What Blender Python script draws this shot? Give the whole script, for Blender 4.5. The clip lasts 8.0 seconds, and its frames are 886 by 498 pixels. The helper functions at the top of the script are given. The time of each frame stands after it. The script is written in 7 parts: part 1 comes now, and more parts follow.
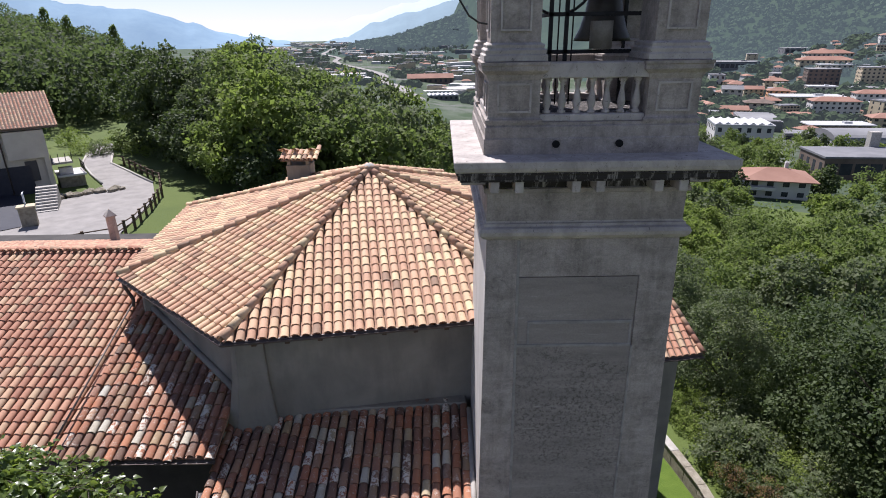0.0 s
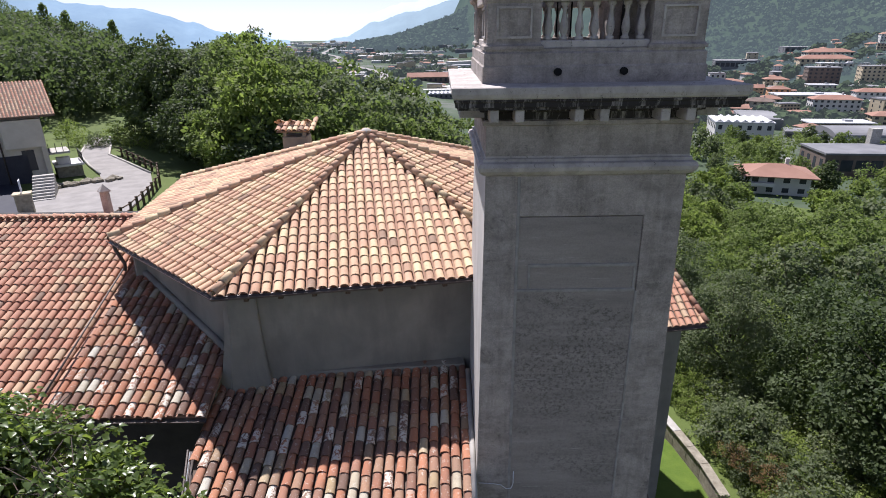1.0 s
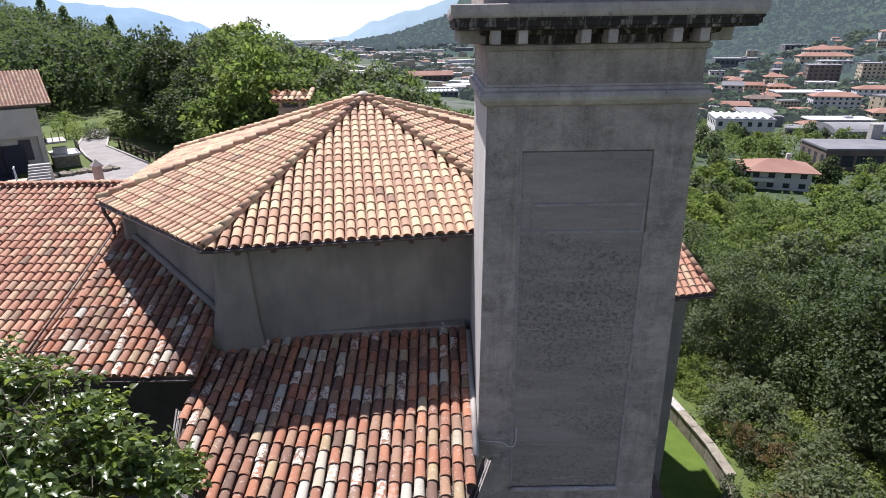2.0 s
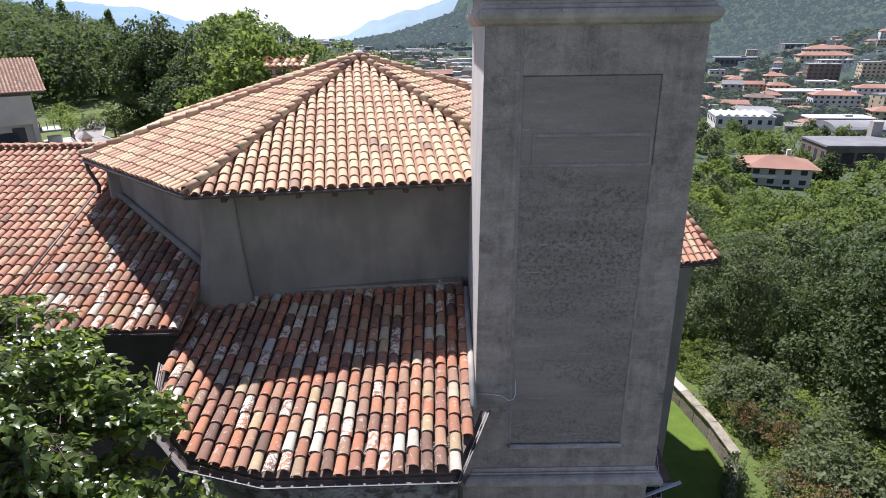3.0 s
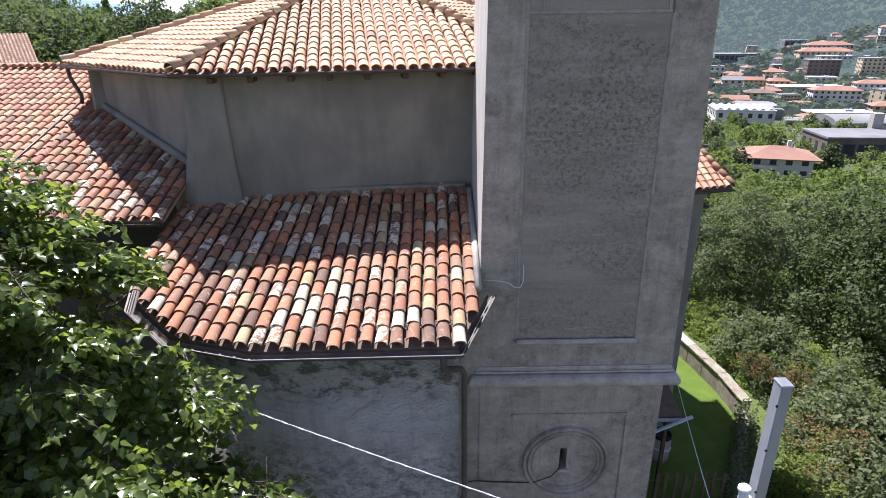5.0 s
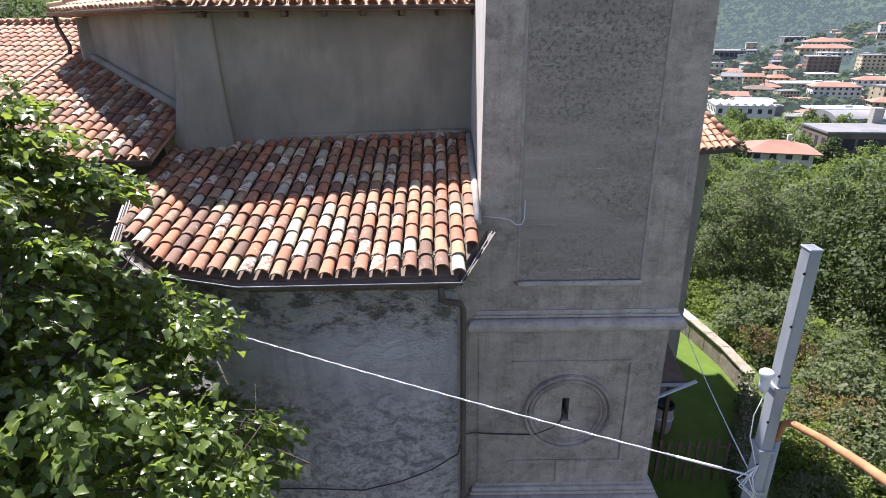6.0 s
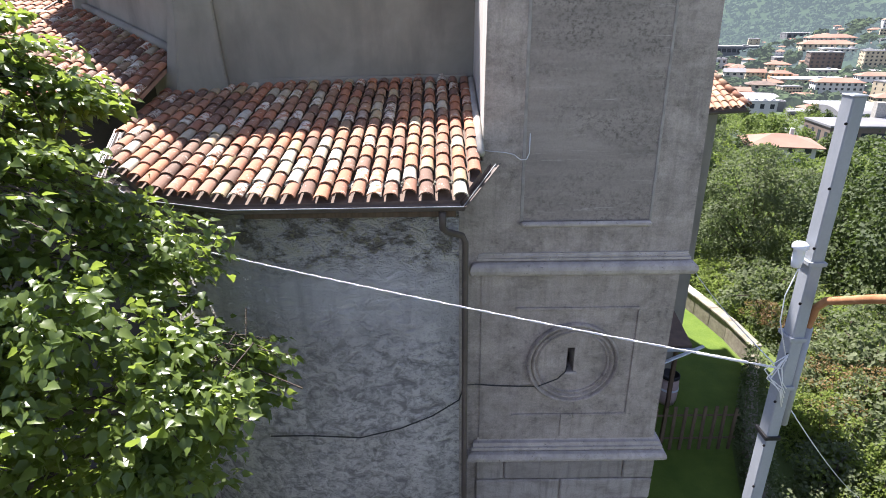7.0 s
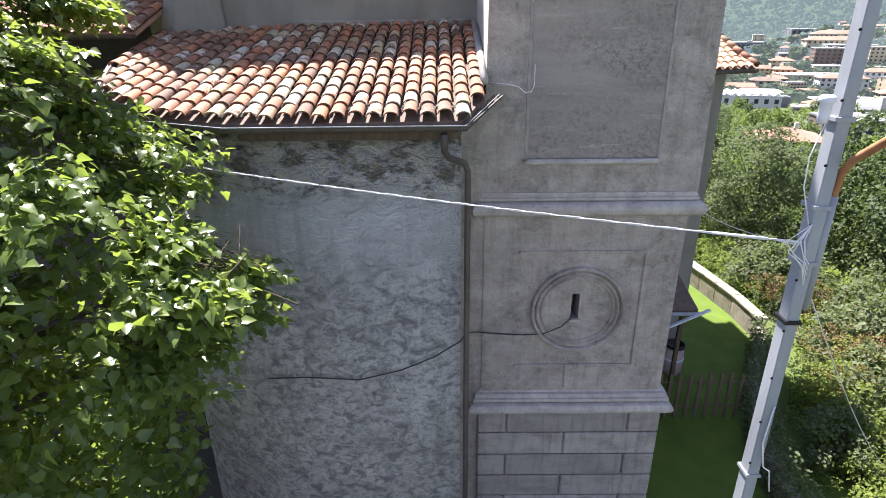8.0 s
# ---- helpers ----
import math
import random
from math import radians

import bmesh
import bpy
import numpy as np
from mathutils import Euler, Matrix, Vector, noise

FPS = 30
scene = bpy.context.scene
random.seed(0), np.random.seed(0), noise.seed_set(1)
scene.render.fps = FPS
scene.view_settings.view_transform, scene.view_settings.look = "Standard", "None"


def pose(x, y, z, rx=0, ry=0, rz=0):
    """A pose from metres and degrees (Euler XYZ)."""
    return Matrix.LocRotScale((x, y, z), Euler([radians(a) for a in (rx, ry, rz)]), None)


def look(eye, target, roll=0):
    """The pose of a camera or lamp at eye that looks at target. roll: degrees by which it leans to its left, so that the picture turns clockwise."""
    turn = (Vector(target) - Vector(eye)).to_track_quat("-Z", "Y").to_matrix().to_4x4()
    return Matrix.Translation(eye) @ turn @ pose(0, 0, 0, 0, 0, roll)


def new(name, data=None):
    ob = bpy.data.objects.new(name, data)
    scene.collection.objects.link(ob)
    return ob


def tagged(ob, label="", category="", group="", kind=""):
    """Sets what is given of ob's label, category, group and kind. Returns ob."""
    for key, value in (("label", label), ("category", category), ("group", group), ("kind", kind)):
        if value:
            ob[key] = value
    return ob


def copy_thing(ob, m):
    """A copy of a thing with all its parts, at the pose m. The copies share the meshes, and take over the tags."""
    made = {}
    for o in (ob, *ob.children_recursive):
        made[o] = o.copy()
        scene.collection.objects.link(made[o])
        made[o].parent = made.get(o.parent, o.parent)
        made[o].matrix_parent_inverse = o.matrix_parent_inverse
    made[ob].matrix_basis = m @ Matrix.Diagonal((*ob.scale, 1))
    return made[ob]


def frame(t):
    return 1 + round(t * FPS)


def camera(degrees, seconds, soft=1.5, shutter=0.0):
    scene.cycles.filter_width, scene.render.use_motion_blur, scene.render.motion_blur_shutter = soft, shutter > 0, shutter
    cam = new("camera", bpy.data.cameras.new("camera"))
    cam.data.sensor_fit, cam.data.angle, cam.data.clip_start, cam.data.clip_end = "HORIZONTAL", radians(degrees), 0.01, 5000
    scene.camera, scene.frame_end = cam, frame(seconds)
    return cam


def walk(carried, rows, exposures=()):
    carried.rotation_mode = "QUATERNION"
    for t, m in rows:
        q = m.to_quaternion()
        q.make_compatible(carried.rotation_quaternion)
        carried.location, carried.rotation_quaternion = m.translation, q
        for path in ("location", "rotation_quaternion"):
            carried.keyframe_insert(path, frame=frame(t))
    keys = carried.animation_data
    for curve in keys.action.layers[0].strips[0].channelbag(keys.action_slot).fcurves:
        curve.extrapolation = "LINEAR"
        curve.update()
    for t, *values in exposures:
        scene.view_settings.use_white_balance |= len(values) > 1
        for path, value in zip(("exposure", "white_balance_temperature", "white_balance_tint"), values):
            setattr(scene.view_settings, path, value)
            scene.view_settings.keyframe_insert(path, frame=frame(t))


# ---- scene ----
cam = camera(76.1, 8.0, 0.95)
PATH = [
    (0, (0.092, 0.443, 18.152), (0.09, 2.308, 17.43), -0.8),
    (0.5, (0.122, 0.431, 17.637), (0.121, 2.296, 16.915), -0.7),
    (1, (0.119, 0.411, 17.132), (0.117, 2.276, 16.409), -0.8),
    (2.5, (0.117, 0.573, 15.551), (0.115, 2.437, 14.825), -0.9),
    (3, (0.163, 0.621, 15.001), (0.163, 2.484, 14.275), -0.8),
    (3.5, (0.158, 0.631, 14.489), (0.159, 2.494, 13.76), -0.8),
    (4, (0.122, 0.599, 13.999), (0.123, 2.461, 13.27), -0.8),
    (4.5, (0.088, 0.572, 13.463), (0.089, 2.433, 12.733), -0.8),
    (6, (0.089, 0.527, 11.911), (0.094, 2.385, 11.171), -0.7),
    (6.5, (0.079, 0.518, 11.434), (0.083, 2.373, 10.687), -0.7),
    (7, (0.074, 0.534, 10.947), (0.076, 2.387, 10.196), -0.6),
    (7.5, (0.071, 0.497, 10.477), (0.068, 2.348, 9.72), -0.6),
    (8, (0.074, 0.419, 10.042), (0.068, 2.269, 9.28), -0.5),
]
walk(cam, [(t, look(eye, target, roll)) for t, eye, target, roll in PATH],
     [(0, 0.74, 6000, 19), (1, 0.82, 6000, 19), (2.5, 0.97, 6000, 19), (4.5, 1.28, 6000, 19), (6.5, 1.75, 6200, 18), (8, 2.16, 6300, 17)])

# ---- light ----
SUN_WAY = Vector((0.27, -0.60, -1.0)).normalized()      # the way the sunlight travels
sun = new("sun", bpy.data.lights.new("sun", "SUN"))
sun.data.energy, sun.data.angle, sun.data.color = 5.1, radians(0.55), (1.0, 0.95, 0.87)
sun.matrix_world = Matrix.Translation((0, 0, 60)) @ SUN_WAY.to_track_quat("-Z", "Y").to_matrix().to_4x4()
world = bpy.data.worlds.new("world")
scene.world = world
world.use_nodes = True
sky = world.node_tree.nodes.new("ShaderNodeTexSky")
sky.sky_type, sky.sun_disc = "NISHITA", False
sky.sun_elevation = math.asin(-SUN_WAY.z)
sky.sun_rotation = math.atan2(-SUN_WAY.x, -SUN_WAY.y)
sky.altitude, sky.air_density, sky.dust_density, sky.ozone_density = 400, 1.0, 0.1, 1.0
back = world.node_tree.nodes["Background"]
back.inputs["Strength"].default_value = 0.052
milk = world.node_tree.nodes.new("ShaderNodeHueSaturation")      # summer haze takes colour out of the sky
milk.inputs["Saturation"].default_value, milk.inputs["Value"].default_value = 0.66, 1.2
world.node_tree.links.new(sky.outputs["Color"], milk.inputs["Color"])
tint = world.node_tree.nodes.new("ShaderNodeMix")
tint.data_type, tint.blend_type = "RGBA", "MULTIPLY"
tint.inputs[0].default_value = 1.0
tint.inputs[7].default_value = (0.96, 0.97, 1.10, 1.0)
world.node_tree.links.new(milk.outputs["Color"], tint.inputs[6])
world.node_tree.links.new(tint.outputs[2], back.inputs["Color"])


# ---- materials ----
def rgb(c):
    return (c[0], c[1], c[2], 1.0)


class Net:
    """A small builder of node materials."""

    def __init__(self, name):
        self.mat = bpy.data.materials.new(name)
        self.mat.use_nodes = True
        self.tree = self.mat.node_tree
        self.bsdf = self.tree.nodes["Principled BSDF"]
        self.out = self.tree.nodes["Material Output"]

    def node(self, kind, **values):
        n = self.tree.nodes.new(kind)
        for key, value in values.items():
            n.inputs[key].default_value = value
        return n

    def link(self, a, b):
        self.tree.links.new(a, b)

    def place(self, stretch=(1, 1, 1), local=False):
        if local:
            src = self.node("ShaderNodeTexCoord").outputs["Object"]
        else:
            src = self.node("ShaderNodeNewGeometry").outputs["Position"]
        m = self.node("ShaderNodeMapping")
        m.inputs["Scale"].default_value = stretch
        self.link(src, m.inputs["Vector"])
        return m.outputs["Vector"]

    def noise(self, scale, detail=6, rough=0.6, at=None, stretch=(1, 1, 1), local=False, warp=0.0):
        n = self.node("ShaderNodeTexNoise", Scale=scale, Detail=detail, Roughness=rough, Distortion=warp)
        self.link(at if at is not None else self.place(stretch, local), n.inputs["Vector"])
        return n.outputs["Fac"]

    def ramp(self, fac, stops, step=False):
        r = self.node("ShaderNodeValToRGB")
        r.color_ramp.interpolation = "CONSTANT" if step else "LINEAR"
        els = r.color_ramp.elements
        els[0].position, els[0].color = stops[0][0], rgb(stops[0][1])
        els[1].position, els[1].color = stops[-1][0], rgb(stops[-1][1])
        for p, c in stops[1:-1]:
            els.new(p).color = rgb(c)
        self.link(fac, r.inputs["Fac"])
        return r.outputs["Color"]

    def mask(self, fac, lo, hi):
        m = self.node("ShaderNodeMapRange")
        m.inputs["From Min"].default_value, m.inputs["From Max"].default_value = lo, hi
        self.link(fac, m.inputs["Value"])
        return m.outputs["Result"]

    def mix(self, fac, a, b, kind="MIX"):
        m = self.node("ShaderNodeMix")
        m.data_type, m.blend_type = "RGBA", kind
        for sock, v in ((m.inputs[0], fac), (m.inputs[6], a), (m.inputs[7], b)):
            if isinstance(v, (int, float)):
                sock.default_value = v
            elif isinstance(v, tuple):
                sock.default_value = rgb(v)
            else:
                self.link(v, sock)
        return m.outputs[2]

    def times(self, a, b):
        m = self.node("ShaderNodeMath")
        m.operation = "MULTIPLY"
        for sock, v in ((m.inputs[0], a), (m.inputs[1], b)):
            if isinstance(v, (int, float)):
                sock.default_value = v
            else:
                self.link(v, sock)
        return m.outputs[0]

    def bump(self, fac, strength=0.3, depth=0.01):
        b = self.node("ShaderNodeBump", Strength=strength, Distance=depth)
        self.link(fac, b.inputs["Height"])
        self.link(b.outputs["Normal"], self.bsdf.inputs["Normal"])

    def done(self, colour, rough=0.85, metal=0.0, spec=0.3):
        if isinstance(colour, tuple):
            self.bsdf.inputs["Base Color"].default_value = rgb(colour)
        else:
            self.link(colour, self.bsdf.inputs["Base Color"])
        self.bsdf.inputs["Roughness"].default_value = rough
        self.bsdf.inputs["Metallic"].default_value = metal
        self.bsdf.inputs["Specular IOR Level"].default_value = spec
        return self.mat


def plain(name, dark, light, scale=3.0, rough=0.85, metal=0.0, bump=0.25, stretch=(1, 1, 1), depth=0.006):
    n = Net(name)
    big = n.noise(scale, 5, 0.6, stretch=stretch)
    fine = n.noise(scale * 14, 4, 0.65)
    c = n.ramp(big, [(0.3, dark), (0.7, light)])
    c = n.mix(n.mask(fine, 0.35, 0.75), c, n.mix(0.3, c, dark), "MIX")
    n.bump(fine, bump, depth)
    return n.done(c, rough, metal)


def tower_plaster():
    """Grey cement render with level casting bands, pale rubbed streaks and dark mould."""
    n = Net("tower_cement_render")
    band = n.noise(1.2, 6, 0.7, stretch=(0.5, 0.5, 2.6))
    cloud = n.noise(2.0, 9, 0.74, warp=0.3)
    fine = n.noise(38, 5, 0.7)
    drip = n.noise(2.2, 5, 0.6, stretch=(4.0, 4.0, 0.35))
    streak = n.noise(2.0, 5, 0.72, stretch=(0.6, 0.6, 9.0), warp=0.3)
    c = n.ramp(band, [(0.3, (0.330, 0.290, 0.258)), (0.55, (0.422, 0.37, 0.33)), (0.75, (0.492, 0.434, 0.386))])
    c = n.mix(n.times(n.mask(cloud, 0.42, 0.68), 0.8), c, (0.163, 0.143, 0.125))
    c = n.mix(n.times(n.mask(drip, 0.50, 0.74), 0.5), c, (0.158, 0.138, 0.122))
    c = n.mix(n.times(n.mask(n.noise(5.0, 7, 0.75, stretch=(0.5, 0.5, 1.6), warp=0.3), 0.52, 0.70), 0.5), c, (0.483, 0.43, 0.374))
    c = n.mix(n.times(n.mask(streak, 0.64, 0.74), 0.7), c, (0.441, 0.41, 0.374))
    mould = n.noise(9, 9, 0.8, warp=0.4)
    c = n.mix(n.times(n.mask(mould, 0.52, 0.70), n.mask(cloud, 0.44, 0.60)), c, (0.089, 0.08, 0.073))
    c = n.mix(n.times(n.mask(fine, 0.4, 0.75), 0.5), c, (0.147, 0.135, 0.125))
    n.bump(n.mix(0.4, fine, cloud), 0.8, 0.02)
    return n.done(c, 0.9)


def block_stone():
    """Dressed base blocks: the tower's render in a shade of its own for each block, dark runs from above."""
    n = Net("base_block_render")
    r = n.node("ShaderNodeObjectInfo").outputs["Random"]
    cloud = n.noise(2.2, 8, 0.72, stretch=(0.7, 0.7, 1.6), warp=0.3)
    drip = n.noise(3.0, 6, 0.65, stretch=(3.0, 3.0, 0.4))
    fine = n.noise(40, 5, 0.7)
    c = n.ramp(r, [(0.0, (0.275, 0.25, 0.226)), (0.5, (0.325, 0.295, 0.266)), (1.0, (0.372, 0.338, 0.305))])
    c = n.mix(n.times(n.mask(cloud, 0.45, 0.7), 0.8), c, (0.168, 0.148, 0.131))
    c = n.mix(n.times(n.mask(drip, 0.5, 0.72), 0.6), c, (0.126, 0.112, 0.1))
    c = n.mix(n.times(n.mask(fine, 0.45, 0.75), 0.4), c, (0.147, 0.132, 0.117))
    n.bump(n.mix(0.4, fine, cloud), 0.8, 0.02)
    return n.done(c, 0.9)


def panel_plaster():
    """The darker, blotched render inside the sunk panel: mould in clouds, rubbed level streaks."""
    n = Net("mouldy_panel_render")
    band = n.noise(1.2, 6, 0.7, stretch=(0.5, 0.5, 2.8))
    cloud = n.noise(0.8, 6, 0.62, stretch=(0.35, 0.35, 1.0))
    mould = n.noise(15, 9, 0.80, stretch=(1.0, 1.0, 1.15))
    fine = n.noise(36, 5, 0.7)
    streak = n.noise(2.0, 6, 0.75, stretch=(0.7, 0.7, 10.0))
    c = n.ramp(band, [(0.3, (0.225, 0.198, 0.177)), (0.55, (0.295, 0.26, 0.232)), (0.75, (0.36, 0.318, 0.283))])
    c = n.mix(n.times(n.times(n.mask(mould, 0.48, 0.60), n.mask(cloud, 0.44, 0.60)), 0.9), c, (0.079, 0.07, 0.061))
    c = n.mix(n.times(n.mask(streak, 0.60, 0.70), 0.8), c, (0.441, 0.405, 0.374))
    c = n.mix(n.times(n.mask(fine, 0.4, 0.8), 0.4), c, (0.137, 0.125, 0.115))
    n.bump(n.mix(0.4, fine, mould), 0.35, 0.008)
    return n.done(c, 0.92)


def stone_trim():
    n = Net("weathered_grey_stone")
    cloud = n.noise(2.4, 7, 0.7, warp=0.4)
    fine = n.noise(45, 5, 0.7)
    drip = n.noise(2.6, 7, 0.7, stretch=(1.2, 1.2, 0.8), warp=0.7)
    c = n.ramp(cloud, [(0.3, (0.336, 0.307, 0.28)), (0.6, (0.462, 0.42, 0.384)), (0.8, (0.546, 0.5, 0.456))])
    c = n.mix(n.times(n.mask(drip, 0.44, 0.70), 0.5), c, (0.158, 0.144, 0.134))
    spots = n.noise(14, 8, 0.8, warp=0.8)
    c = n.mix(n.mask(spots, 0.58, 0.68), c, (0.063, 0.056, 0.05))
    n.bump(fine, 0.45, 0.008)
    return n.done(c, 0.88)


def cornice_stone():
    """Pale stone under black mould in patches and runs, made blacker to imitate the shade between brackets."""
    n = Net("mould_and_shade_cornice_stone")
    cloud = n.noise(3.0, 7, 0.75, warp=0.6)
    drip = n.noise(4.0, 6, 0.7, stretch=(3.0, 3.0, 0.5), warp=0.4)
    fine = n.noise(45, 5, 0.7)
    c = n.ramp(cloud, [(0.3, (0.231, 0.21, 0.192)), (0.6, (0.378, 0.345, 0.317)), (0.8, (0.483, 0.44, 0.403))])
    c = n.mix(n.mask(drip, 0.30, 0.47), c, (0.032, 0.028, 0.026))
    n.bump(fine, 0.45, 0.008)
    return n.done(c, 0.9)


def drum_plaster():
    n = Net("drum_lime_plaster")
    cloud = n.noise(0.8, 6, 0.6, warp=0.4)
    fine = n.noise(30, 5, 0.7)
    wash = n.noise(1.2, 5, 0.6, stretch=(1.5, 1.5, 0.4))
    c = n.ramp(cloud, [(0.3, (0.195, 0.185, 0.158)), (0.7, (0.30, 0.284, 0.240))])
    c = n.mix(n.times(n.mask(wash, 0.46, 0.72), 0.7), c, (0.15, 0.14, 0.12))
    c = n.mix(n.times(n.mask(n.noise(6, 8, 0.75, warp=0.4), 0.5, 0.7), 0.35), c, (0.24, 0.22, 0.19))
    n.bump(fine, 0.3, 0.006)
    return n.done(c, 0.92)


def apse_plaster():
    """Rubble wall: worn roughcast over coursed stones below, its relief shaded in colour, flaking pale plaster above
    with brown stains.
    """
    n = Net("apse_rubble_plaster")
    cloud = n.noise(1.0, 7, 0.68, warp=0.2)
    lumps = n.noise(4.8, 5, 0.62, stretch=(1.0, 1.0, 1.4), warp=0.8)
    pits = n.noise(12.0, 5, 0.65, stretch=(1.0, 1.0, 1.3), warp=0.8)
    fine = n.noise(42, 5, 0.72)
    flake = n.noise(3.4, 9, 0.72, stretch=(0.8, 0.8, 1.3), warp=0.15)
    wash = n.noise(1.5, 5, 0.6, stretch=(3.0, 3.0, 0.3))
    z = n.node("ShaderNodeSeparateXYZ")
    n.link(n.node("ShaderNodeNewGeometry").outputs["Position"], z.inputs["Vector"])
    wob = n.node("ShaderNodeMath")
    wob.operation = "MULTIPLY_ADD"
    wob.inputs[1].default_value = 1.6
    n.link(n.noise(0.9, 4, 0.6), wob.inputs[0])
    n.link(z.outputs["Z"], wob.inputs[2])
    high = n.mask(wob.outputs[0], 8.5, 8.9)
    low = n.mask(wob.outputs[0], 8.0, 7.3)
    c = n.ramp(cloud, [(0.28, (0.41, 0.393, 0.37)), (0.5, (0.57, 0.548, 0.52)), (0.72, (0.69, 0.67, 0.635))])
    # shade of the relief put into colour: hollows darker, lump tops paler
    c = n.mix(n.times(n.mask(lumps, 0.56, 0.36), n.times(low, 0.8)), c, (0.17, 0.162, 0.155))
    c = n.mix(n.times(n.mask(lumps, 0.55, 0.68), n.times(low, 0.55)), c, (0.56, 0.55, 0.53))
    c = n.mix(n.times(n.times(n.mask(pits, 0.50, 0.36), low), 0.6), c, (0.17, 0.165, 0.16))
    c = n.mix(n.times(n.mask(wash, 0.5, 0.7), 0.35), c, (0.24, 0.235, 0.23))
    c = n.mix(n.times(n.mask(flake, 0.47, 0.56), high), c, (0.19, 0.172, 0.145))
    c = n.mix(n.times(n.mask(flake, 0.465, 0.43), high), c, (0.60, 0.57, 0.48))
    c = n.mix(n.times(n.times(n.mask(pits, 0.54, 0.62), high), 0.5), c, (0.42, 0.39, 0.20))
    n.bump(n.mix(0.12, n.mix(0.25, lumps, pits), fine), 1.0, 0.26)
    return n.done(c, 0.93)


def tile_clay(name, stops, single, lichen=0.0, old=0.3):
    """Fired clay; each tile takes its own shade from the stops. single: tiles that are objects of their own."""
    n = Net(name)
    rnd = n.node("ShaderNodeObjectInfo").outputs["Random"] if single else n.node("ShaderNodeNewGeometry").outputs["Random Per Island"]
    c = n.ramp(rnd, stops)
    big = n.noise(2.2, 6, 0.7)
    spots = n.noise(26, 7, 0.75, warp=0.5)
    fine = n.noise(90, 4, 0.7)
    c = n.mix(n.times(n.mask(big, 0.5, 0.72), old), c, (0.16, 0.115, 0.085))
    c = n.mix(n.times(n.mask(spots, 0.56, 0.68), 0.35 + old * 0.5), c, (0.13, 0.10, 0.08))
    if lichen > 0:
        patch = n.noise(11, 7, 0.75, warp=0.8)
        c = n.mix(n.times(n.mask(patch, 0.57, 0.64), lichen), c, (0.62, 0.60, 0.53))
        c = n.mix(n.times(n.mask(n.noise(17, 6, 0.7), 0.62, 0.68), lichen * 0.7), c, (0.42, 0.33, 0.12))
    if lichen > 0.3:      # some tiles flake white over much of their back
        pick = n.node("ShaderNodeMath")
        pick.operation = "FRACT"
        n.link(n.times(rnd, 9.73), pick.inputs[0])
        flake = n.noise(9, 8, 0.72, warp=0.9)
        c = n.mix(n.times(n.times(n.mask(flake, 0.47, 0.53), n.mask(pick.outputs[0], 0.86, 0.90)), 0.9), c, (0.62, 0.59, 0.50))
    n.bump(n.mix(0.5, fine, spots), 0.35, 0.006)
    return n.done(c, 0.82)


NEW_CLAY = [(0.0, (0.414, 0.243, 0.156)), (0.25, (0.507, 0.322, 0.209)), (0.55, (0.559, 0.372, 0.235)), (0.8, (0.621, 0.498, 0.301)), (0.93, (0.435, 0.276, 0.177)), (1.0, (0.248, 0.166, 0.114))]
RED_CLAY = [(0.0, (0.302, 0.146, 0.096)), (0.25, (0.384, 0.196, 0.127)), (0.55, (0.421, 0.234, 0.153)), (0.8, (0.457, 0.309, 0.196)), (0.9, (0.402, 0.292, 0.189)), (0.96, (0.302, 0.188, 0.127)), (1.0, (0.201, 0.136, 0.096))]
OLD_CLAY = [(0.0, (0.13, 0.083, 0.062)), (0.16, (0.204, 0.114, 0.079)), (0.32, (0.32, 0.138, 0.079)), (0.48, (0.382, 0.172, 0.095)), (0.6, (0.258, 0.138, 0.095)), (0.72, (0.334, 0.199, 0.122)), (0.82, (0.231, 0.148, 0.102)), (0.89, (0.355, 0.268, 0.151)), (0.94, (0.395, 0.344, 0.244)), (1.0, (0.436, 0.42, 0.356))]


def leaf_green(name, dark, light, warm, glow=0.4, shine=0.6, spec=0.4, thru=(0.17, 0.27, 0.035)):
    """Leaves: a shade for each leaf, one for each plant, warmer patches; light shines through them."""
    n = Net(name)
    r1 = n.node("ShaderNodeNewGeometry").outputs["Random Per Island"]
    r2 = n.node("ShaderNodeObjectInfo").outputs["Random"]
    c = n.ramp(r1, [(0.0, tuple(0.5 * (a + b) for a, b in zip(dark, light))), (0.7, light), (1.0, tuple(0.5 * (a + b) for a, b in zip(warm, light)))])
    c = n.mix(n.times(r2, 0.55), c, n.mix(0.5, c, dark))
    c = n.mix(n.times(n.mask(n.noise(0.35, 3, 0.5), 0.42, 0.62), 0.35), c, warm)
    c = n.mix(n.times(n.mask(n.noise(0.16, 3, 0.55), 0.46, 0.62), 0.35), c, n.mix(0.7, c, dark))
    mat = n.done(c, shine, 0.0, spec)
    t = n.node("ShaderNodeBsdfTranslucent")
    n.link(n.mix(0.35 if thru[0] < 0.2 else 0.7, c, thru), t.inputs["Color"])
    m = n.node("ShaderNodeMixShader")
    m.inputs[0].default_value = glow
    n.link(n.bsdf.outputs[0], m.inputs[1])
    n.link(t.outputs[0], m.inputs[2])
    n.link(m.outputs[0], n.out.inputs["Surface"])
    return mat


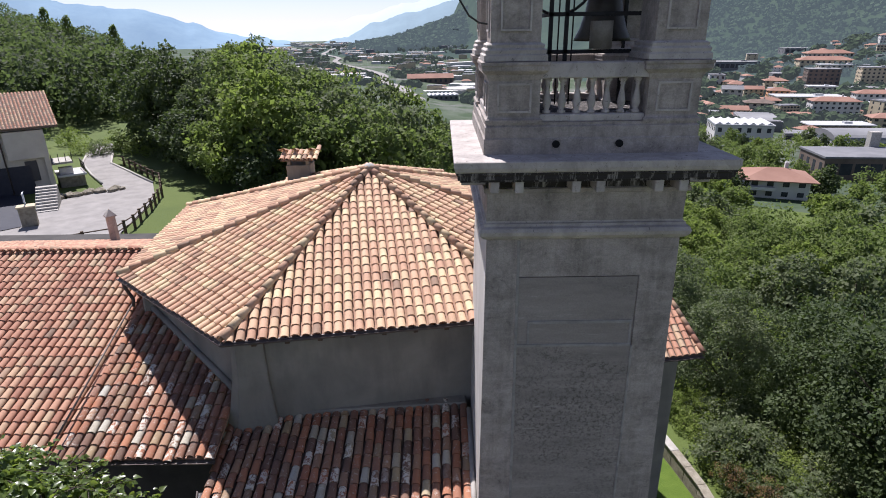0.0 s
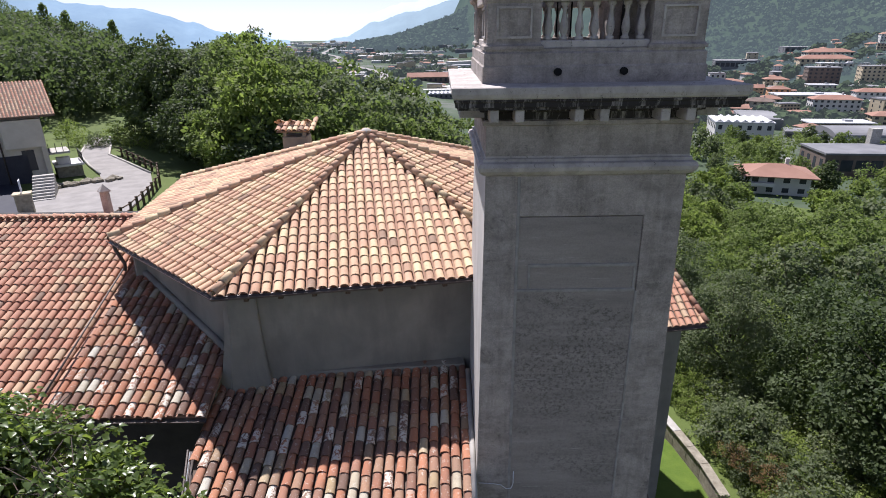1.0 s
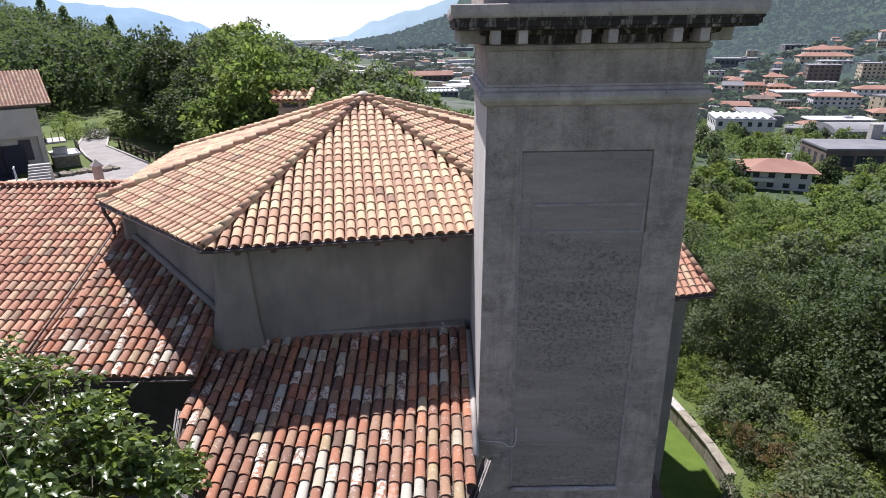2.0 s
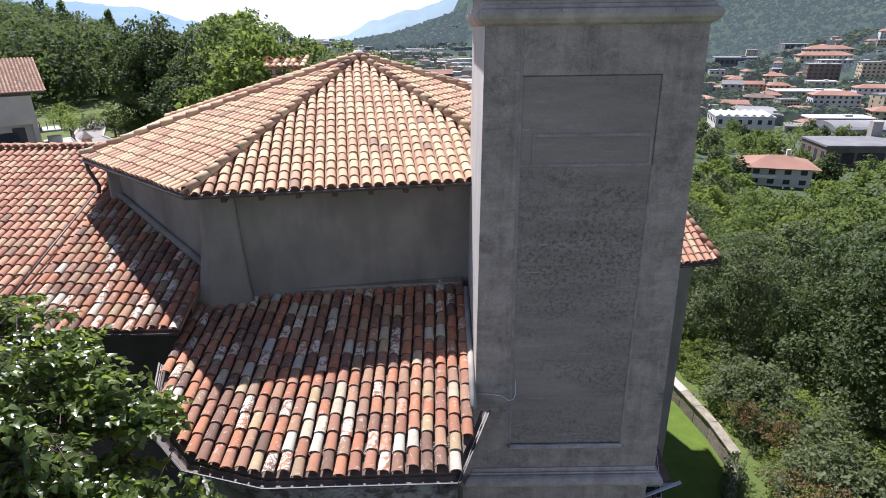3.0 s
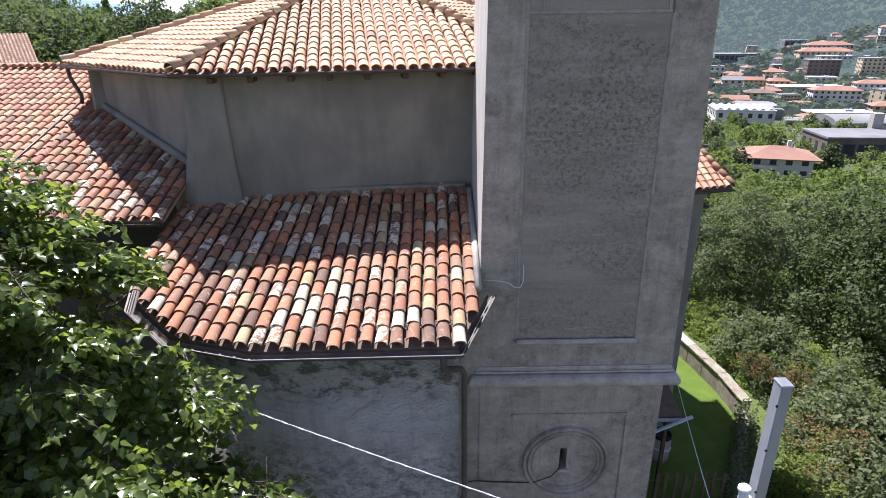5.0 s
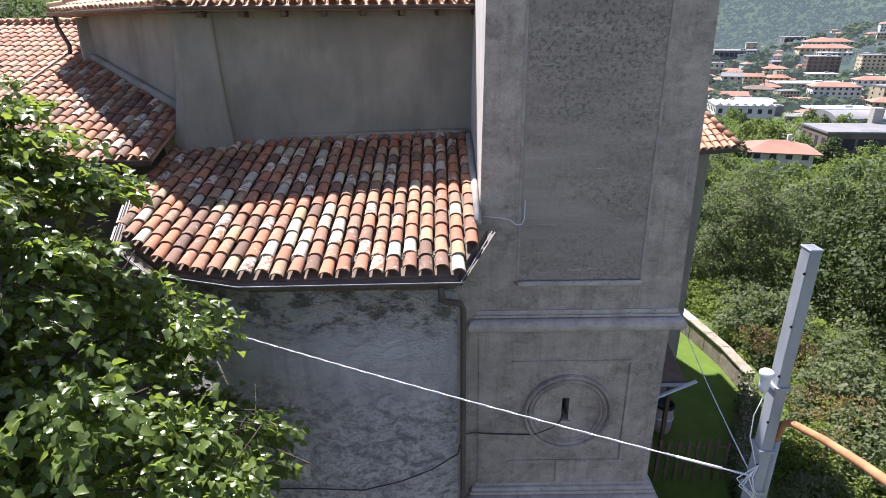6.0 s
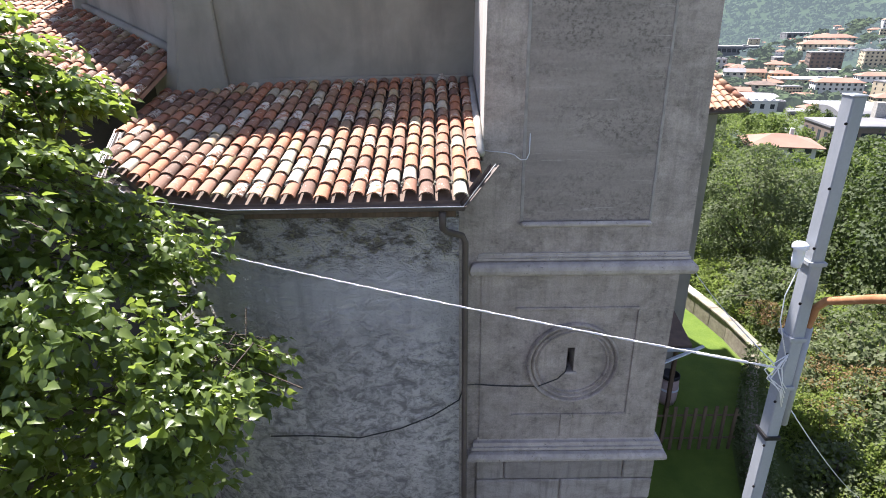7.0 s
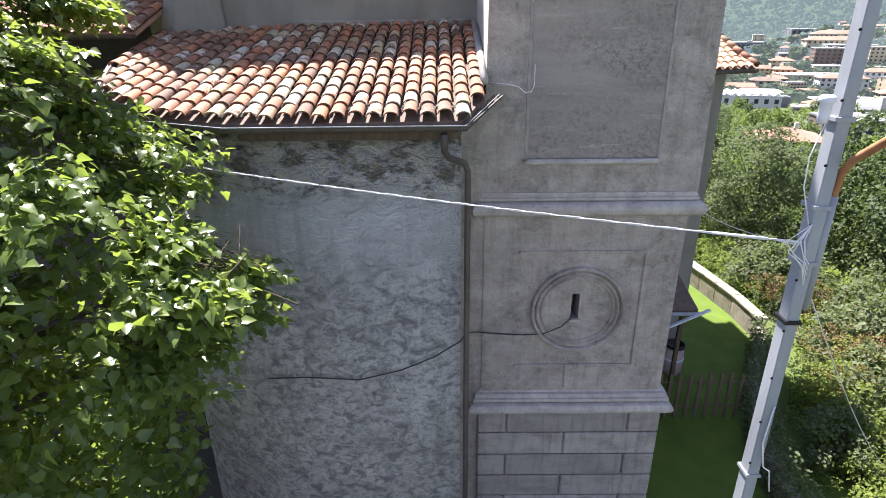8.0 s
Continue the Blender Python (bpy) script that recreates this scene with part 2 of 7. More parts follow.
def ground_cover():
    n = Net("meadow_and_fields")
    a = n.noise(0.12, 5, 0.6)
    b = n.noise(6, 5, 0.7)
    c = n.ramp(a, [(0.3, (0.055, 0.082, 0.02)), (0.7, (0.10, 0.13, 0.03))])
    c = n.mix(n.mask(b, 0.4, 0.7), c, (0.075, 0.105, 0.024))
    n.bump(b, 0.6, 0.05)
    return n.done(c, 0.95)


def far_cover():
    """Valley floor: fields, groves and paved yards at the size of plots."""
    n = Net("valley_floor")
    a = n.noise(0.009, 4, 0.6)
    b = n.noise(0.05, 5, 0.7)
    c = n.ramp(a, [(0.35, (0.045, 0.065, 0.038)), (0.5, (0.065, 0.088, 0.052)), (0.62, (0.14, 0.14, 0.13))])
    c = n.mix(n.mask(b, 0.45, 0.6), c, (0.035, 0.06, 0.025))
    return n.done(c, 1.0)


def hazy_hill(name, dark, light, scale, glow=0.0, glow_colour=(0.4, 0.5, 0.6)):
    """Distance: the haze of bright air is put in as pale colour and a bluish glow."""
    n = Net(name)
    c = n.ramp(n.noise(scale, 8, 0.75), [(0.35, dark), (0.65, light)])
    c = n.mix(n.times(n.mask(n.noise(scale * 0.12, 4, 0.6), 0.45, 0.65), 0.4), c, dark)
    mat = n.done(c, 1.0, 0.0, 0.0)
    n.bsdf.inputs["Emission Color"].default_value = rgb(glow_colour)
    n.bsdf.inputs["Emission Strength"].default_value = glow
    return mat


M = dict(
    tower=tower_plaster(), block=block_stone(), trim=stone_trim(), mould=cornice_stone(), panel=panel_plaster(), drum=drum_plaster(), sunlit_side=plain("pale_sunlit_render", (0.42, 0.40, 0.36), (0.58, 0.56, 0.52), 1.6, 0.92, 0.0, 0.4, (1, 1, 0.5)),
    # near-black wall colour: the deep shade below the wing's eaves is put into it
    eave_shade=plain("shade_dark_wall", (0.045, 0.043, 0.04), (0.085, 0.08, 0.073), 1.2, 0.95, 0.0, 0.4),
    paling=plain("sunbleached_paling", (0.085, 0.06, 0.038), (0.16, 0.115, 0.075), 6, 0.85, 0.0, 0.4, (3, 3, 0.4)),
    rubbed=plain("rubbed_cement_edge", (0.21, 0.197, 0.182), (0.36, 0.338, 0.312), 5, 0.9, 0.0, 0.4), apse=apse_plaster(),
    new_one=tile_clay("clay_pale_new", NEW_CLAY, True, 0.12, 0.3), new_many=tile_clay("clay_pale_new_joined", NEW_CLAY, False, 0.12, 0.3),
    red_one=tile_clay("clay_red", RED_CLAY, True, 0.1, 0.25), red_many=tile_clay("clay_red_joined", RED_CLAY, False, 0.1, 0.25),
    old_one=tile_clay("clay_old", OLD_CLAY, True, 0.5, 0.4), old_many=tile_clay("clay_old_joined", OLD_CLAY, False, 0.5, 0.4),
    clay_bed=plain("clay_channels", (0.28, 0.16, 0.11), (0.40, 0.25, 0.175), 4),
    court=plain("earth_court", (0.07, 0.066, 0.055), (0.12, 0.112, 0.095), 0.6),
    # dark bed: shade in the channels between old tiles is put into its colour
    deck=plain("dark_roof_bed", (0.10, 0.075, 0.06), (0.17, 0.12, 0.09), 5),
    metal=plain("brown_painted_gutter", (0.075, 0.062, 0.056), (0.125, 0.105, 0.095), 4, 0.5, 0.2, 0.1),
    zinc=plain("galvanised_steel", (0.19, 0.21, 0.23), (0.30, 0.32, 0.345), 3, 0.5, 0.0, 0.15, (1, 1, 0.3)),
    dark=plain("dark_iron", (0.015, 0.015, 0.017), (0.035, 0.034, 0.033), 8, 0.6, 0.5),
    black=plain("unlit_void", (0.008, 0.008, 0.008), (0.014, 0.013, 0.012), 3, 1.0),
    bronze=plain("old_bronze", (0.045, 0.04, 0.032), (0.09, 0.08, 0.055), 4, 0.5, 0.7),
    wood=plain("weathered_wood", (0.06, 0.042, 0.028), (0.13, 0.09, 0.06), 6, 0.8, 0.0, 0.4, (3, 3, 0.4)),
    bark=plain("bark", (0.045, 0.036, 0.028), (0.11, 0.09, 0.07), 5, 0.95, 0.0, 0.8, (3, 3, 0.6), 0.02),
    rust=plain("rusty_pipe", (0.28, 0.13, 0.06), (0.42, 0.22, 0.11), 7, 0.75, 0.2),
    cable=plain("white_twisted_cable", (0.55, 0.56, 0.58), (0.72, 0.73, 0.75), 20, 0.5, 0.0),
    wire=plain("dark_cable", (0.03, 0.03, 0.03), (0.06, 0.06, 0.06), 20, 0.6),
    concrete=plain("pale_concrete", (0.28, 0.265, 0.24), (0.46, 0.44, 0.40), 2.5, 0.9),
    wallstone=plain("mossy_wall_stone", (0.17, 0.15, 0.11), (0.33, 0.30, 0.24), 3.5, 0.95, 0.0, 0.7, (1, 1, 1), 0.03),
    gravel=plain("pale_gravel_road", (0.20, 0.19, 0.178), (0.29, 0.275, 0.258), 0.8, 0.95),
    lawn=plain("mown_lawn", (0.060, 0.105, 0.012), (0.098, 0.148, 0.019), 1.4, 0.95, 0.0, 0.9, (1, 1, 1), 0.03),
    ground=ground_cover(), valley=far_cover(),
    cream=plain("cream_house_plaster", (0.46, 0.42, 0.35), (0.58, 0.54, 0.46), 0.7, 0.92),
    white=plain("white_house_plaster", (0.48, 0.47, 0.445), (0.62, 0.605, 0.57), 0.05, 0.92),
    ochre=plain("ochre_house_plaster", (0.42, 0.35, 0.24), (0.54, 0.46, 0.33), 0.2, 0.92),
    shed=plain("grey_shed_sheet", (0.13, 0.132, 0.14), (0.21, 0.21, 0.215), 0.15, 0.7),
    pale=plain("pale_flat_roofing", (0.15, 0.152, 0.16), (0.28, 0.28, 0.28), 0.03, 0.8),
    farclay=plain("far_clay_roof", (0.22, 0.12, 0.088), (0.33, 0.195, 0.145), 0.06, 0.9),
    skylight=plain("white_roof_sheet", (0.34, 0.345, 0.355), (0.48, 0.485, 0.49), 0.08, 0.6),
    brick=plain("dark_brown_brick", (0.11, 0.085, 0.07), (0.19, 0.145, 0.12), 0.3, 0.9),
    orange=plain("orange_house_plaster", (0.50, 0.26, 0.14), (0.60, 0.34, 0.19), 0.2, 0.92),
    pane=plain("far_window_dark", (0.03, 0.035, 0.045), (0.06, 0.065, 0.075), 0.4, 0.25),
    navy=plain("garage_door_and_shade", (0.02, 0.023, 0.035), (0.035, 0.038, 0.05), 2, 0.5),
    leaf_wood=leaf_green("leaves_wood", (0.082, 0.118, 0.037), (0.155, 0.20, 0.062), (0.22, 0.268, 0.08), 0.52, 0.7, 0.25),
    leaf_hill=leaf_green("leaves_hillside", (0.045, 0.064, 0.034), (0.085, 0.108, 0.056), (0.12, 0.145, 0.07), 0.45, 0.7, 0.25),
    leaf_bright=leaf_green("leaves_bright", (0.10, 0.14, 0.032), (0.205, 0.26, 0.064), (0.285, 0.345, 0.085), 0.58, 0.7, 0.25),
    leaf_grey=leaf_green("leaves_greyish", (0.062, 0.086, 0.04), (0.125, 0.15, 0.076), (0.20, 0.225, 0.125), 0.45, 0.7, 0.25),
    leaf_dark=leaf_green("leaves_dark", (0.028, 0.044, 0.019), (0.058, 0.082, 0.032), (0.092, 0.12, 0.045), 0.3, 0.7, 0.25),
    leaf_near=leaf_green("leaves_lime", (0.045, 0.075, 0.02), (0.10, 0.15, 0.038), (0.20, 0.26, 0.06), 0.45, 0.30, 0.6, (0.30, 0.40, 0.055)),
    leaf_dry=leaf_green("leaves_dry", (0.11, 0.065, 0.03), (0.21, 0.12, 0.05), (0.28, 0.18, 0.075), 0.4),
    barrel=plain("faded_pink_plastic", (0.42, 0.30, 0.28), (0.50, 0.40, 0.38), 4, 0.6),
    bluewhite=plain("pale_blue_plank", (0.55, 0.60, 0.66), (0.66, 0.70, 0.75), 4, 0.7),
)


# ---- building helpers ----
def thing(name, at, label, category, group="", kind=""):
    ob = new(name)
    ob.location = at
    ob.empty_display_size = 0.3
    return tagged(ob, label, category, group, kind)


def hang(ob, parent):
    """Makes ob a part of parent and leaves it where it is in the world."""
    ob.parent = parent
    if parent.data is None:
        ob.matrix_parent_inverse = Matrix.Translation(-parent.location)
    return ob


def part(name, bm, material, parent, label="", smooth=False):
    me = bpy.data.meshes.new(name)
    bm.normal_update()
    bm.to_mesh(me)
    bm.free()
    return part_mesh(name, me, material, parent, label, smooth)


def part_mesh(name, me, material, parent, label="", smooth=False):
    if not me.materials:
        me.materials.append(material)
    if smooth:
        me.shade_smooth()
    ob = new(name, me)
    if parent is not None:
        hang(ob, parent)
    return tagged(ob, label)


def raw_mesh(name, verts, faces):
    me = bpy.data.meshes.new(name)
    me.from_pydata([tuple(v) for v in verts], [], [tuple(f) for f in faces])
    me.update()
    return me


def box(bm, x0, x1, y0, y1, z0, z1, m=None):
    vs = [bm.verts.new(p) for p in ((x0, y0, z0), (x1, y0, z0), (x1, y1, z0), (x0, y1, z0), (x0, y0, z1), (x1, y0, z1), (x1, y1, z1), (x0, y1, z1))]
    for f in ((3, 2, 1, 0), (4, 5, 6, 7), (0, 1, 5, 4), (1, 2, 6, 5), (2, 3, 7, 6), (3, 0, 4, 7)):
        bm.faces.new([vs[i] for i in f])
    if m is not None:
        bmesh.ops.transform(bm, matrix=m, verts=vs)
    return vs


def soft_box(x0, x1, y0, y1, z0, z1, bevel=0.01, m=None):
    bm = bmesh.new()
    box(bm, x0, x1, y0, y1, z0, z1, m)
    bmesh.ops.bevel(bm, geom=bm.edges[:], offset=bevel, segments=1, affect="EDGES")
    return bm


def prism(bm, pts, z0, z1):
    """A solid over a plan polygon (counter-clockwise)."""
    a = [bm.verts.new((x, y, z0)) for x, y in pts]
    b = [bm.verts.new((x, y, z1)) for x, y in pts]
    bm.faces.new(a[::-1])
    bm.faces.new(b)
    n = len(pts)
    for i in range(n):
        bm.faces.new((a[i], a[(i + 1) % n], b[(i + 1) % n], b[i]))


def ring(bm, rect, profile):
    """A moulding round a rectangle: profile of (outward offset, z), from below to above, closed to a solid."""
    x0, x1, y0, y1 = rect
    loops = [[bm.verts.new(p) for p in ((x0 - o, y0 - o, z), (x1 + o, y0 - o, z), (x1 + o, y1 + o, z), (x0 - o, y1 + o, z))] for o, z in profile]
    for a, b in zip(loops, loops[1:]):
        for i in range(4):
            bm.faces.new((a[i], a[(i + 1) % 4], b[(i + 1) % 4], b[i]))
    bm.faces.new(loops[0][::-1])
    bm.faces.new(loops[-1])


def lathe(bm, profile, at=(0, 0, 0), n=16):
    loops = [[bm.verts.new((at[0] + r * math.cos(2 * math.pi * i / n), at[1] + r * math.sin(2 * math.pi * i / n), at[2] + z)) for i in range(n)] for r, z in profile]
    for a, b in zip(loops, loops[1:]):
        for i in range(n):
            bm.faces.new((a[i], a[(i + 1) % n], b[(i + 1) % n], b[i]))
    bm.faces.new(loops[0][::-1])
    bm.faces.new(loops[-1])


def tube(bm, pts, radius, n=8, ends=None):
    """A round bar along points; ends: radii at both ends for a taper."""
    pts = [Vector(p) for p in pts]
    loops = []
    for i, p in enumerate(pts):
        d = (pts[min(i + 1, len(pts) - 1)] - pts[max(i - 1, 0)]).normalized()
        a = d.orthogonal().normalized() if i == 0 else (a - d * a.dot(d)).normalized()
        b = d.cross(a)
        r = radius if ends is None else ends[0] + (ends[1] - ends[0]) * i / (len(pts) - 1)
        loops.append([bm.verts.new(p + (a * math.cos(2 * math.pi * k / n) + b * math.sin(2 * math.pi * k / n)) * r) for k in range(n)])
    for u, v in zip(loops, loops[1:]):
        for k in range(n):
            bm.faces.new((u[k], u[(k + 1) % n], v[(k + 1) % n], v[k]))
    bm.faces.new(loops[0][::-1])
    bm.faces.new(loops[-1])


def tube_part(name, pts, radius, material, parent, label="", n=8):
    bm = bmesh.new()
    tube(bm, pts, radius, n)
    return part(name, bm, material, parent, label, True)


def sag(a, b, drop, n=24):
    a, b = Vector(a), Vector(b)
    return [a.lerp(b, i / n) - Vector((0, 0, drop * 4 * (i / n) * (1 - i / n))) for i in range(n + 1)]


# ---- roof tiles ----
def tile_shape(w, length, barrel, thick=0.015, taper=0.9, high=0.47):
    """One barrel tile, up-slope along y from 0 to length, across along x; its lower lip has its own sharp edge."""
    n = 8
    half = w * barrel / 2
    arc = [(-math.cos(math.pi * k / n), math.sin(math.pi * k / n)) for k in range(n + 1)]
    verts, faces = [], []

    def row(y, k, inner=0.0):
        base = len(verts)
        for x, z in arc:
            verts.append((x * (half - inner) * k, y, z * (half * 2 * high - inner) * k + 0.004))
        return base

    a, b = row(0.0, 1.0), row(length, taper)
    lip, inn, deep = row(0.0, 1.0), row(0.0, 1.0, thick), row(length * 0.5, 0.95, thick)
    for i in range(n):
        faces.append((a + i + 1, a + i, b + i, b + i + 1)[::-1])
        faces.append((lip + i + 1, lip + i, inn + i, inn + i + 1))
        faces.append((inn + i + 1, inn + i, deep + i, deep + i + 1))
    return verts, faces


def span(poly, u):
    """The stretch of s inside a convex outline at u."""
    hits = []
    for (u0, s0), (u1, s1) in zip(poly, poly[1:] + poly[:1]):
        if (u0 - u) * (u1 - u) <= 0 and abs(u1 - u0) > 1e-9:
            hits.append(s0 + (s1 - s0) * (u - u0) / (u1 - u0))
    return (min(hits), max(hits)) if len(hits) > 1 else None


def lay_tiles(parent, origin, across, up, poly, w, row, shape, one, many, single, cuts=(), shift=0.0, jitter=0.006, over=0.06, seed=1, stagger=0.02, name="roof_tile"):
    """Tiles on a sloping face. poly: its outline in (across, up) metres from origin; cuts: outline edges (by index) that trim the tiles;
    single(x, y): which stretch of the plan gets tiles of their own. Those past the limit are joined."""
    rnd = random.Random(seed)
    across, up = Vector(across).normalized(), Vector(up).normalized()
    normal = across.cross(up).normalized()
    verts, faces = shape
    length = max(v[1] for v in verts)
    tilt = math.asin(min(0.3, 0.016 / row))
    mesh = raw_mesh(name, verts, faces)
    mesh.shade_smooth()
    mesh.materials.append(one)
    cen = Vector((sum(p[0] for p in poly) / len(poly), sum(p[1] for p in poly) / len(poly)))
    planes = []
    for i in cuts:
        a, b = Vector(poly[i]), Vector(poly[(i + 1) % len(poly)])
        nn = Vector((b.y - a.y, a.x - b.x)).normalized()
        if nn.dot(cen - a) > 0:
            nn = -nn
        planes.append((nn, nn.dot(a)))
    gv, gf, made = [], [], 0
    lo, hi = min(p[0] for p in poly), max(p[0] for p in poly)
    cols = int((hi - lo) / w) + 2
    for c in range(cols):
        u = lo + shift + (c + 0.5) * w
        sp = span(poly, min(max(u, lo + 0.01), hi - 0.01))
        if sp is None or u - w * 0.5 > hi:
            continue
        ends = [sp] + [e for e in (span(poly, max(lo + 0.01, u - w * 0.5)), span(poly, min(hi - 0.01, u + w * 0.5))) if e]
        top = max(e[1] for e in ends) if planes else sp[1]
        wav = rnd.uniform(-1.0, 1.0) * stagger
        for r in range(int((top - sp[0] + over) / row) + 1):
            s = sp[0] - over + r * row + wav + rnd.uniform(-jitter, jitter)
            if s > top - 0.05:
                break
            turn = rnd.uniform(-0.018, 0.018) * (jitter / 0.006)
            m = Matrix.Translation(origin + across * (u + rnd.uniform(-jitter, jitter)) + up * s + normal * rnd.uniform(0.016, 0.022))
            rot = Matrix((across, up, normal)).transposed().to_4x4()
            m = m @ rot @ Matrix.Rotation(-tilt, 4, "X") @ Matrix.Rotation(turn, 4, "Z")
            corner = [Vector((u + dx, s + dy)) for dx in (-w / 2, w / 2) for dy in (0, length)]
            crossing = [pl for pl in planes if any(pl[0].dot(q) > pl[1] for q in corner)]
            if crossing and all(any(pl[0].dot(q) > pl[1] for pl in crossing) for q in corner):
                if any(all(pl[0].dot(q) > pl[1] for q in corner) for pl in crossing):
                    continue
            p = m.translation
            if not crossing and single(p.x, p.y) and made < 300:
                ob = new(name, mesh)
                hang(ob, parent)
                ob.matrix_basis = m
                made += 1
                continue
            k = len(gv)
            for v in verts:
                q = m @ Vector(v)
                for nn, d in crossing:
                    rel = q - origin
                    e = Vector((rel.dot(across), rel.dot(up)))
                    far = nn.dot(e) - d
                    if far > 0:
                        q = q - (across * nn.x + up * nn.y) * far
                gv.append(q)
            gf += [tuple(k + i for i in f) for f in faces]
    if gv:
        me = raw_mesh("joined_tiles", gv, gf)
        me.shade_smooth()
        ob = part_mesh("joined_tiles", me, many, parent)
        tagged(ob, kind="stuff")


def ridge_tiles(parent, a, b, one, seed=1, w=0.21, row=0.36, skip=0.0, lift=0.02, name="hip_tile"):
    """A line of barrel tiles over a hip or ridge, from a (low) to b (high)."""
    rnd = random.Random(seed)
    a, b = Vector(a), Vector(b)
    d = (b - a).normalized()
    side = d.cross(Vector((0, 0, 1))).normalized()
    nrm = side.cross(d).normalized()
    verts, faces = [], []
    for y, k in ((0.0, 1.0), (row * 1.2, 0.8)):
        for lay in (0.0, 0.016):
            for i in range(9):
                t = math.pi * i / 8
                verts.append((-math.cos(t) * (w / 2 - lay) * k, y, math.sin(t) * (w * 0.5 - lay) * k + 0.012))
    for i in range(8):
        faces.append((i, i + 1, 18 + i + 1, 18 + i))
        faces.append((i + 1, i, 9 + i, 9 + i + 1))
    faces = [f[::-1] for f in faces]
    mesh = raw_mesh(name, verts, faces)
    mesh.shade_smooth()
    mesh.materials.append(one)
    n = int(((b - a).length - skip) / row)
    for i in range(n + 1):
        p = a + d * (i * row - 0.04) + nrm * lift
        m = Matrix.Translation(p) @ Matrix((side, d, nrm)).transposed().to_4x4() @ Matrix.Rotation(-0.045, 4, "X") @ Matrix.Rotation(rnd.uniform(-0.03, 0.03), 4, "Z")
        ob = new(name, mesh)
        hang(ob, parent)
        ob.matrix_basis = m


def gutter(name, pts, parent, r=0.065, label=""):
    """A half-round open gutter along points."""
    pts = [Vector(p) for p in pts]
    bm = bmesh.new()
    loops = []
    for i, p in enumerate(pts):
        d = pts[min(i + 1, len(pts) - 1)] - pts[max(i - 1, 0)]
        d.z = 0
        d.normalize()
        s = Vector((d.y, -d.x, 0))
        prof = [(math.cos(math.pi * (1 + k / 6)), math.sin(math.pi * (1 + k / 6))) for k in range(7)]
        prof = [(c * r, z * r) for c, z in prof] + [(1.25 * r, 0.0), (1.25 * r, 0.012)] + [(c * r * 0.88, z * r * 0.88 + 0.006) for c, z in prof[::-1]]
        loops.append([bm.verts.new(p + s * c + Vector((0, 0, z))) for c, z in prof])
    for u, v in zip(loops, loops[1:]):
        for k in range(len(u)):
            bm.faces.new((u[k], u[(k + 1) % len(u)], v[(k + 1) % len(u)], v[k]))
    bmesh.ops.recalc_face_normals(bm, faces=bm.faces[:])
    return part(name, bm, M["metal"], parent, label)


# ---- bell tower ----
tower = thing("bell_tower", (2.33, 10.5, -0.3), "tall square grey cement-rendered bell tower beside the church", "bell tower")
TX0, TX1, TY0, TY1 = 0.66, 3.98, 8.80, 12.10


def shaft(z0, z1, c0, c1, panel, name, depth=0.035):
    """A stage of the shaft, narrowing from inset c0 to c1, with a sunk panel in its front: panel (x0, x1, z0, z1)."""
    def at(x, y, z):
        k = c0 + (c1 - c0) * (z - z0) / (z1 - z0)
        return Vector((x + (k if x < 2.3 else -k), y + (k if y < 10 else -k), z))
    bm = bmesh.new()
    px0, px1, pz0, pz1 = panel
    front = lambda x, z, d=0.0: bm.verts.new((x, at(TX0, TY0, z).y + d, z))
    o = [bm.verts.new(at(TX0, TY0, z0)), bm.verts.new(at(TX1, TY0, z0)), bm.verts.new(at(TX1, TY0, z1)), bm.verts.new(at(TX0, TY0, z1))]
    q = [(px0, pz0), (px1, pz0), (px1, pz1), (px0, pz1)]
    a = [front(x, z) for x, z in q]
    e = 0.018
    b = [front(x + (e if x == px0 else -e), z + (e if z == pz0 else -e), depth) for x, z in q]
    for i in range(4):
        j = (i + 1) % 4
        bm.faces.new((o[i], o[j], a[j], a[i]))
        bm.faces.new((a[i], a[j], b[j], b[i]))
    bm.faces.new(b)
    r = [bm.verts.new(at(TX0, TY1, z0)), bm.verts.new(at(TX1, TY1, z0)), bm.verts.new(at(TX1, TY1, z1)), bm.verts.new(at(TX0, TY1, z1))]
    bm.faces.new((o[1], r[1], r[2], o[2]))
    bm.faces.new((r[0], o[0], o[3], r[3]))
    bm.faces.new((r[1], r[0], r[3], r[2]))
    bm.faces.new((o[3], o[2], r[2], r[3]))
    bm.faces.new((r[0], r[1], o[1], o[0]))
    bmesh.ops.recalc_face_normals(bm, faces=bm.faces[:])
    ob = part(name, bm, M["tower"], tower)
    # west faces get a paler render: the sunlight on them is put into the colour
    ob.data.materials.append(M["sunlit_side"])
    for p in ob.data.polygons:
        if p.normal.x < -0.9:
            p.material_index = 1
    return ob


def moulding(name, rect, profile, material="trim", label=""):
    bm = bmesh.new()
    ring(bm, rect, profile)
    return part(name, bm, M[material], tower, label)


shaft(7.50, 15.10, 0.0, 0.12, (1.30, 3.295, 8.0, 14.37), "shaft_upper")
bm = bmesh.new()
q = [bm.verts.new(p) for p in ((1.322, 8.815, 8.045), (3.273, 8.815, 8.045), (3.273, 8.815 + 0.0988, 14.348), (1.322, 8.815 + 0.0988, 14.348))]
bm.faces.new(q)
r_ = bmesh.ops.extrude_face_region(bm, geom=bm.faces[:])
bmesh.ops.translate(bm, verts=[v for v in r_["geom"] if isinstance(v, bmesh.types.BMVert)], vec=(0, 0.03, 0))
bmesh.ops.recalc_face_normals(bm, faces=bm.faces[:])
part("sunk_panel", bm, M["panel"], tower, "mould-stained sunk panel")
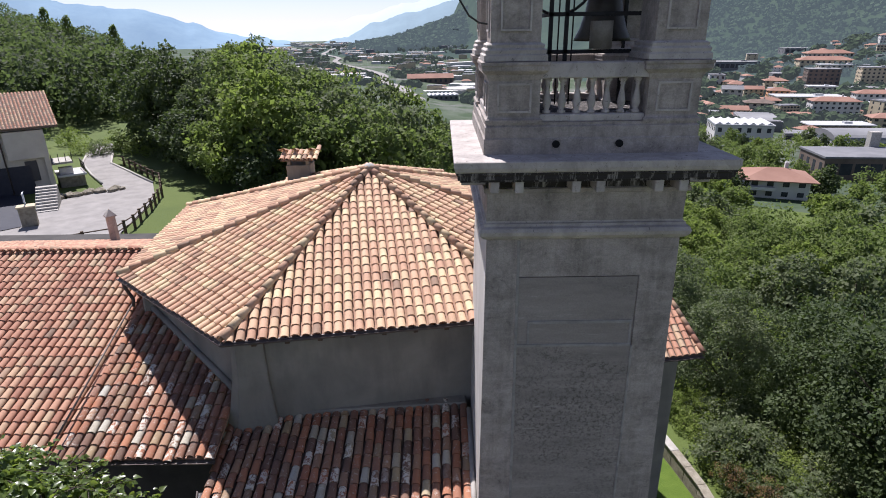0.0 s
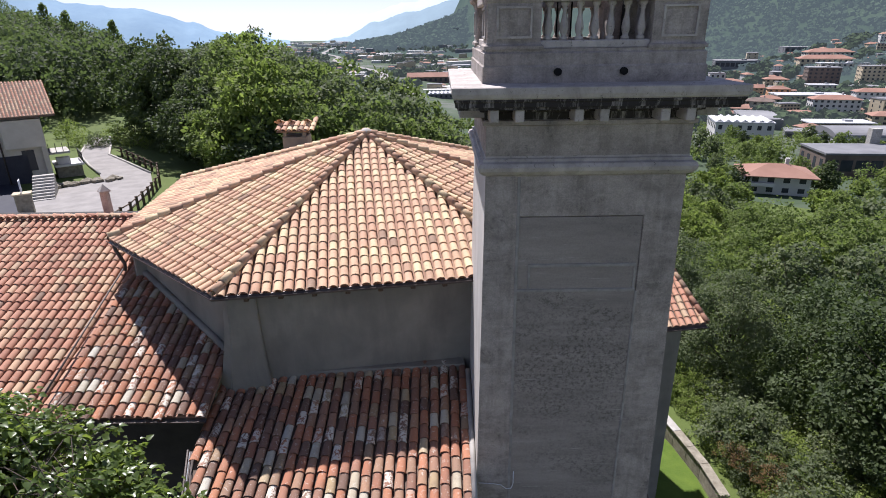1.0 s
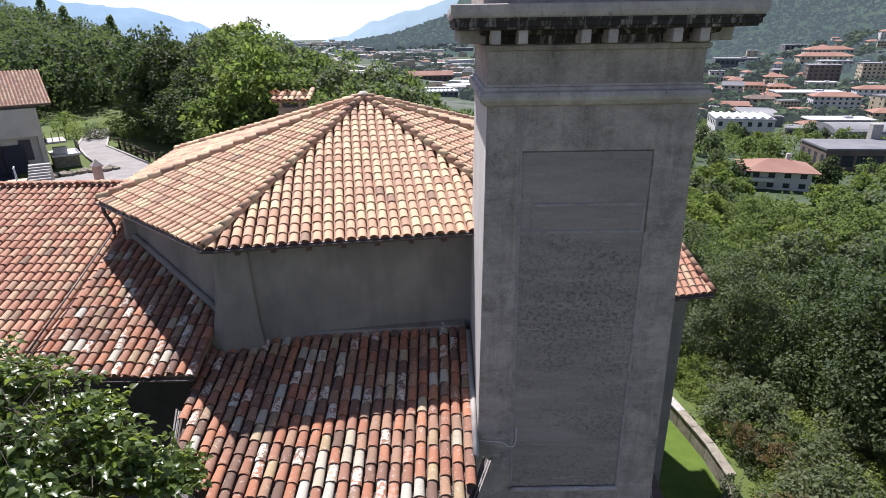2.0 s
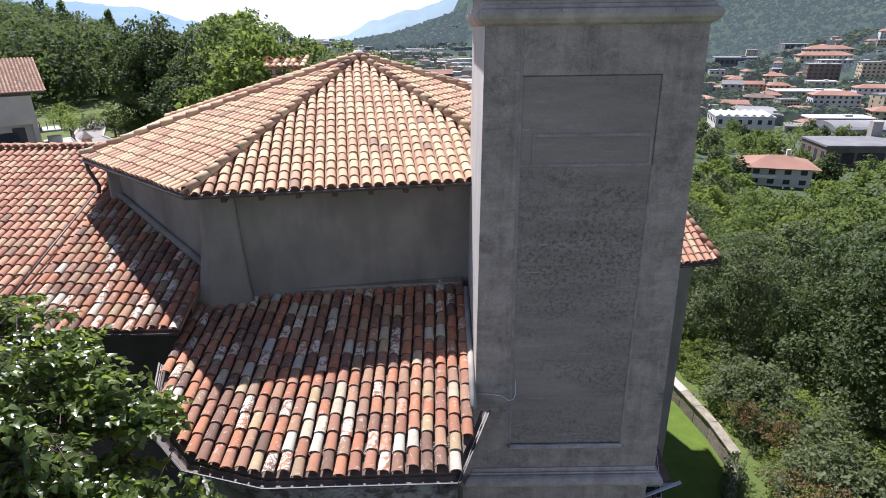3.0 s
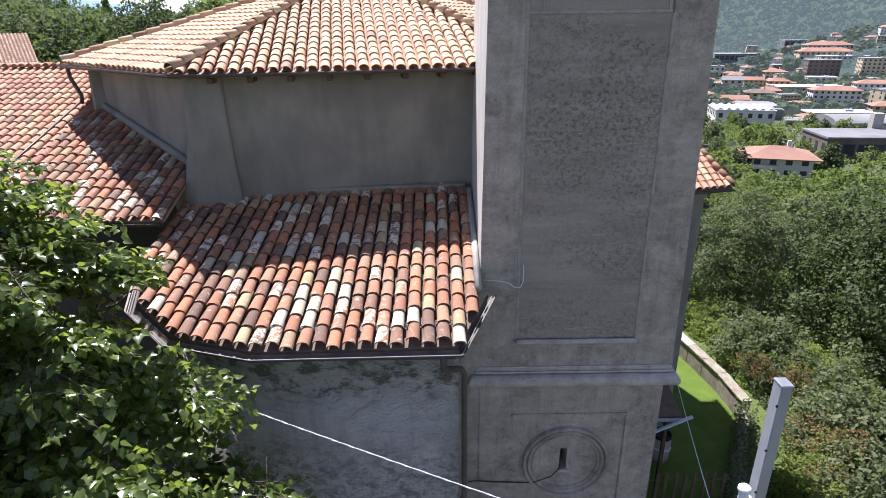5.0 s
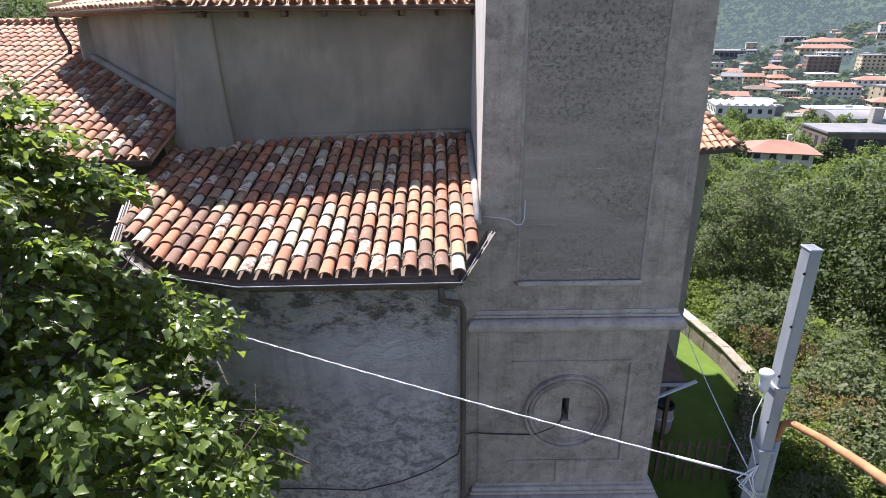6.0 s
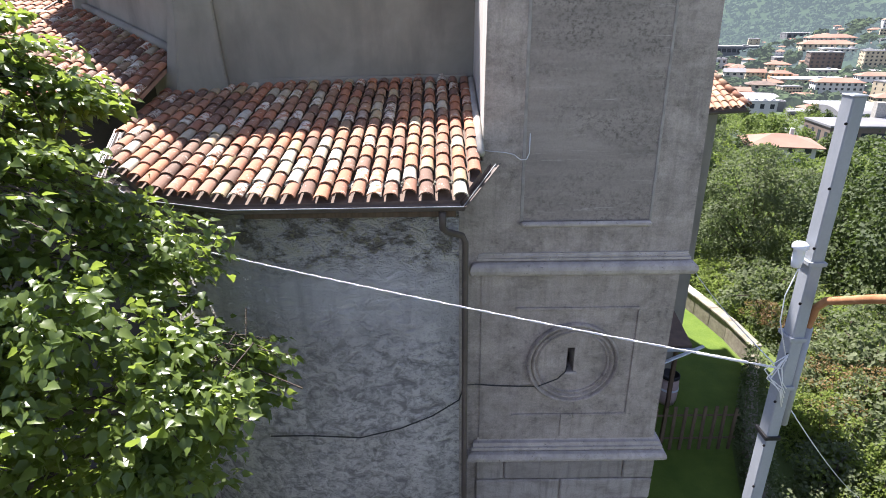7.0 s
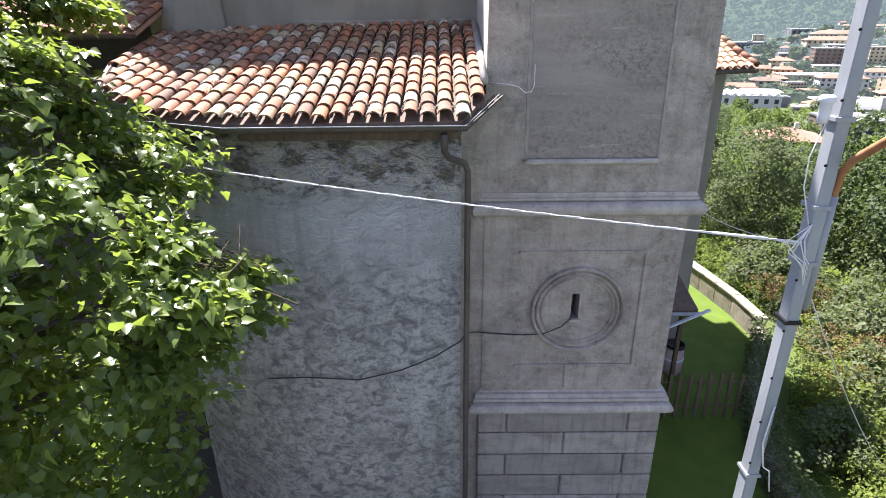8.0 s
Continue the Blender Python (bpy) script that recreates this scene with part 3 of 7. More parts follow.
# thin rubbed fillets round the panel and across its head, leaning with the shaft
for x0, x1, z0, z1 in ((1.275, 1.325, 8.04, 15.0), (3.272, 3.312, 8.04, 13.06), (1.49, 3.25, 13.50, 13.555), (1.30, 3.27, 13.06, 13.11), (1.49, 1.53, 13.11, 13.50), (3.215, 3.25, 13.11, 13.50)):
    bm = soft_box(x0, x1, -0.010, 0.02, z0, z1, 0.005)
    for v in bm.verts:
        v.co.y += 8.80 + 0.12 * (v.co.z - 7.5) / 7.6
    part("panel_fillet", bm, M["rubbed"], tower)
part("panel_ledge", soft_box(1.28, 3.32, 8.74, 8.83, 7.955, 8.04, 0.03), M["trim"], tower)
moulding("string_course_low", (TX0, TX1 - 0.035, 8.785, TY1), [(-0.10, 7.10), (-0.02, 7.12), (-0.02, 7.15), (0.06, 7.155), (0.11, 7.175), (0.142, 7.215), (0.155, 7.27), (0.142, 7.325), (0.11, 7.36), (0.06, 7.38), (0.01, 7.385), (0.01, 7.405), (0.05, 7.41), (0.05, 7.445), (0.02, 7.44), (0.028, 7.48), (0.012, 7.50), (0.012, 7.52)])
SX0, SX1, BX_0, BX_1 = 0.70, 3.865, 0.635, 3.94      # sides of the stage with the oculus, and of the base
LRECT = (BX_0, BX_1, 8.735, TY1)
moulding("string_course_base", LRECT, [(-0.02, 3.42), (-0.02, 3.455), (0.07, 3.46), (0.12, 3.48), (0.148, 3.52), (0.158, 3.56), (0.148, 3.605), (0.12, 3.645), (0.06, 3.665), (0.02, 3.67), (0.02, 3.69), (0.075, 3.70), (0.075, 3.76), (0.04, 3.765), (0.04, 3.84), (-0.02, 3.85), (-0.04, 3.91)])

# lower stage with oculus
oc = Vector((2.275, 5.50))
bm = bmesh.new()
slot = (2.17, 2.30, 5.32, 5.79)
px0, px1, pz0, pz1 = 1.258, 3.298, 4.42, 6.535
yf = 8.76
rows_z = [3.88, pz0, slot[2], slot[3], pz1, 7.16]
cols_x = [SX0, px0, slot[0], slot[1], px1, SX1]
grid = {}
for i, x in enumerate(cols_x):
    for j, z in enumerate(rows_z):
        grid[i, j] = bm.verts.new((x, yf, z))
for i in range(5):
    for j in range(5):
        if (i, j) != (2, 2):
            bm.faces.new((grid[i, j], grid[i + 1, j], grid[i + 1, j + 1], grid[i, j + 1]))
deep = [bm.verts.new((x, yf + 0.45, z)) for x, z in ((slot[0], slot[2]), (slot[1], slot[2]), (slot[1], slot[3]), (slot[0], slot[3]))]
rim = [grid[2, 2], grid[3, 2], grid[3, 3], grid[2, 3]]
for i in range(4):
    bm.faces.new((rim[i], rim[(i + 1) % 4], deep[(i + 1) % 4], deep[i]))
bm.faces.new(deep)
bk = [bm.verts.new(p) for p in ((SX0, TY1, 3.88), (SX1, TY1, 3.88), (SX1, TY1, 7.16), (SX0, TY1, 7.16))]
bm.faces.new([grid[5, j] for j in range(5, -1, -1)] + [bk[1], bk[2]])
bm.faces.new([grid[0, j] for j in range(6)] + [bk[3], bk[0]])
bm.faces.new(bk)
bmesh.ops.recalc_face_normals(bm, faces=bm.faces[:])
part("shaft_lower", bm, M["tower"], tower)


def flat_ring(bm, c, prof, y, n=48):
    """Concentric mouldings on the front: prof of (radius, how far proud)."""
    loops = [[bm.verts.new((c.x + r * math.cos(2 * math.pi * i / n), y - d, c.y + r * math.sin(2 * math.pi * i / n))) for i in range(n)] for r, d in prof]
    for a, b in zip(loops, loops[1:]):
        for i in range(n):
            bm.faces.new((a[i], a[(i + 1) % n], b[(i + 1) % n], b[i]))
    bmesh.ops.recalc_face_normals(bm, faces=bm.faces[:])


bm = bmesh.new()
flat_ring(bm, oc, [(0.785, -0.01), (0.78, 0.07), (0.755, 0.10), (0.725, 0.07), (0.72, 0.0), (0.70, 0.004), (0.692, 0.05), (0.67, 0.068), (0.648, 0.045), (0.64, 0.004), (0.615, 0.004), (0.608, 0.04), (0.585, 0.04), (0.577, -0.01)], yf)
part("oculus_moulding", bm, M["tower"], tower, "round stone moulding with three rolls", True)
for x0, x1, z0, z1 in ((px0, px1, pz1 - 0.02, pz1 + 0.03), (px0, 2.13, pz0 - 0.04, pz0 + 0.02), (2.355, px1, pz0 - 0.04, pz0 + 0.02), (2.14, 2.345, 3.95, pz0 + 0.02), (px1 - 0.02, px1 + 0.03, pz0 + 0.03, pz1 - 0.03)):
    part("panel_fillet", soft_box(x0, x1, yf - 0.032, yf + 0.02, z0, z1, 0.008), M["tower"], tower)
part("slot_sill", soft_box(slot[0] - 0.02, slot[1] + 0.06, yf - 0.03, yf + 0.02, 5.265, 5.315, 0.01), M["trim"], tower)

# base of dressed blocks
bm = bmesh.new()
box(bm, BX_0 + 0.02, BX_1 - 0.03, 8.745, TY1, -0.6, 3.48)
part("base_core", bm, M["tower"], tower)


def block(x0, x1, y0, y1, z0, z1):
    part("stone_block", soft_box(x0, x1, y0, y1, z0, z1, 0.026), M["block"], tower)


zc = 3.46
row_no = 0
while zc > -0.3:
    h = 0.50 if row_no else 0.48
    cuts = [BX_0, 1.16, 3.36, BX_1] if row_no % 2 == 0 else [BX_0, 2.22, BX_1]
    for a, b in zip(cuts, cuts[1:]):
        block(a + 0.011, b - 0.011, 8.68, 8.79, zc - h + 0.024, zc)
    ycuts = [8.80, 9.6, 11.0, TY1] if row_no % 2 else [8.80, 10.3, TY1]
    for a, b in zip(ycuts, ycuts[1:]):
        block(BX_1 - 0.08, BX_1, a + 0.006, b - 0.006, zc - h + 0.012, zc)
    zc -= h
    row_no += 1

# upper mouldings, frieze and cornice
URECT = (TX0 + 0.12, TX1 - 0.12, TY0 + 0.12, TY1 - 0.12)
moulding("string_course_high", URECT, [(0.0, 15.02), (0.06, 15.05), (0.11, 15.11), (0.125, 15.17), (0.10, 15.225), (0.045, 15.245), (0.045, 15.29), (0.01, 15.30), (0.01, 15.33)])
moulding("frieze", URECT, [(0.005, 15.3), (0.005, 15.78), (0.05, 15.80), (0.05, 15.86), (0.02, 15.87), (0.02, 16.02)], "tower")
moulding("cornice", URECT, [(0.02, 15.98), (0.10, 16.0), (0.12, 16.06), (0.44, 16.07), (0.44, 16.10), (0.47, 16.11), (0.47, 16.17), (0.49, 16.19), (0.49, 16.215)], "mould", "projecting stone cornice slab, dark with mould and painted shade")
moulding("cornice_slab", URECT, [(0.485, 16.217), (0.505, 16.24), (0.52, 16.29), (0.52, 16.375), (0.50, 16.385), (0.0, 16.40)], "trim")
# near-black band: the shadow between the brackets is put into its colour
moulding("cornice_soffit", URECT, [(0.024, 15.875), (0.024, 15.985)], "mould")
for x in (0.86, 1.22, 2.06, 2.42, 3.28, 3.64):
    part("cornice_bracket", soft_box(x - 0.065, x + 0.065, URECT[2] - 0.40, URECT[2] - 0.01, 15.885, 16.068, 0.012), M["trim"], tower)
for y in (9.1, 9.5, 10.25, 10.65, 11.4, 11.8):
    for x0, x1 in ((URECT[0] - 0.40, URECT[0] - 0.01), (URECT[1] + 0.01, URECT[1] + 0.40)):
        part("cornice_bracket", soft_box(x0, x1, y - 0.065, y + 0.065, 15.885, 16.068, 0.012), M["trim"], tower)

# belfry: plinth, pedestals with balustrades, corner piers
BX0, BX1, BY0, BY1 = 0.76, 3.86, 8.90, 12.0
BRECT = (BX0, BX1, BY0, BY1)
moulding("belfry_plinth", BRECT, [(0.05, 16.385), (0.05, 16.62), (0.03, 16.64), (0.03, 16.80), (0.0, 16.82), (0.0, 16.86)], "tower")
PIER = 0.78
for ix, (x0, x1) in enumerate(((BX0, BX0 + PIER), (BX1 - PIER, BX1))):
    for iy, (y0, y1) in enumerate(((BY0, BY0 + PIER), (BY1 - PIER, BY1))):
        r = (x0, x1, y0, y1)
        moulding("pedestal", r, [(0.03, 16.855), (0.03, 16.90), (0.0, 16.92), (-0.012, 16.95), (-0.012, 17.46), (0.0, 17.48), (0.02, 17.54), (0.06, 17.57), (0.085, 17.60), (0.085, 17.66), (0.10, 17.67), (0.10, 17.71), (0.0, 17.73)], "tower")
        moulding("pier_base", r, [(0.06, 17.725), (0.06, 17.80), (0.035, 17.82), (0.045, 17.87), (0.01, 17.90), (0.02, 17.94), (-0.03, 17.97)], "trim")
        moulding("pier", r, [(-0.035, 17.96), (-0.035, 20.6)], "tower")
        for side in (0, 1):
            yy = y0 - 0.004 if iy == 0 else y1 + 0.004
            xx = x0 - 0.004 if ix == 0 else x1 + 0.004
            for z0, z1, inset, off in ((17.0, 17.42, 0.14, 0.012), (18.12, 20.2, 0.17, 0.035)):
                sy, sx = (1 if iy == 0 else -1), (1 if ix == 0 else -1)
                for a0, a1, b0, b1 in ((x0 + inset, x1 - inset, z0, z0 + 0.03), (x0 + inset, x1 - inset, z1 - 0.03, z1), (x0 + inset, x0 + inset + 0.03, z0 + 0.03, z1 - 0.03), (x1 - inset - 0.03, x1 - inset, z0 + 0.03, z1 - 0.03)):
                    bm = bmesh.new()
                    if side == 0:
                        ya, yb = sorted((yy + sy * (off - 0.02), yy + sy * (off + 0.03)))
                        box(bm, a0, a1, ya, yb, b0, b1)
                    else:
                        xa, xb = sorted((xx + sx * (off - 0.02), xx + sx * (off + 0.03)))
                        box(bm, xa, xb, a0 - x0 + y0, a1 - x0 + y0, b0, b1)
                    part("panel_moulding", bm, M["trim"], tower)

# rails and balusters between the pedestals
bal = bmesh.new()
lathe(bal, [(0.062, 0.0), (0.062, 0.04), (0.035, 0.055), (0.05, 0.10), (0.064, 0.16), (0.055, 0.22), (0.032, 0.33), (0.027, 0.40), (0.045, 0.42), (0.03, 0.44), (0.06, 0.47), (0.06, 0.51)], n=12)
bal_me = bpy.data.meshes.new("baluster")
bal.to_mesh(bal_me)
bal.free()
bal_me.materials.append(M["trim"])
bal_me.shade_smooth()
gx0, gx1 = BX0 + PIER, BX1 - PIER
gy0, gy1 = BY0 + PIER, BY1 - PIER
for side in range(4):
    for zz0, zz1, wd in ((16.858, 16.97, 0.10), (17.48, 17.70, 0.14)):
        if side < 2:
            yc = (BY0 + 0.14, BY1 - 0.14)[side]
            bm = soft_box(gx0 - 0.01, gx1 + 0.01, yc - wd, yc + wd, zz0, zz1, 0.015)
        else:
            xc = (BX0 + 0.14, BX1 - 0.14)[side - 2]
            bm = soft_box(xc - wd, xc + wd, gy0 - 0.01, gy1 + 0.01, zz0, zz1, 0.015)
        part("balustrade_rail", bm, M["trim"], tower)
    for k in range(7):
        f = (k + 0.5) / 7
        p = ((gx0 + (gx1 - gx0) * f, (BY0 + 0.14, BY1 - 0.14)[side]) if side < 2 else ((BX0 + 0.14, BX1 - 0.14)[side - 2], gy0 + (gy1 - gy0) * f))
        ob = new("baluster", bal_me)
        hang(ob, tower)
        ob.matrix_basis = Matrix.Translation((p[0], p[1], 16.97))
# floor made dark to stand in for the dim inside of the belfry
moulding("belfry_floor", (gx0 - 0.5, gx1 + 0.5, gy0 - 0.5, gy1 + 0.5), [(0, 16.6), (0, 16.88)], "mould")
# plain unseen slab, added to close the tower top for its shadow
moulding("belfry_ceiling", BRECT, [(0.0, 20.58), (0.15, 20.7), (0.15, 21.0)], "tower")
# solid black discs; the dark inside of each drain is only colour
for x in (1.78, 2.72):
    bm = bmesh.new()
    lathe(bm, [(0.055, 0.0), (0.055, 0.06)], n=12)
    bmesh.ops.transform(bm, matrix=Matrix.Translation((x, BY0 - 0.035, 16.55)) @ Matrix.Rotation(radians(90), 4, "X"), verts=bm.verts[:])
    part("drain_hole", bm, M["black"], tower)

# bell and its frame
bell = thing("church_bell", (2.9, 10.5, 17.6), "large dark bronze church bell hanging in the belfry", "bell")
bm = bmesh.new()
lathe(bm, [(0.46, 0.0), (0.44, 0.06), (0.37, 0.2), (0.30, 0.45), (0.26, 0.68), (0.20, 0.76), (0.08, 0.80)], (2.75, 10.4, 17.95), 24)
part("bell_body", bm, M["bronze"], bell, "", True)
bm = soft_box(2.25, 3.25, 10.28, 10.52, 18.75, 19.15, 0.03)
part("yoke", bm, M["dark"], bell)
frame_bell = thing("bell_cage", (2.3, 10.4, 16.9), "dark iron bell frame with crossbars and wheel", "bell frame")
for x, y in ((1.78, 9.75), (2.02, 9.75), (1.78, 11.2), (3.35, 9.75), (3.35, 11.2)):
    bm = soft_box(x - 0.03, x + 0.03, y - 0.03, y + 0.03, 16.88, 20.5, 0.005)
    part("post", bm, M["dark"], frame_bell)
for z in (17.78, 18.32, 18.75):
    part("crossbar", soft_box(1.75, 3.4, 9.72, 9.78, z, z + 0.06, 0.005), M["dark"], frame_bell)
    part("crossbar", soft_box(1.75, 1.81, 9.79, 11.2, z, z + 0.06, 0.005), M["dark"], frame_bell)
bm = bmesh.new()
tube(bm, [(1.9 + 0.55 * math.cos(a), 9.9, 18.9 + 0.55 * math.sin(a)) for a in [2 * math.pi * i / 24 for i in range(25)]], 0.022, 6)
part("wheel", bm, M["dark"], frame_bell)
for x in (1.92, 2.14):
    tube_part("rod", [(x, 9.85, 17.0), (x, 9.85, 20.4)], 0.012, M["dark"], frame_bell, n=6)
tube_part("supply_cable", [(0.74, 8.92, 18.22), (0.62, 8.85, 18.24), (0.48, 8.8, 18.33), (0.36, 8.8, 18.52), (0.30, 8.8, 18.8)], 0.014, M["wire"], tower, n=6)
tube_part("motor_box", [(2.55, 9.7, 17.85), (2.55, 9.7, 18.25)], 0.17, M["wallstone"], frame_bell, n=12)

# ---- octagonal drum ----
drum = thing("church_drum", (-2.1, 17.1, 0.0), "octagonal grey-plastered church drum under a pale clay-tiled pyramid roof", "church")
E1, E2, E8 = Vector((-4.45, 10.60)), Vector((-8.38, 14.05)), Vector((-9.15, 20.3))
AX, AY = Vector((0.989, 0.148)), Vector((-0.148, 0.989))
APEX = Vector((-2.1, 17.12, 14.28))
EAVE = 12.25


def uv_of(p):
    return Vector((p.dot(AX), p.dot(AY)))


u_mid = uv_of(APEX.to_2d()).x
half_oct = [E1, E2, E8, AX * (uv_of(E1).x) + AY * 24.6]
mirror = [AX * (2 * u_mid - uv_of(p).x) + AY * uv_of(p).y for p in half_oct]
OCT = [half_oct[3], half_oct[2], half_oct[1], half_oct[0], mirror[0], mirror[1], mirror[2], mirror[3]]
cen2 = APEX.to_2d()


def inset(p, d):
    v = cen2 - p
    return p + v.normalized() * d


bm = bmesh.new()
prism(bm, [tuple(inset(p, 0.55)) for p in OCT], 5.0, EAVE - 0.08)
part("wall", bm, M["drum"], drum)
bm = bmesh.new()
ring_lo = [bm.verts.new((*inset(p, 0.0), EAVE - 0.10)) for p in OCT]
ring_hi = [bm.verts.new((*inset(p, 0.0), EAVE - 0.045)) for p in OCT]
tip = bm.verts.new(APEX - Vector((0, 0, 0.05)))
bm.faces.new(ring_lo[::-1])
for i in range(8):
    j = (i + 1) % 8
    bm.faces.new((ring_lo[i], ring_lo[j], ring_hi[j], ring_hi[i]))
    bm.faces.new((ring_hi[i], ring_hi[j], tip))
bmesh.ops.recalc_face_normals(bm, faces=bm.faces[:])
roof_drum = part("roof", bm, M["clay_bed"], drum, "pyramid roof of pale pinkish clay tiles")

# corner pilasters on the long front, splayed at the foot
for i, j in ((3, 4), (4, 3), (2, 1)):
    c = inset(OCT[i], 0.55)
    along = (inset(OCT[j], 0.55) - c).normalized()
    outw = Vector((along.y, -along.x))
    if outw.dot(c - cen2) < 0:
        outw = -outw
    bm = bmesh.new()
    rows_ = []
    for z, wide, th, left in ((9.3, 0.58, 0.24, 0.72), (10.2, 0.50, 0.18, 0.52), (11.0, 0.45, 0.14, 0.36), (EAVE - 0.13, 0.42, 0.11, 0.24)):
        rows_.append([bm.verts.new((*q, z)) for q in (c - along * left * 0.6 - outw * 0.4, c - along * left + outw * (th - left * 0.35), c - along * left * 0.55 + outw * th, c + along * wide + outw * th, c + along * wide - outw * 0.4)])
    for s0, s1 in zip(rows_, rows_[1:]):
        for k in range(5):
            bm.faces.new((s0[k], s0[(k + 1) % 5], s1[(k + 1) % 5], s1[k]))
    bm.faces.new(rows_[-1])
    bm.faces.new(rows_[0][::-1])
    bmesh.ops.recalc_face_normals(bm, faces=bm.faces[:])
    bmesh.ops.bevel(bm, geom=[e for e in bm.edges if abs(e.verts[0].co.z - e.verts[1].co.z) > 0.2], offset=0.02, segments=2, affect="EDGES")
    part("pilaster", bm, M["drum"], drum)
# short brackets of the rafters under the eaves
front_a, front_b = inset(OCT[3], 0.5), inset(OCT[4], 0.5)
for k in range(9):
    p = front_a.lerp(front_b, (k + 0.5) / 9)
    bm = soft_box(-0.05, 0.05, -0.42, 0.2, EAVE - 0.20, EAVE - 0.105, 0.008, Matrix.Translation((*p, 0)) @ Matrix.Rotation(math.atan2(AX.y, AX.x), 4, "Z"))
    part("rafter_end", bm, M["wood"], drum)

PAN = tile_shape(0.222, 0.36, 0.84, taper=0.90, high=0.40)
PAN_L = tile_shape(0.215, 0.37, 0.85, taper=0.88, high=0.40)
COPPO = tile_shape(0.212, 0.42, 0.88, taper=0.84, high=0.37)
for i in range(8):
    a, b = OCT[i], OCT[(i + 1) % 8]
    a3, b3 = Vector((*a, EAVE)), Vector((*b, EAVE))
    mid = (a3 + b3) / 2
    ac = (b3 - a3).normalized()
    foot = a3 + ac * (APEX - a3).dot(ac)
    up = (APEX - foot).normalized()
    if ac.cross(up).z < 0:
        ac = -ac
        a3, b3 = b3, a3
        foot = a3 + ac * (APEX - a3).dot(ac)
    base = [(0.0, 0.0), ((b3 - a3).length, 0.0), ((foot - a3).length, (APEX - foot).length)]
    lay_tiles(roof_drum, a3, ac, up, base, 0.222, 0.295, PAN, M["new_one"], M["new_many"], (lambda x, y: y < 14.4) if i == 3 else (lambda x, y: y < 13.2 and i == 2), cuts=(1, 2), seed=40 + i)
for i, p in enumerate(OCT):
    q = Vector((*p, EAVE + 0.03))
    ridge_tiles(roof_drum, q, APEX + Vector((0, 0, 0.03)), M["new_one"], seed=i, w=0.22, row=0.32, lift=0.04)
bm = bmesh.new()
lathe(bm, [(0.20, -0.06), (0.20, 0.08), (0.13, 0.16), (0.04, 0.2)], tuple(APEX), 14)
part("finial_cap", bm, M["concrete"], drum, "rounded mortar cap", True)
gutter("gutter", [(*inset(OCT[2], -0.08), EAVE - 0.03), (*inset(OCT[3], -0.08), EAVE - 0.03), (*(inset(OCT[3], -0.08) * 0.17 + inset(OCT[4], -0.08) * 0.83), EAVE - 0.03)][::-1], drum, 0.06)
q = inset(OCT[2], 0.02)
tube_part("downpipe", [(q.x, q.y, 12.18), (q.x + 0.02, q.y - 0.02, 11.95), (q.x + 0.16, q.y + 0.02, 11.55), (q.x + 0.14, q.y, 11.36)], 0.045, M["metal"], drum)

# chimneys behind the drum and on the wing
def chimney(name, x, y, z0, z1, wx, label, capped):
    ch = thing(name, (x, y, z0), label, "chimney")
    part("stack", soft_box(x - wx / 2, x + wx / 2, y - wx / 2, y + wx / 2, z0, z1, 0.02), M["drum"] if capped else M["trim"], ch)
    return ch


ch = chimney("tiled_chimney", -5.2, 21.3, 11.2, 13.6, 0.86, "plastered chimney stack with a small clay-tiled cap", True)
for sgn in (-1, 1):
    bm = soft_box(-5.2 - 0.40, -5.2 - 0.28, 21.3 + sgn * 0.34 - 0.05, 21.3 + sgn * 0.34 + 0.05, 13.6, 13.78, 0.01)
    part("cap_post", bm, M["drum"], ch)
    bm = soft_box(-5.2 + 0.28, -5.2 + 0.40, 21.3 + sgn * 0.34 - 0.05, 21.3 + sgn * 0.34 + 0.05, 13.6, 13.78, 0.01)
    part("cap_post", bm, M["drum"], ch)
bm = soft_box(-5.78, -4.62, 20.72, 21.88, 13.78, 13.84, 0.01)
cap = part("cap_slab", bm, M["deck"], ch)
lay_tiles(cap, Vector((-5.8, 20.66, 13.86)), (1, 0, 0), (0, 1, 0.3), [(0, 0), (1.2, 0), (1.2, 0.66), (0, 0.66)], 0.2, 0.34, COPPO, M["new_one"], M["new_many"], lambda x, y: True, seed=70)
lay_tiles(cap, Vector((-4.6, 21.94, 13.86)), (-1, 0, 0), (0, -1, 0.3), [(0, 0), (1.2, 0), (1.2, 0.66), (0, 0.66)], 0.2, 0.34, COPPO, M["new_one"], M["new_many"], lambda x, y: True, seed=71)
ch = chimney("stone_chimney", -13.55, 22.6, 8.8, 11.22, 0.27, "slim grey stone chimney with a pointed cap", False)
bm = bmesh.new()
lathe(bm, [(0.28, 0.0), (0.28, 0.04), (0.0, 0.30)], (-13.55, 22.6, 11.22), 4)
bmesh.ops.remove_doubles(bm, verts=bm.verts[:], dist=1e-4)
part("pointed_cap", bm, M["concrete"], ch)
vent = thing("roof_vent_box", (-4.3, 21.0, 12.3), "small pale metal vent box behind the roof", "roof vent")
part("vent_body", soft_box(-4.5, -4.1, 20.85, 21.15, 12.3, 13.3, 0.02), M["zinc"], vent)

# ---- apse with its own low roof ----
apse = thing("apse", (-2.2, 9.0, -0.3), "low rubble-walled apse under old lichen-spotted clay tiles", "church apse")
LOW_Y, LOW_Z, LOW_K = 7.2, 8.935, 0.225


def low_z(y):
    return LOW_Z + LOW_K * (y - LOW_Y)


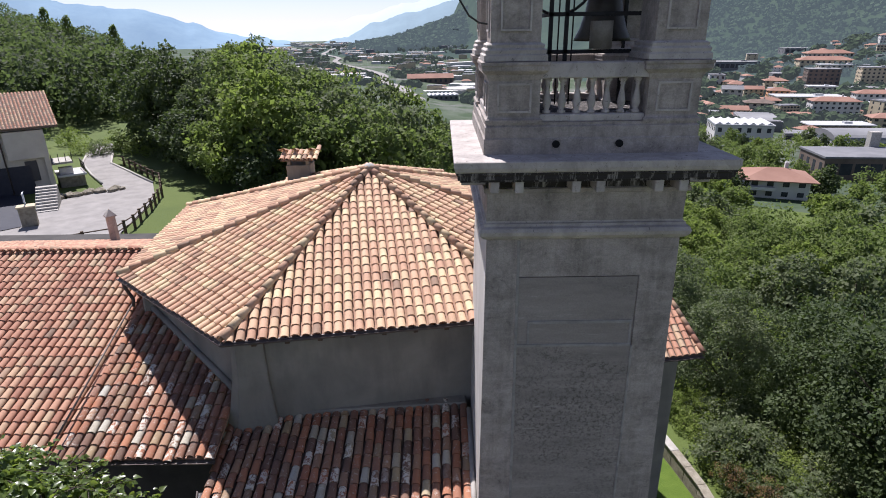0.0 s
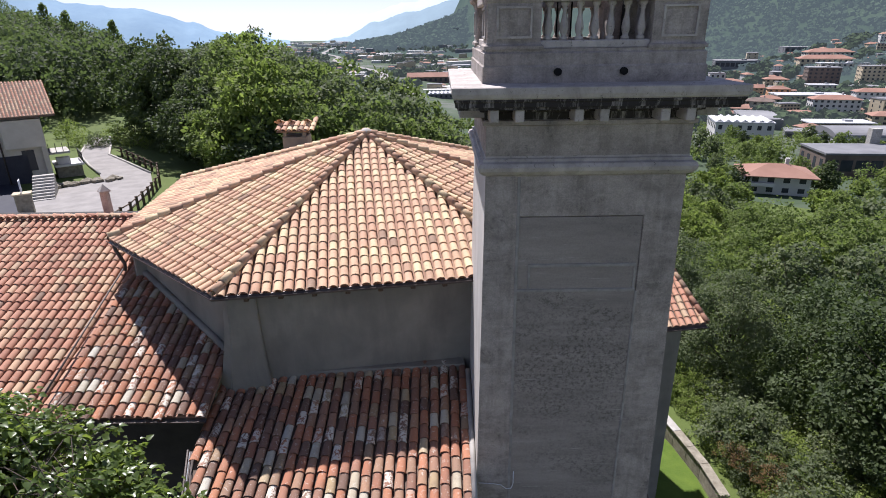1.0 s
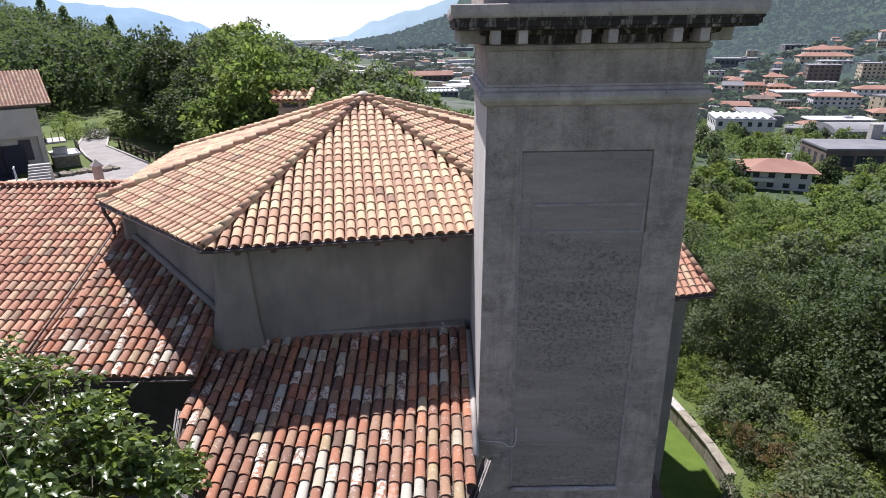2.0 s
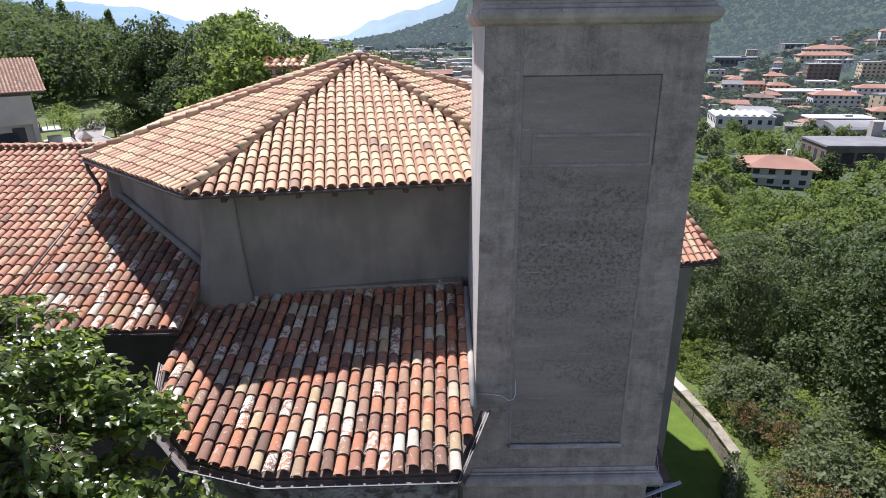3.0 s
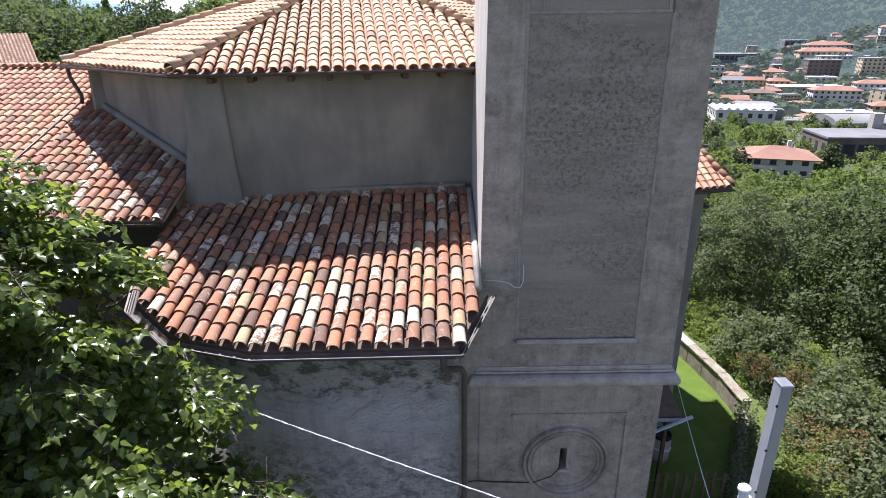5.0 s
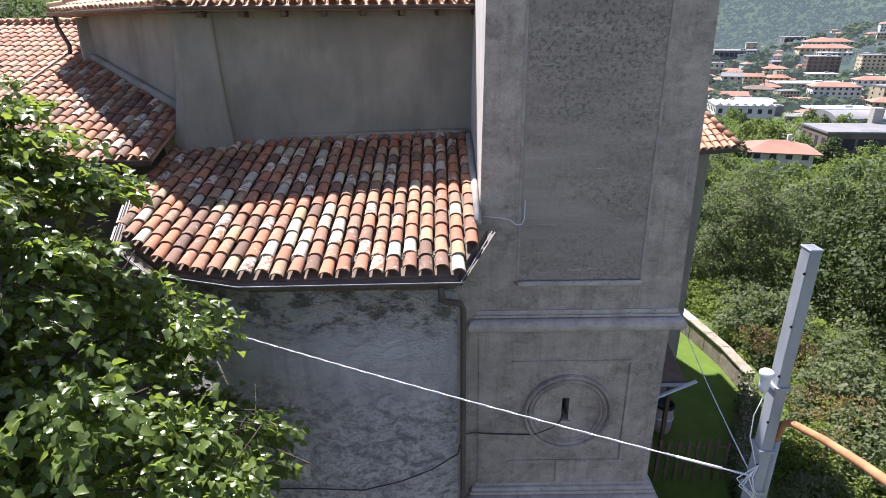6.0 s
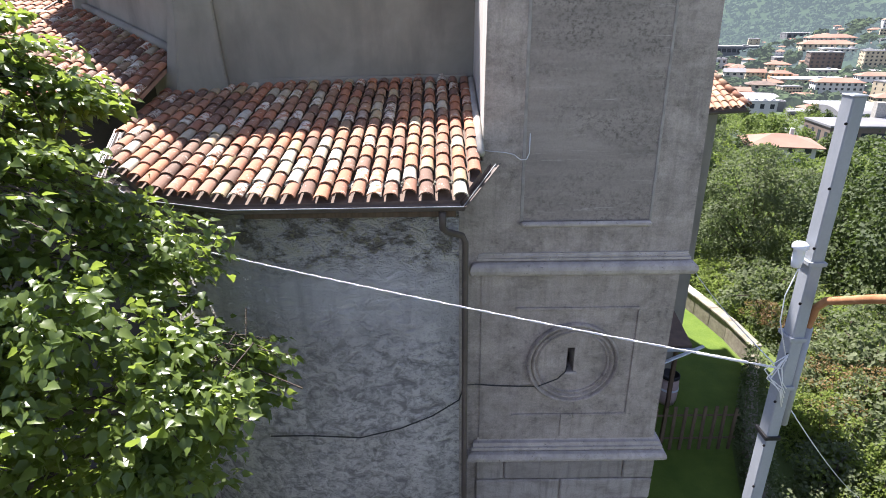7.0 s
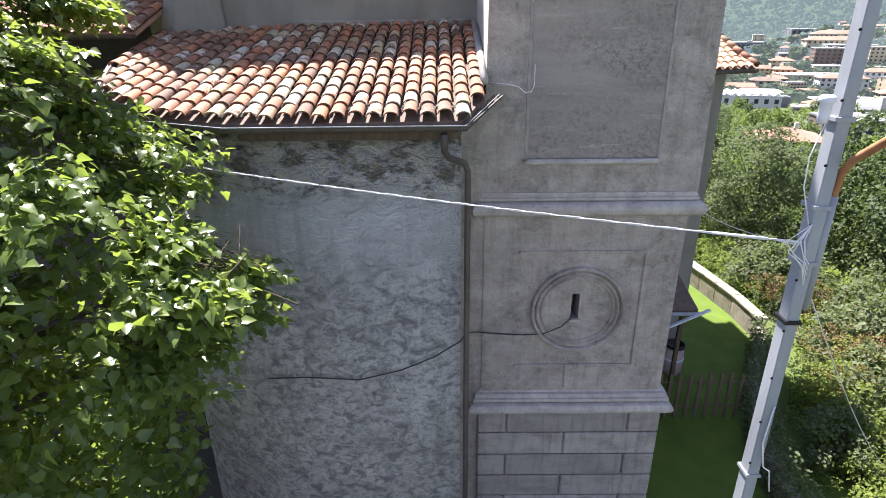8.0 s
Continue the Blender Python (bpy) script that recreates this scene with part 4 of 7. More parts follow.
OUT = [(-4.86, 11.2), (-4.84, 9.35), (-4.52, 8.25), (-3.68, 7.48), (-2.46, 7.16), (0.30, 7.22), (0.62, 8.0), (0.62, 11.5)]
bm = bmesh.new()
lo = [bm.verts.new((x, y, low_z(y) - 0.13)) for x, y in OUT]
hi = [bm.verts.new((x, y, low_z(y) - 0.055)) for x, y in OUT]
bm.faces.new(lo[::-1])
bm.faces.new(hi)
for i in range(len(OUT)):
    j = (i + 1) % len(OUT)
    bm.faces.new((lo[i], lo[j], hi[j], hi[i]))
bmesh.ops.recalc_face_normals(bm, faces=bm.faces[:])
roof_apse = part("roof", bm, M["deck"], apse, "sloping roof of old mixed red, cream and grey clay tiles")
up = Vector((0, 1, LOW_K)).normalized()
k = up.y
lay_tiles(roof_apse, Vector((-4.86, 0, low_z(0))), (1, 0, 0), up, [(x + 4.86, y / k) for x, y in OUT], 0.212, 0.345, COPPO, M["old_one"], M["old_many"], lambda x, y: True, shift=-0.03, stagger=0.07, jitter=0.010, over=0.02, seed=5)
# wall: follows the eaves, set back, rounded at its corners
inn = [Vector((-4.55, 10.4)), Vector((-4.5, 9.35)), Vector((-4.15, 8.55)), Vector((-3.5, 7.95)), Vector((-2.6, 7.62)), Vector((-1.6, 7.52)), Vector((-0.5, 7.56)), Vector((0.30, 7.66)), Vector((0.31, 10.4))]
bm = bmesh.new()
fine = []
for i in range(len(inn) - 1):
    p0, p1, p2, p3 = inn[max(i - 1, 0)], inn[i], inn[i + 1], inn[min(i + 2, len(inn) - 1)]
    steps = 6 if 0 < i < 6 else 1
    for s in range(steps):
        t = s / steps
        fine.append(0.5 * ((2 * p1) + (p2 - p0) * t + (2 * p0 - 5 * p1 + 4 * p2 - p3) * t * t + (3 * p1 - p0 - 3 * p2 + p3) * t ** 3) if steps > 1 else p1)
fine.append(inn[-1])
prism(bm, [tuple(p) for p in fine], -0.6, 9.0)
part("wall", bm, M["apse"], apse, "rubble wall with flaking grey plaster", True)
gpts = [(-4.95, 9.5, low_z(9.5) - 0.05), (-4.63, 8.19, 9.0), (-3.75, 7.37, 8.91), (-2.48, 7.05, 8.855), (0.33, 7.11, 8.85), (0.84, 8.50, 9.03)]
gutter("gutter", gpts, apse, 0.07, "brown metal gutter")
# paler tube along the rim paints the lit edge of the gutter
tube_part("gutter_lip", [Vector(p) + Vector((0, -0.088, 0.012)) for p in gpts], 0.007, M["zinc"], apse, "thin pale tube as the highlight on the gutter edge", 6)
part("fascia_board", soft_box(-2.4, 0.25, 7.24, 7.30, 8.66, 8.80, 0.008), M["wood"], apse)
tube_part("downpipe", [(0.08, 7.18, 8.74), (0.08, 7.22, 8.52), (0.14, 7.40, 8.40), (0.34, 7.58, 8.28), (0.385, 7.64, 8.16), (0.385, 7.66, 5.0), (0.385, 7.66, -0.3)], 0.045, M["metal"], apse, "brown metal downpipe")
bm = bmesh.new()
box(bm, 0.30, 0.70, 8.78, 11.0, -0.6, 9.0)
part("link_wall", bm, M["tower"], apse)
# mortar flashing where the tiles meet the tower and the drum
part("flashing", soft_box(-2.25, 2.25, 0.0, 0.5, 9.70, 9.99, 0.025, Matrix.Translation((-1.66, 11.38, 0)) @ Matrix.Rotation(0.07, 4, "Z")), M["drum"], apse)
bm = bmesh.new()
tube(bm, [(0.62, 8.3, low_z(8.3) + 0.04), (0.63, 9.5, low_z(9.5) + 0.04), (0.63, 11.4, low_z(11.4) + 0.04)], 0.06, 8)
part("mortar_fillet", bm, M["concrete"], apse, "white lime mortar fillet", True)

# ---- side wing to the west ----
wing = thing("side_wing", (-10.5, 15.0, 0.0), "church side wing under a broad red clay-tiled gable roof", "church wing")
WY0, WZ0, WYR, WZR = 9.95, 9.87, 16.56, 12.0
wup = Vector((0, WYR - WY0, WZR - WZ0)).normalized()
wlen = math.hypot(WYR - WY0, WZR - WZ0)
WX0, WX1 = -22.0, -4.78
bm = bmesh.new()
prof = [(WY0, WZ0 - 0.10), (WY0, WZ0 - 0.03), (WYR, WZR - 0.03), (2 * WYR - WY0 + 1.5, WZ0 - 0.45), (2 * WYR - WY0 + 1.5, WZ0 - 0.52), (WYR, WZR - 0.12)]
a = [bm.verts.new((WX0, y, z)) for y, z in prof]
b = [bm.verts.new((WX1, y, z)) for y, z in prof]
for i in range(6):
    j = (i + 1) % 6
    bm.faces.new((a[i], a[j], b[j], b[i]))
bm.faces.new(a)
bm.faces.new(b[::-1])
bmesh.ops.recalc_face_normals(bm, faces=bm.faces[:])
roof_wing = part("roof", bm, M["clay_bed"], wing, "gable roof of red clay tiles, older ones beside the drum")
SEAM = -8.15
lay_tiles(roof_wing, Vector((WX0, WY0, WZ0)), (1, 0, 0), wup, [(0, 0), (SEAM - WX0, 0), (SEAM - WX0, wlen), (0, wlen)], 0.215, 0.31, PAN_L, M["red_one"], M["red_many"], lambda x, y: x > -11.2 and y < 14.9, seed=11)
lay_tiles(roof_wing, Vector((SEAM, WY0, WZ0)), (1, 0, 0), wup, [(0, 0), (WX1 - SEAM, 0), (WX1 - SEAM, 5.0), (0, 5.0)], 0.212, 0.32, COPPO, M["old_one"], M["old_many"], lambda x, y: True, seed=12, stagger=0.06, jitter=0.009)
lay_tiles(roof_wing, Vector((WX1, 2 * WYR - WY0 + 1.5, WZ0 - 0.45)), (-1, 0, 0), (0, -1, wup.z / wup.y), [(4.0, 0), (13.5, 0), (13.5, 8.6), (4.0, 8.6)], 0.215, 0.31, PAN_L, M["red_one"], M["red_many"], lambda x, y: False, seed=13)
ridge_tiles(roof_wing, (WX0, WYR, WZR + 0.03), (-8.9, WYR, WZR + 0.031), M["red_one"], 3, 0.22, 0.34, name="ridge_tile")
tube_part("lightning_conductor", [(-8.28, 14.1, 11.40), (-8.2, 12.0, 10.78), (-8.1, 9.75, 10.12)], 0.022, M["metal"], wing)
# wall kept almost black to imitate the shade behind the eaves
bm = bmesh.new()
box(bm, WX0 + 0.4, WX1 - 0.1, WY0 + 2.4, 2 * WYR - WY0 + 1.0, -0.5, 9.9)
part("wall", bm, M["eave_shade"], wing)
# cement fillets where the wing's tiles run up against the drum
for a, b in ((OCT[3], OCT[2]), (OCT[2], OCT[1])):
    a, b = inset(a, 0.50), inset(b, 0.50)
    pts = []
    for k in range(9):
        p = a.lerp(b, k / 8)
        if p.y < WYR:
            pts.append((p.x, p.y, WZ0 + (p.y - WY0) * (WZR - WZ0) / (WYR - WY0) + 0.09))
    if len(pts) > 1:
        bm = bmesh.new()
        tube(bm, pts, 0.085, 8)
        part("cement_fillet", bm, M["drum"], wing, "rounded grey cement fillet", True)
gutter("gutter", [(-12.5, WY0 - 0.07, WZ0 - 0.06), (WX1 + 0.02, WY0 - 0.07, WZ0 - 0.06)], wing, 0.065)

# ---- east wing behind the tower ----
east = thing("east_wing", (5.0, 18.0, 0.0), "church east wing with a red clay-tiled roof", "church wing")
EZ, EK = 8.78, 0.35
eup = Vector((0, 1, EK)).normalized()
EO = [(2.0, 14.8), (6.6, 15.32), (8.02, 15.5), (6.76, 24.9), (2.0, 24.9)]
bm = bmesh.new()
lo = [bm.verts.new((x, y, EZ + EK * (y - 15.5) - 0.12)) for x, y in EO]
hi = [bm.verts.new((x, y, EZ + EK * (y - 15.5) - 0.03)) for x, y in EO]
bm.faces.new(lo[::-1])
bm.faces.new(hi)
for i in range(5):
    bm.faces.new((lo[i], lo[(i + 1) % 5], hi[(i + 1) % 5], hi[i]))
bmesh.ops.recalc_face_normals(bm, faces=bm.faces[:])
roof_east = part("roof", bm, M["deck"], east)
lay_tiles(roof_east, Vector((2.0, 0, EZ - EK * 15.5)), (1, 0, 0), eup, [(x - 2.0, y / eup.y) for x, y in EO], 0.215, 0.31, PAN_L, M["red_one"], M["red_many"], lambda x, y: x > 5.0 and y < 18.5, cuts=(2,), seed=21)
ridge_tiles(roof_east, (8.0, 15.48, EZ + 0.03), (6.78, 24.88, EZ + EK * 9.38 + 0.03), M["red_one"], 4, 0.2, 0.37, name="verge_tile")
bm = bmesh.new()
prof = [(15.9, -0.5), (15.9, 8.72), (24.8, 11.82), (24.8, 11.0), (24.8, -0.5)]
a = [bm.verts.new((2.2, y, z)) for y, z in prof]
b = [bm.verts.new((7.55 - 0.134 * (y - 15.5), y, z)) for y, z in prof]
for i in range(5):
    j = (i + 1) % 5
    bm.faces.new((a[i], a[j], b[j], b[i]))
bm.faces.new(a)
bm.faces.new(b[::-1])
bmesh.ops.recalc_face_normals(bm, faces=bm.faces[:])
part("wall", bm, M["drum"], east)
gutter("gutter", [(4.0, 14.96, 8.58), (8.05, 15.42, 8.70)], east, 0.06)


# ---- land ----
def ease(t):
    t = min(1.0, max(0.0, t))
    return t * t * (3 - 2 * t)


def chain(s, pts):
    for (a, za), (b, zb) in zip(pts, pts[1:]):
        if s <= b:
            return za + (zb - za) * ease((s - a) / (b - a)) if s > a else za
    return pts[-1][1]


def land(x, y):
    """Height of the ground: church terrace, slope to the east, wooded hill to the west, valley floor."""
    s = 0.8 * x + 0.6 * y
    east = chain(s, [(-60, 0.0), (20.5, 0.0), (44, -12.0), (145, -26.0), (420, -44.0)])
    if x < 11.0 and y < 26 and x > -14:
        east *= ease((math.hypot(max(0, x - 7), max(0, y - 20))) / 6.0)
    rise = 3.5 * ease((-x - 10) / 14) * ease((y - 18) / 14)
    hill = 0.10 * max(0.0, -x - 34 - 0.08 * y) * ease((-x - 34 - 0.08 * y) / 60) * ease((y + 40) / 100)
    hill = min(hill, 75 + 0.02 * y) * ease((560 - y) / 300)
    bump = 0.8 * noise.noise(Vector((x * 0.03, y * 0.03, 0.3))) * ease((math.hypot(x, y - 10) - 26) / 30)
    far = math.hypot(x, y)
    side = 0.0
    # the flank across the valley
    if x > 100 and far > 500:
        q = (0.88 * x + 0.475 * y) - 505
        side = 230 * ease(q / 900) + 18 * noise.noise(Vector((x * 0.006, y * 0.006, 1.7))) * ease(q / 200)
    side += 265 * math.exp(-((x - 470) / 420) ** 2 - ((y - 1950) / 420) ** 2)
    return east + rise + hill + bump + max(0.0, side)


rings = [0.0, 4, 7, 10, 13, 16, 19, 22, 25, 28, 31, 34, 38, 42, 47, 52, 58, 65, 73, 82, 92, 104, 118, 135, 155, 180, 210, 250, 300, 360, 430, 520, 620, 740, 880, 1000, 1120, 1250, 1400, 1560, 1750, 1950, 2200, 2500, 2900, 3400, 4100, 4800]
NA = 160
gv, gf = [(0.0, 12.0, 0.0)], []
for r in rings[1:]:
    for i in range(NA):
        t = 2 * math.pi * i / NA
        x, y = r * math.cos(t), 12 + r * math.sin(t)
        gv.append((x, y, land(x, y)))
for i in range(NA):
    gf.append((0, 1 + i, 1 + (i + 1) % NA))
for k in range(len(rings) - 2):
    for i in range(NA):
        a, b = 1 + k * NA + i, 1 + k * NA + (i + 1) % NA
        gf.append((a, a + NA, b + NA, b))
me = raw_mesh("ground", gv, gf)
me.shade_smooth()
me.materials.append(M["ground"])
me.materials.append(M["valley"])
# haze over the far flank is painted in by emission
me.materials.append(hazy_hill("far_flank_haze", (0.012, 0.022, 0.012), (0.032, 0.048, 0.024), 0.012, 0.150, (0.36, 0.46, 0.50)))
me.materials.append(M["court"])
for p in me.polygons:
    if (p.center.y < 6.5 and math.hypot(p.center.x, p.center.y) < 60 and p.center.x < 6) or (p.center.y < 13 and -20 < p.center.x < 0):
        p.material_index = 3
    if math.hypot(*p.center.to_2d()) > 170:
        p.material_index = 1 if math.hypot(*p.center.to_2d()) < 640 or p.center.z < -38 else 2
ground = new("ground", me)
tagged(ground, "green hillside falling from the church to a broad built-up valley", "ground", kind="structure")

# mown lawn beside the tower, as a sheet just above the ground
LAWN = [(4.0, 4.0), (7.0, 8.0), (7.3, 11.0), (8.0, 13.0), (9.2, 15.0), (10.2, 16.4), (10.25, 18.5), (9.95, 20.3), (9.7, 21.9), (8.0, 22.3), (3.0, 22.0), (3.0, 4.0)]
bm = bmesh.new()
bm.faces.new([bm.verts.new((x, y, 0.03)) for x, y in LAWN])
bmesh.ops.triangulate(bm, faces=bm.faces[:])
lawn = part("lawn", bm, M["lawn"], None)
tagged(lawn, "short bright green lawn between tower and garden wall", "lawn", kind="structure")

# garden wall along the lawn
gw = thing("garden_wall", (10.3, 19.0, 0.0), "low weathered stone garden wall with a pale coping", "wall", kind="structure")
line = [(8.2, 22.5), (9.85, 22.1), (10.15, 20.4), (10.45, 18.4), (10.5, 16.7)]
for (xa, ya), (xb, yb) in zip(line, line[1:]):
    d = Vector((xb - xa, yb - ya))
    n = max(1, int(d.length / 0.9))
    ang = math.atan2(d.y, d.x)
    for i in range(n):
        p = Vector((xa, ya)) + d * ((i + 0.5) / n)
        m = Matrix.Translation((p.x, p.y, land(p.x, p.y) * 0)) @ Matrix.Rotation(ang, 4, "Z")
        part("wall_stone", soft_box(-d.length / n / 2 + 0.004, d.length / n / 2 - 0.004, -0.15, 0.15, -1.5, 0.72, 0.02, m), M["wallstone"], gw)
        part("coping_slab", soft_box(-d.length / n / 2 + 0.003, d.length / n / 2 - 0.003, -0.19, 0.19, 0.722, 0.80, 0.015, m), M["concrete" if p.y > 20 else "wallstone"], gw)

# ---- trees ----
def leaf_cloud(rnd, centres, radius, per, size, droop=0.3, heart=None):
    """Many small folded leaves in loose clumps round the centres, facing outward and up, as vertices and faces."""
    c = np.repeat(np.asarray(centres, float), per, axis=0)
    n = len(c)
    d = rnd.normal(size=(n, 3))
    d /= np.linalg.norm(d, axis=1)[:, None]
    rad = np.repeat(np.asarray(radius, float), per) if np.ndim(radius) else np.full(n, radius)
    p = c + d * (rad * rnd.random(n) ** 0.45)[:, None] * np.array((1, 1, 0.75))
    ax = d * 0.6 + rnd.normal(size=(n, 3)) * 0.7 + np.array((0, 0, -droop))
    ax /= np.linalg.norm(ax, axis=1)[:, None]
    nm = rnd.normal(size=(n, 3)) * 0.28 + d * 0.85 + np.array((0, 0, 0.55))
    sd = np.cross(ax, nm)
    sd /= np.linalg.norm(sd, axis=1)[:, None] + 1e-9
    up = np.cross(sd, ax)
    s = (size * (0.6 + 0.8 * rnd.random(n)))[:, None]
    v = np.empty((n, 4, 3))
    v[:, 0] = p
    v[:, 1] = p + ax * s * 0.5 + sd * s * 0.36 + up * s * 0.10
    v[:, 2] = p + ax * s
    v[:, 3] = p + ax * s * 0.5 - sd * s * 0.36 + up * s * 0.10
    k = np.arange(n)[:, None] * 4
    f = np.concatenate((k + np.array((0, 1, 2)), k + np.array((0, 2, 3))))
    return v.reshape(-1, 3), f


def bough_leaves(rnd, cs, rs, outs, per, size):
    """Leaves that coat rounded boughs on their outer, upper side, as vertices and faces."""
    n = len(cs) * per
    c, rad = np.repeat(np.asarray(cs, float), per, axis=0), np.repeat(np.asarray(rs, float), per)
    d = rnd.normal(size=(n, 3)) * 0.75 + np.repeat(np.asarray(outs, float), per, axis=0) * 0.75 + np.array((0, 0, 0.35))
    d /= np.linalg.norm(d, axis=1)[:, None]
    p = c + d * (rad * (0.62 + 0.42 * rnd.random(n) + 0.25 * (rnd.random(n) > 0.92)))[:, None] * np.array((1, 1, 0.8))
    ax = rnd.normal(size=(n, 3)) * 0.7 + d * 0.45 + np.array((0, 0, -0.4))
    ax /= np.linalg.norm(ax, axis=1)[:, None]
    nm = rnd.normal(size=(n, 3)) * 0.45 + d * 0.8 + np.array((0, 0, 0.5))
    sd = np.cross(ax, nm)
    sd /= np.linalg.norm(sd, axis=1)[:, None] + 1e-9
    up = np.cross(sd, ax)
    s = (size * (0.55 + 0.75 * rnd.random(n)))[:, None]
    v = np.empty((n, 4, 3))
    v[:, 0] = p
    v[:, 1] = p + ax * s * 0.5 + sd * s * 0.34 + up * s * 0.08
    v[:, 2] = p + ax * s
    v[:, 3] = p + ax * s * 0.5 - sd * s * 0.34 + up * s * 0.08
    k = np.arange(n)[:, None] * 4
    f = np.concatenate((k + np.array((0, 1, 2)), k + np.array((0, 2, 3))))
    return v.reshape(-1, 3), f


def fast_mesh(name, v, f):
    me = bpy.data.meshes.new(name)
    me.vertices.add(len(v))
    me.vertices.foreach_set("co", np.ascontiguousarray(v, dtype=np.float32).ravel())
    me.loops.add(f.size)
    me.loops.foreach_set("vertex_index", np.ascontiguousarray(f, dtype=np.int32).ravel())
    me.polygons.add(len(f))
    me.polygons.foreach_set("loop_start", np.arange(0, f.size, 3, dtype=np.int32))
    me.update(calc_edges=True)
    return me


def tree_kind(name, seed, height, spread, leaf, subs, per, size, label, category="tree", low=0.14, trunk=0.22):
    """A broadleaf tree at the origin: tapered trunk, limbs, and a crown of leafy boughs, each a rounded cushion of leaves of its own."""
    rnd = np.random.default_rng(seed)
    t = thing(name, (0, 0, 0), label, category)
    bm = bmesh.new()
    lean = rnd.normal(size=2) * 0.03 * height
    top = Vector((lean[0], lean[1], height * 0.8))
    tube(bm, [Vector((0, 0, -1.0)).lerp(top, k / 6) + Vector((*(rnd.normal(size=2) * 0.05), 0)) for k in range(7)], 0.2, 7, (trunk, 0.03))
    mid, half = height * (low + (1 - low) * 0.50), height * (1 - low) * 0.5
    cs, rs, outs = [], [], []
    for k in range(subs):
        u = 1 - 2 * (k + 0.5) / subs
        a = 2.39996 * k + rnd.normal() * 0.3
        r = math.sqrt(1 - u * u) * (1.0 if u < 0 else 1.0 - 0.25 * u)
        d = np.array((math.cos(a) * r, math.sin(a) * r, u))
        m = (0.52 + 0.40 * rnd.random()) if category == "tree" else (0.40 + 0.75 * rnd.random())
        c = np.array((lean[0] * 0.6, lean[1] * 0.6, mid)) + d * np.array((spread, spread, half * 0.98)) * m
        cs.append(c)
        rs.append(spread * (0.17 + 0.20 * rnd.random()))
        outs.append(d)
        if k % 4 == 0:
            root = Vector((lean[0] * 0.5, lean[1] * 0.5, max(0.2 * height, c[2] * 0.6)))
            tube(bm, [root, root.lerp(Vector(c), 0.55) + Vector((0, 0, 0.3)), Vector(c)], 0.05, 5, (trunk * 0.4, 0.02))
    part("trunk", bm, M["bark"], t, "", True)
    v, f = bough_leaves(rnd, cs, rs, outs, per, size)
    v2, f2 = leaf_cloud(rnd, [(0, 0, mid + half * q) for q in (-0.5, -0.2, 0.1, 0.35)], spread * 0.5, max(30, subs * per // 60), size * 1.7)
    v, f = np.concatenate((v, v2)), np.concatenate((f, f2 + len(v)))
    part_mesh("crown", fast_mesh("crown", v, f), M[leaf], t)
    return t


SORTS = (("leaf_wood", 15, 5.2, "full-crowned dark green broadleaf tree on the slope"), ("leaf_grey", 17, 5.0, "tall grey-green broadleaf tree on the slope"), ("leaf_bright", 12, 4.8, "rounded bright green broadleaf tree on the slope"),
         ("leaf_dark", 14, 4.8, "dense dark green broadleaf tree on the slope"), ("leaf_bright", 10, 4.2, "young light green broadleaf tree on the slope"))
KINDS = [tree_kind("deciduous_tree", 1 + k, h, w, leaf, 60, 285, 0.235, text) for k, (leaf, h, w, text) in enumerate(SORTS)]
MID_KINDS = [tree_kind("deciduous_tree", 61 + k, h, w, leaf, 48, 120, 0.46, text) for k, (leaf, h, w, text) in enumerate(SORTS)]
FAR_KINDS = [tree_kind("deciduous_tree", 31 + k, h, w, leaf, 26, 36, 1.05, text) for k, (leaf, h, w, text) in enumerate(SORTS)]
for k in KINDS + MID_KINDS + FAR_KINDS:
    tagged(k, group="wood round the church")
BUSH = tree_kind("bush", 8, 2.6, 2.0, "leaf_grey", 30, 70, 0.17, "loose grey-green shrub below the garden wall", "bush", 0.04, 0.06)
BUSH2 = tree_kind("bush", 9, 2.0, 1.8, "leaf_bright", 26, 70, 0.14, "light green bramble bush below the garden wall", "bush", 0.03, 0.05)
DRY = tree_kind("bush", 10, 1.8, 1.5, "leaf_dry", 30, 60, 0.10, "dry rust-brown bush among the brambles", "bush", 0.03, 0.05)
used = set()
TALL = (15, 17, 12, 14, 10)


def plant(kind, x, y, size=1.0, sink=0.0, turn=0.0, tall=1.0):
    if kind in KINDS and math.hypot(x, y) > 48:
        kind = (MID_KINDS if math.hypot(x, y) < 96 else FAR_KINDS)[KINDS.index(kind)]
    m = Matrix.Translation((x, y, land(x, y) - sink)) @ Matrix.Rotation(turn, 4, "Z")
    if kind.name in used:
        ob = copy_thing(kind, m)
    else:
        used.add(kind.name)
        ob = kind
        ob.matrix_basis = m
    ob.scale = (size, size, size * tall)
    return ob


trees = random.Random(4)


def plant_to(k, x, y, top):
    """A tree whose tip stands at that height; keeps its breadth in proportion."""
    h = (top - land(x, y) + 1.0) / TALL[k]
    plant(KINDS[k], x, y, max(0.8, min(h, 1.3)), 1.0, trees.uniform(0, 6.2), h / max(0.8, min(h, 1.3)))


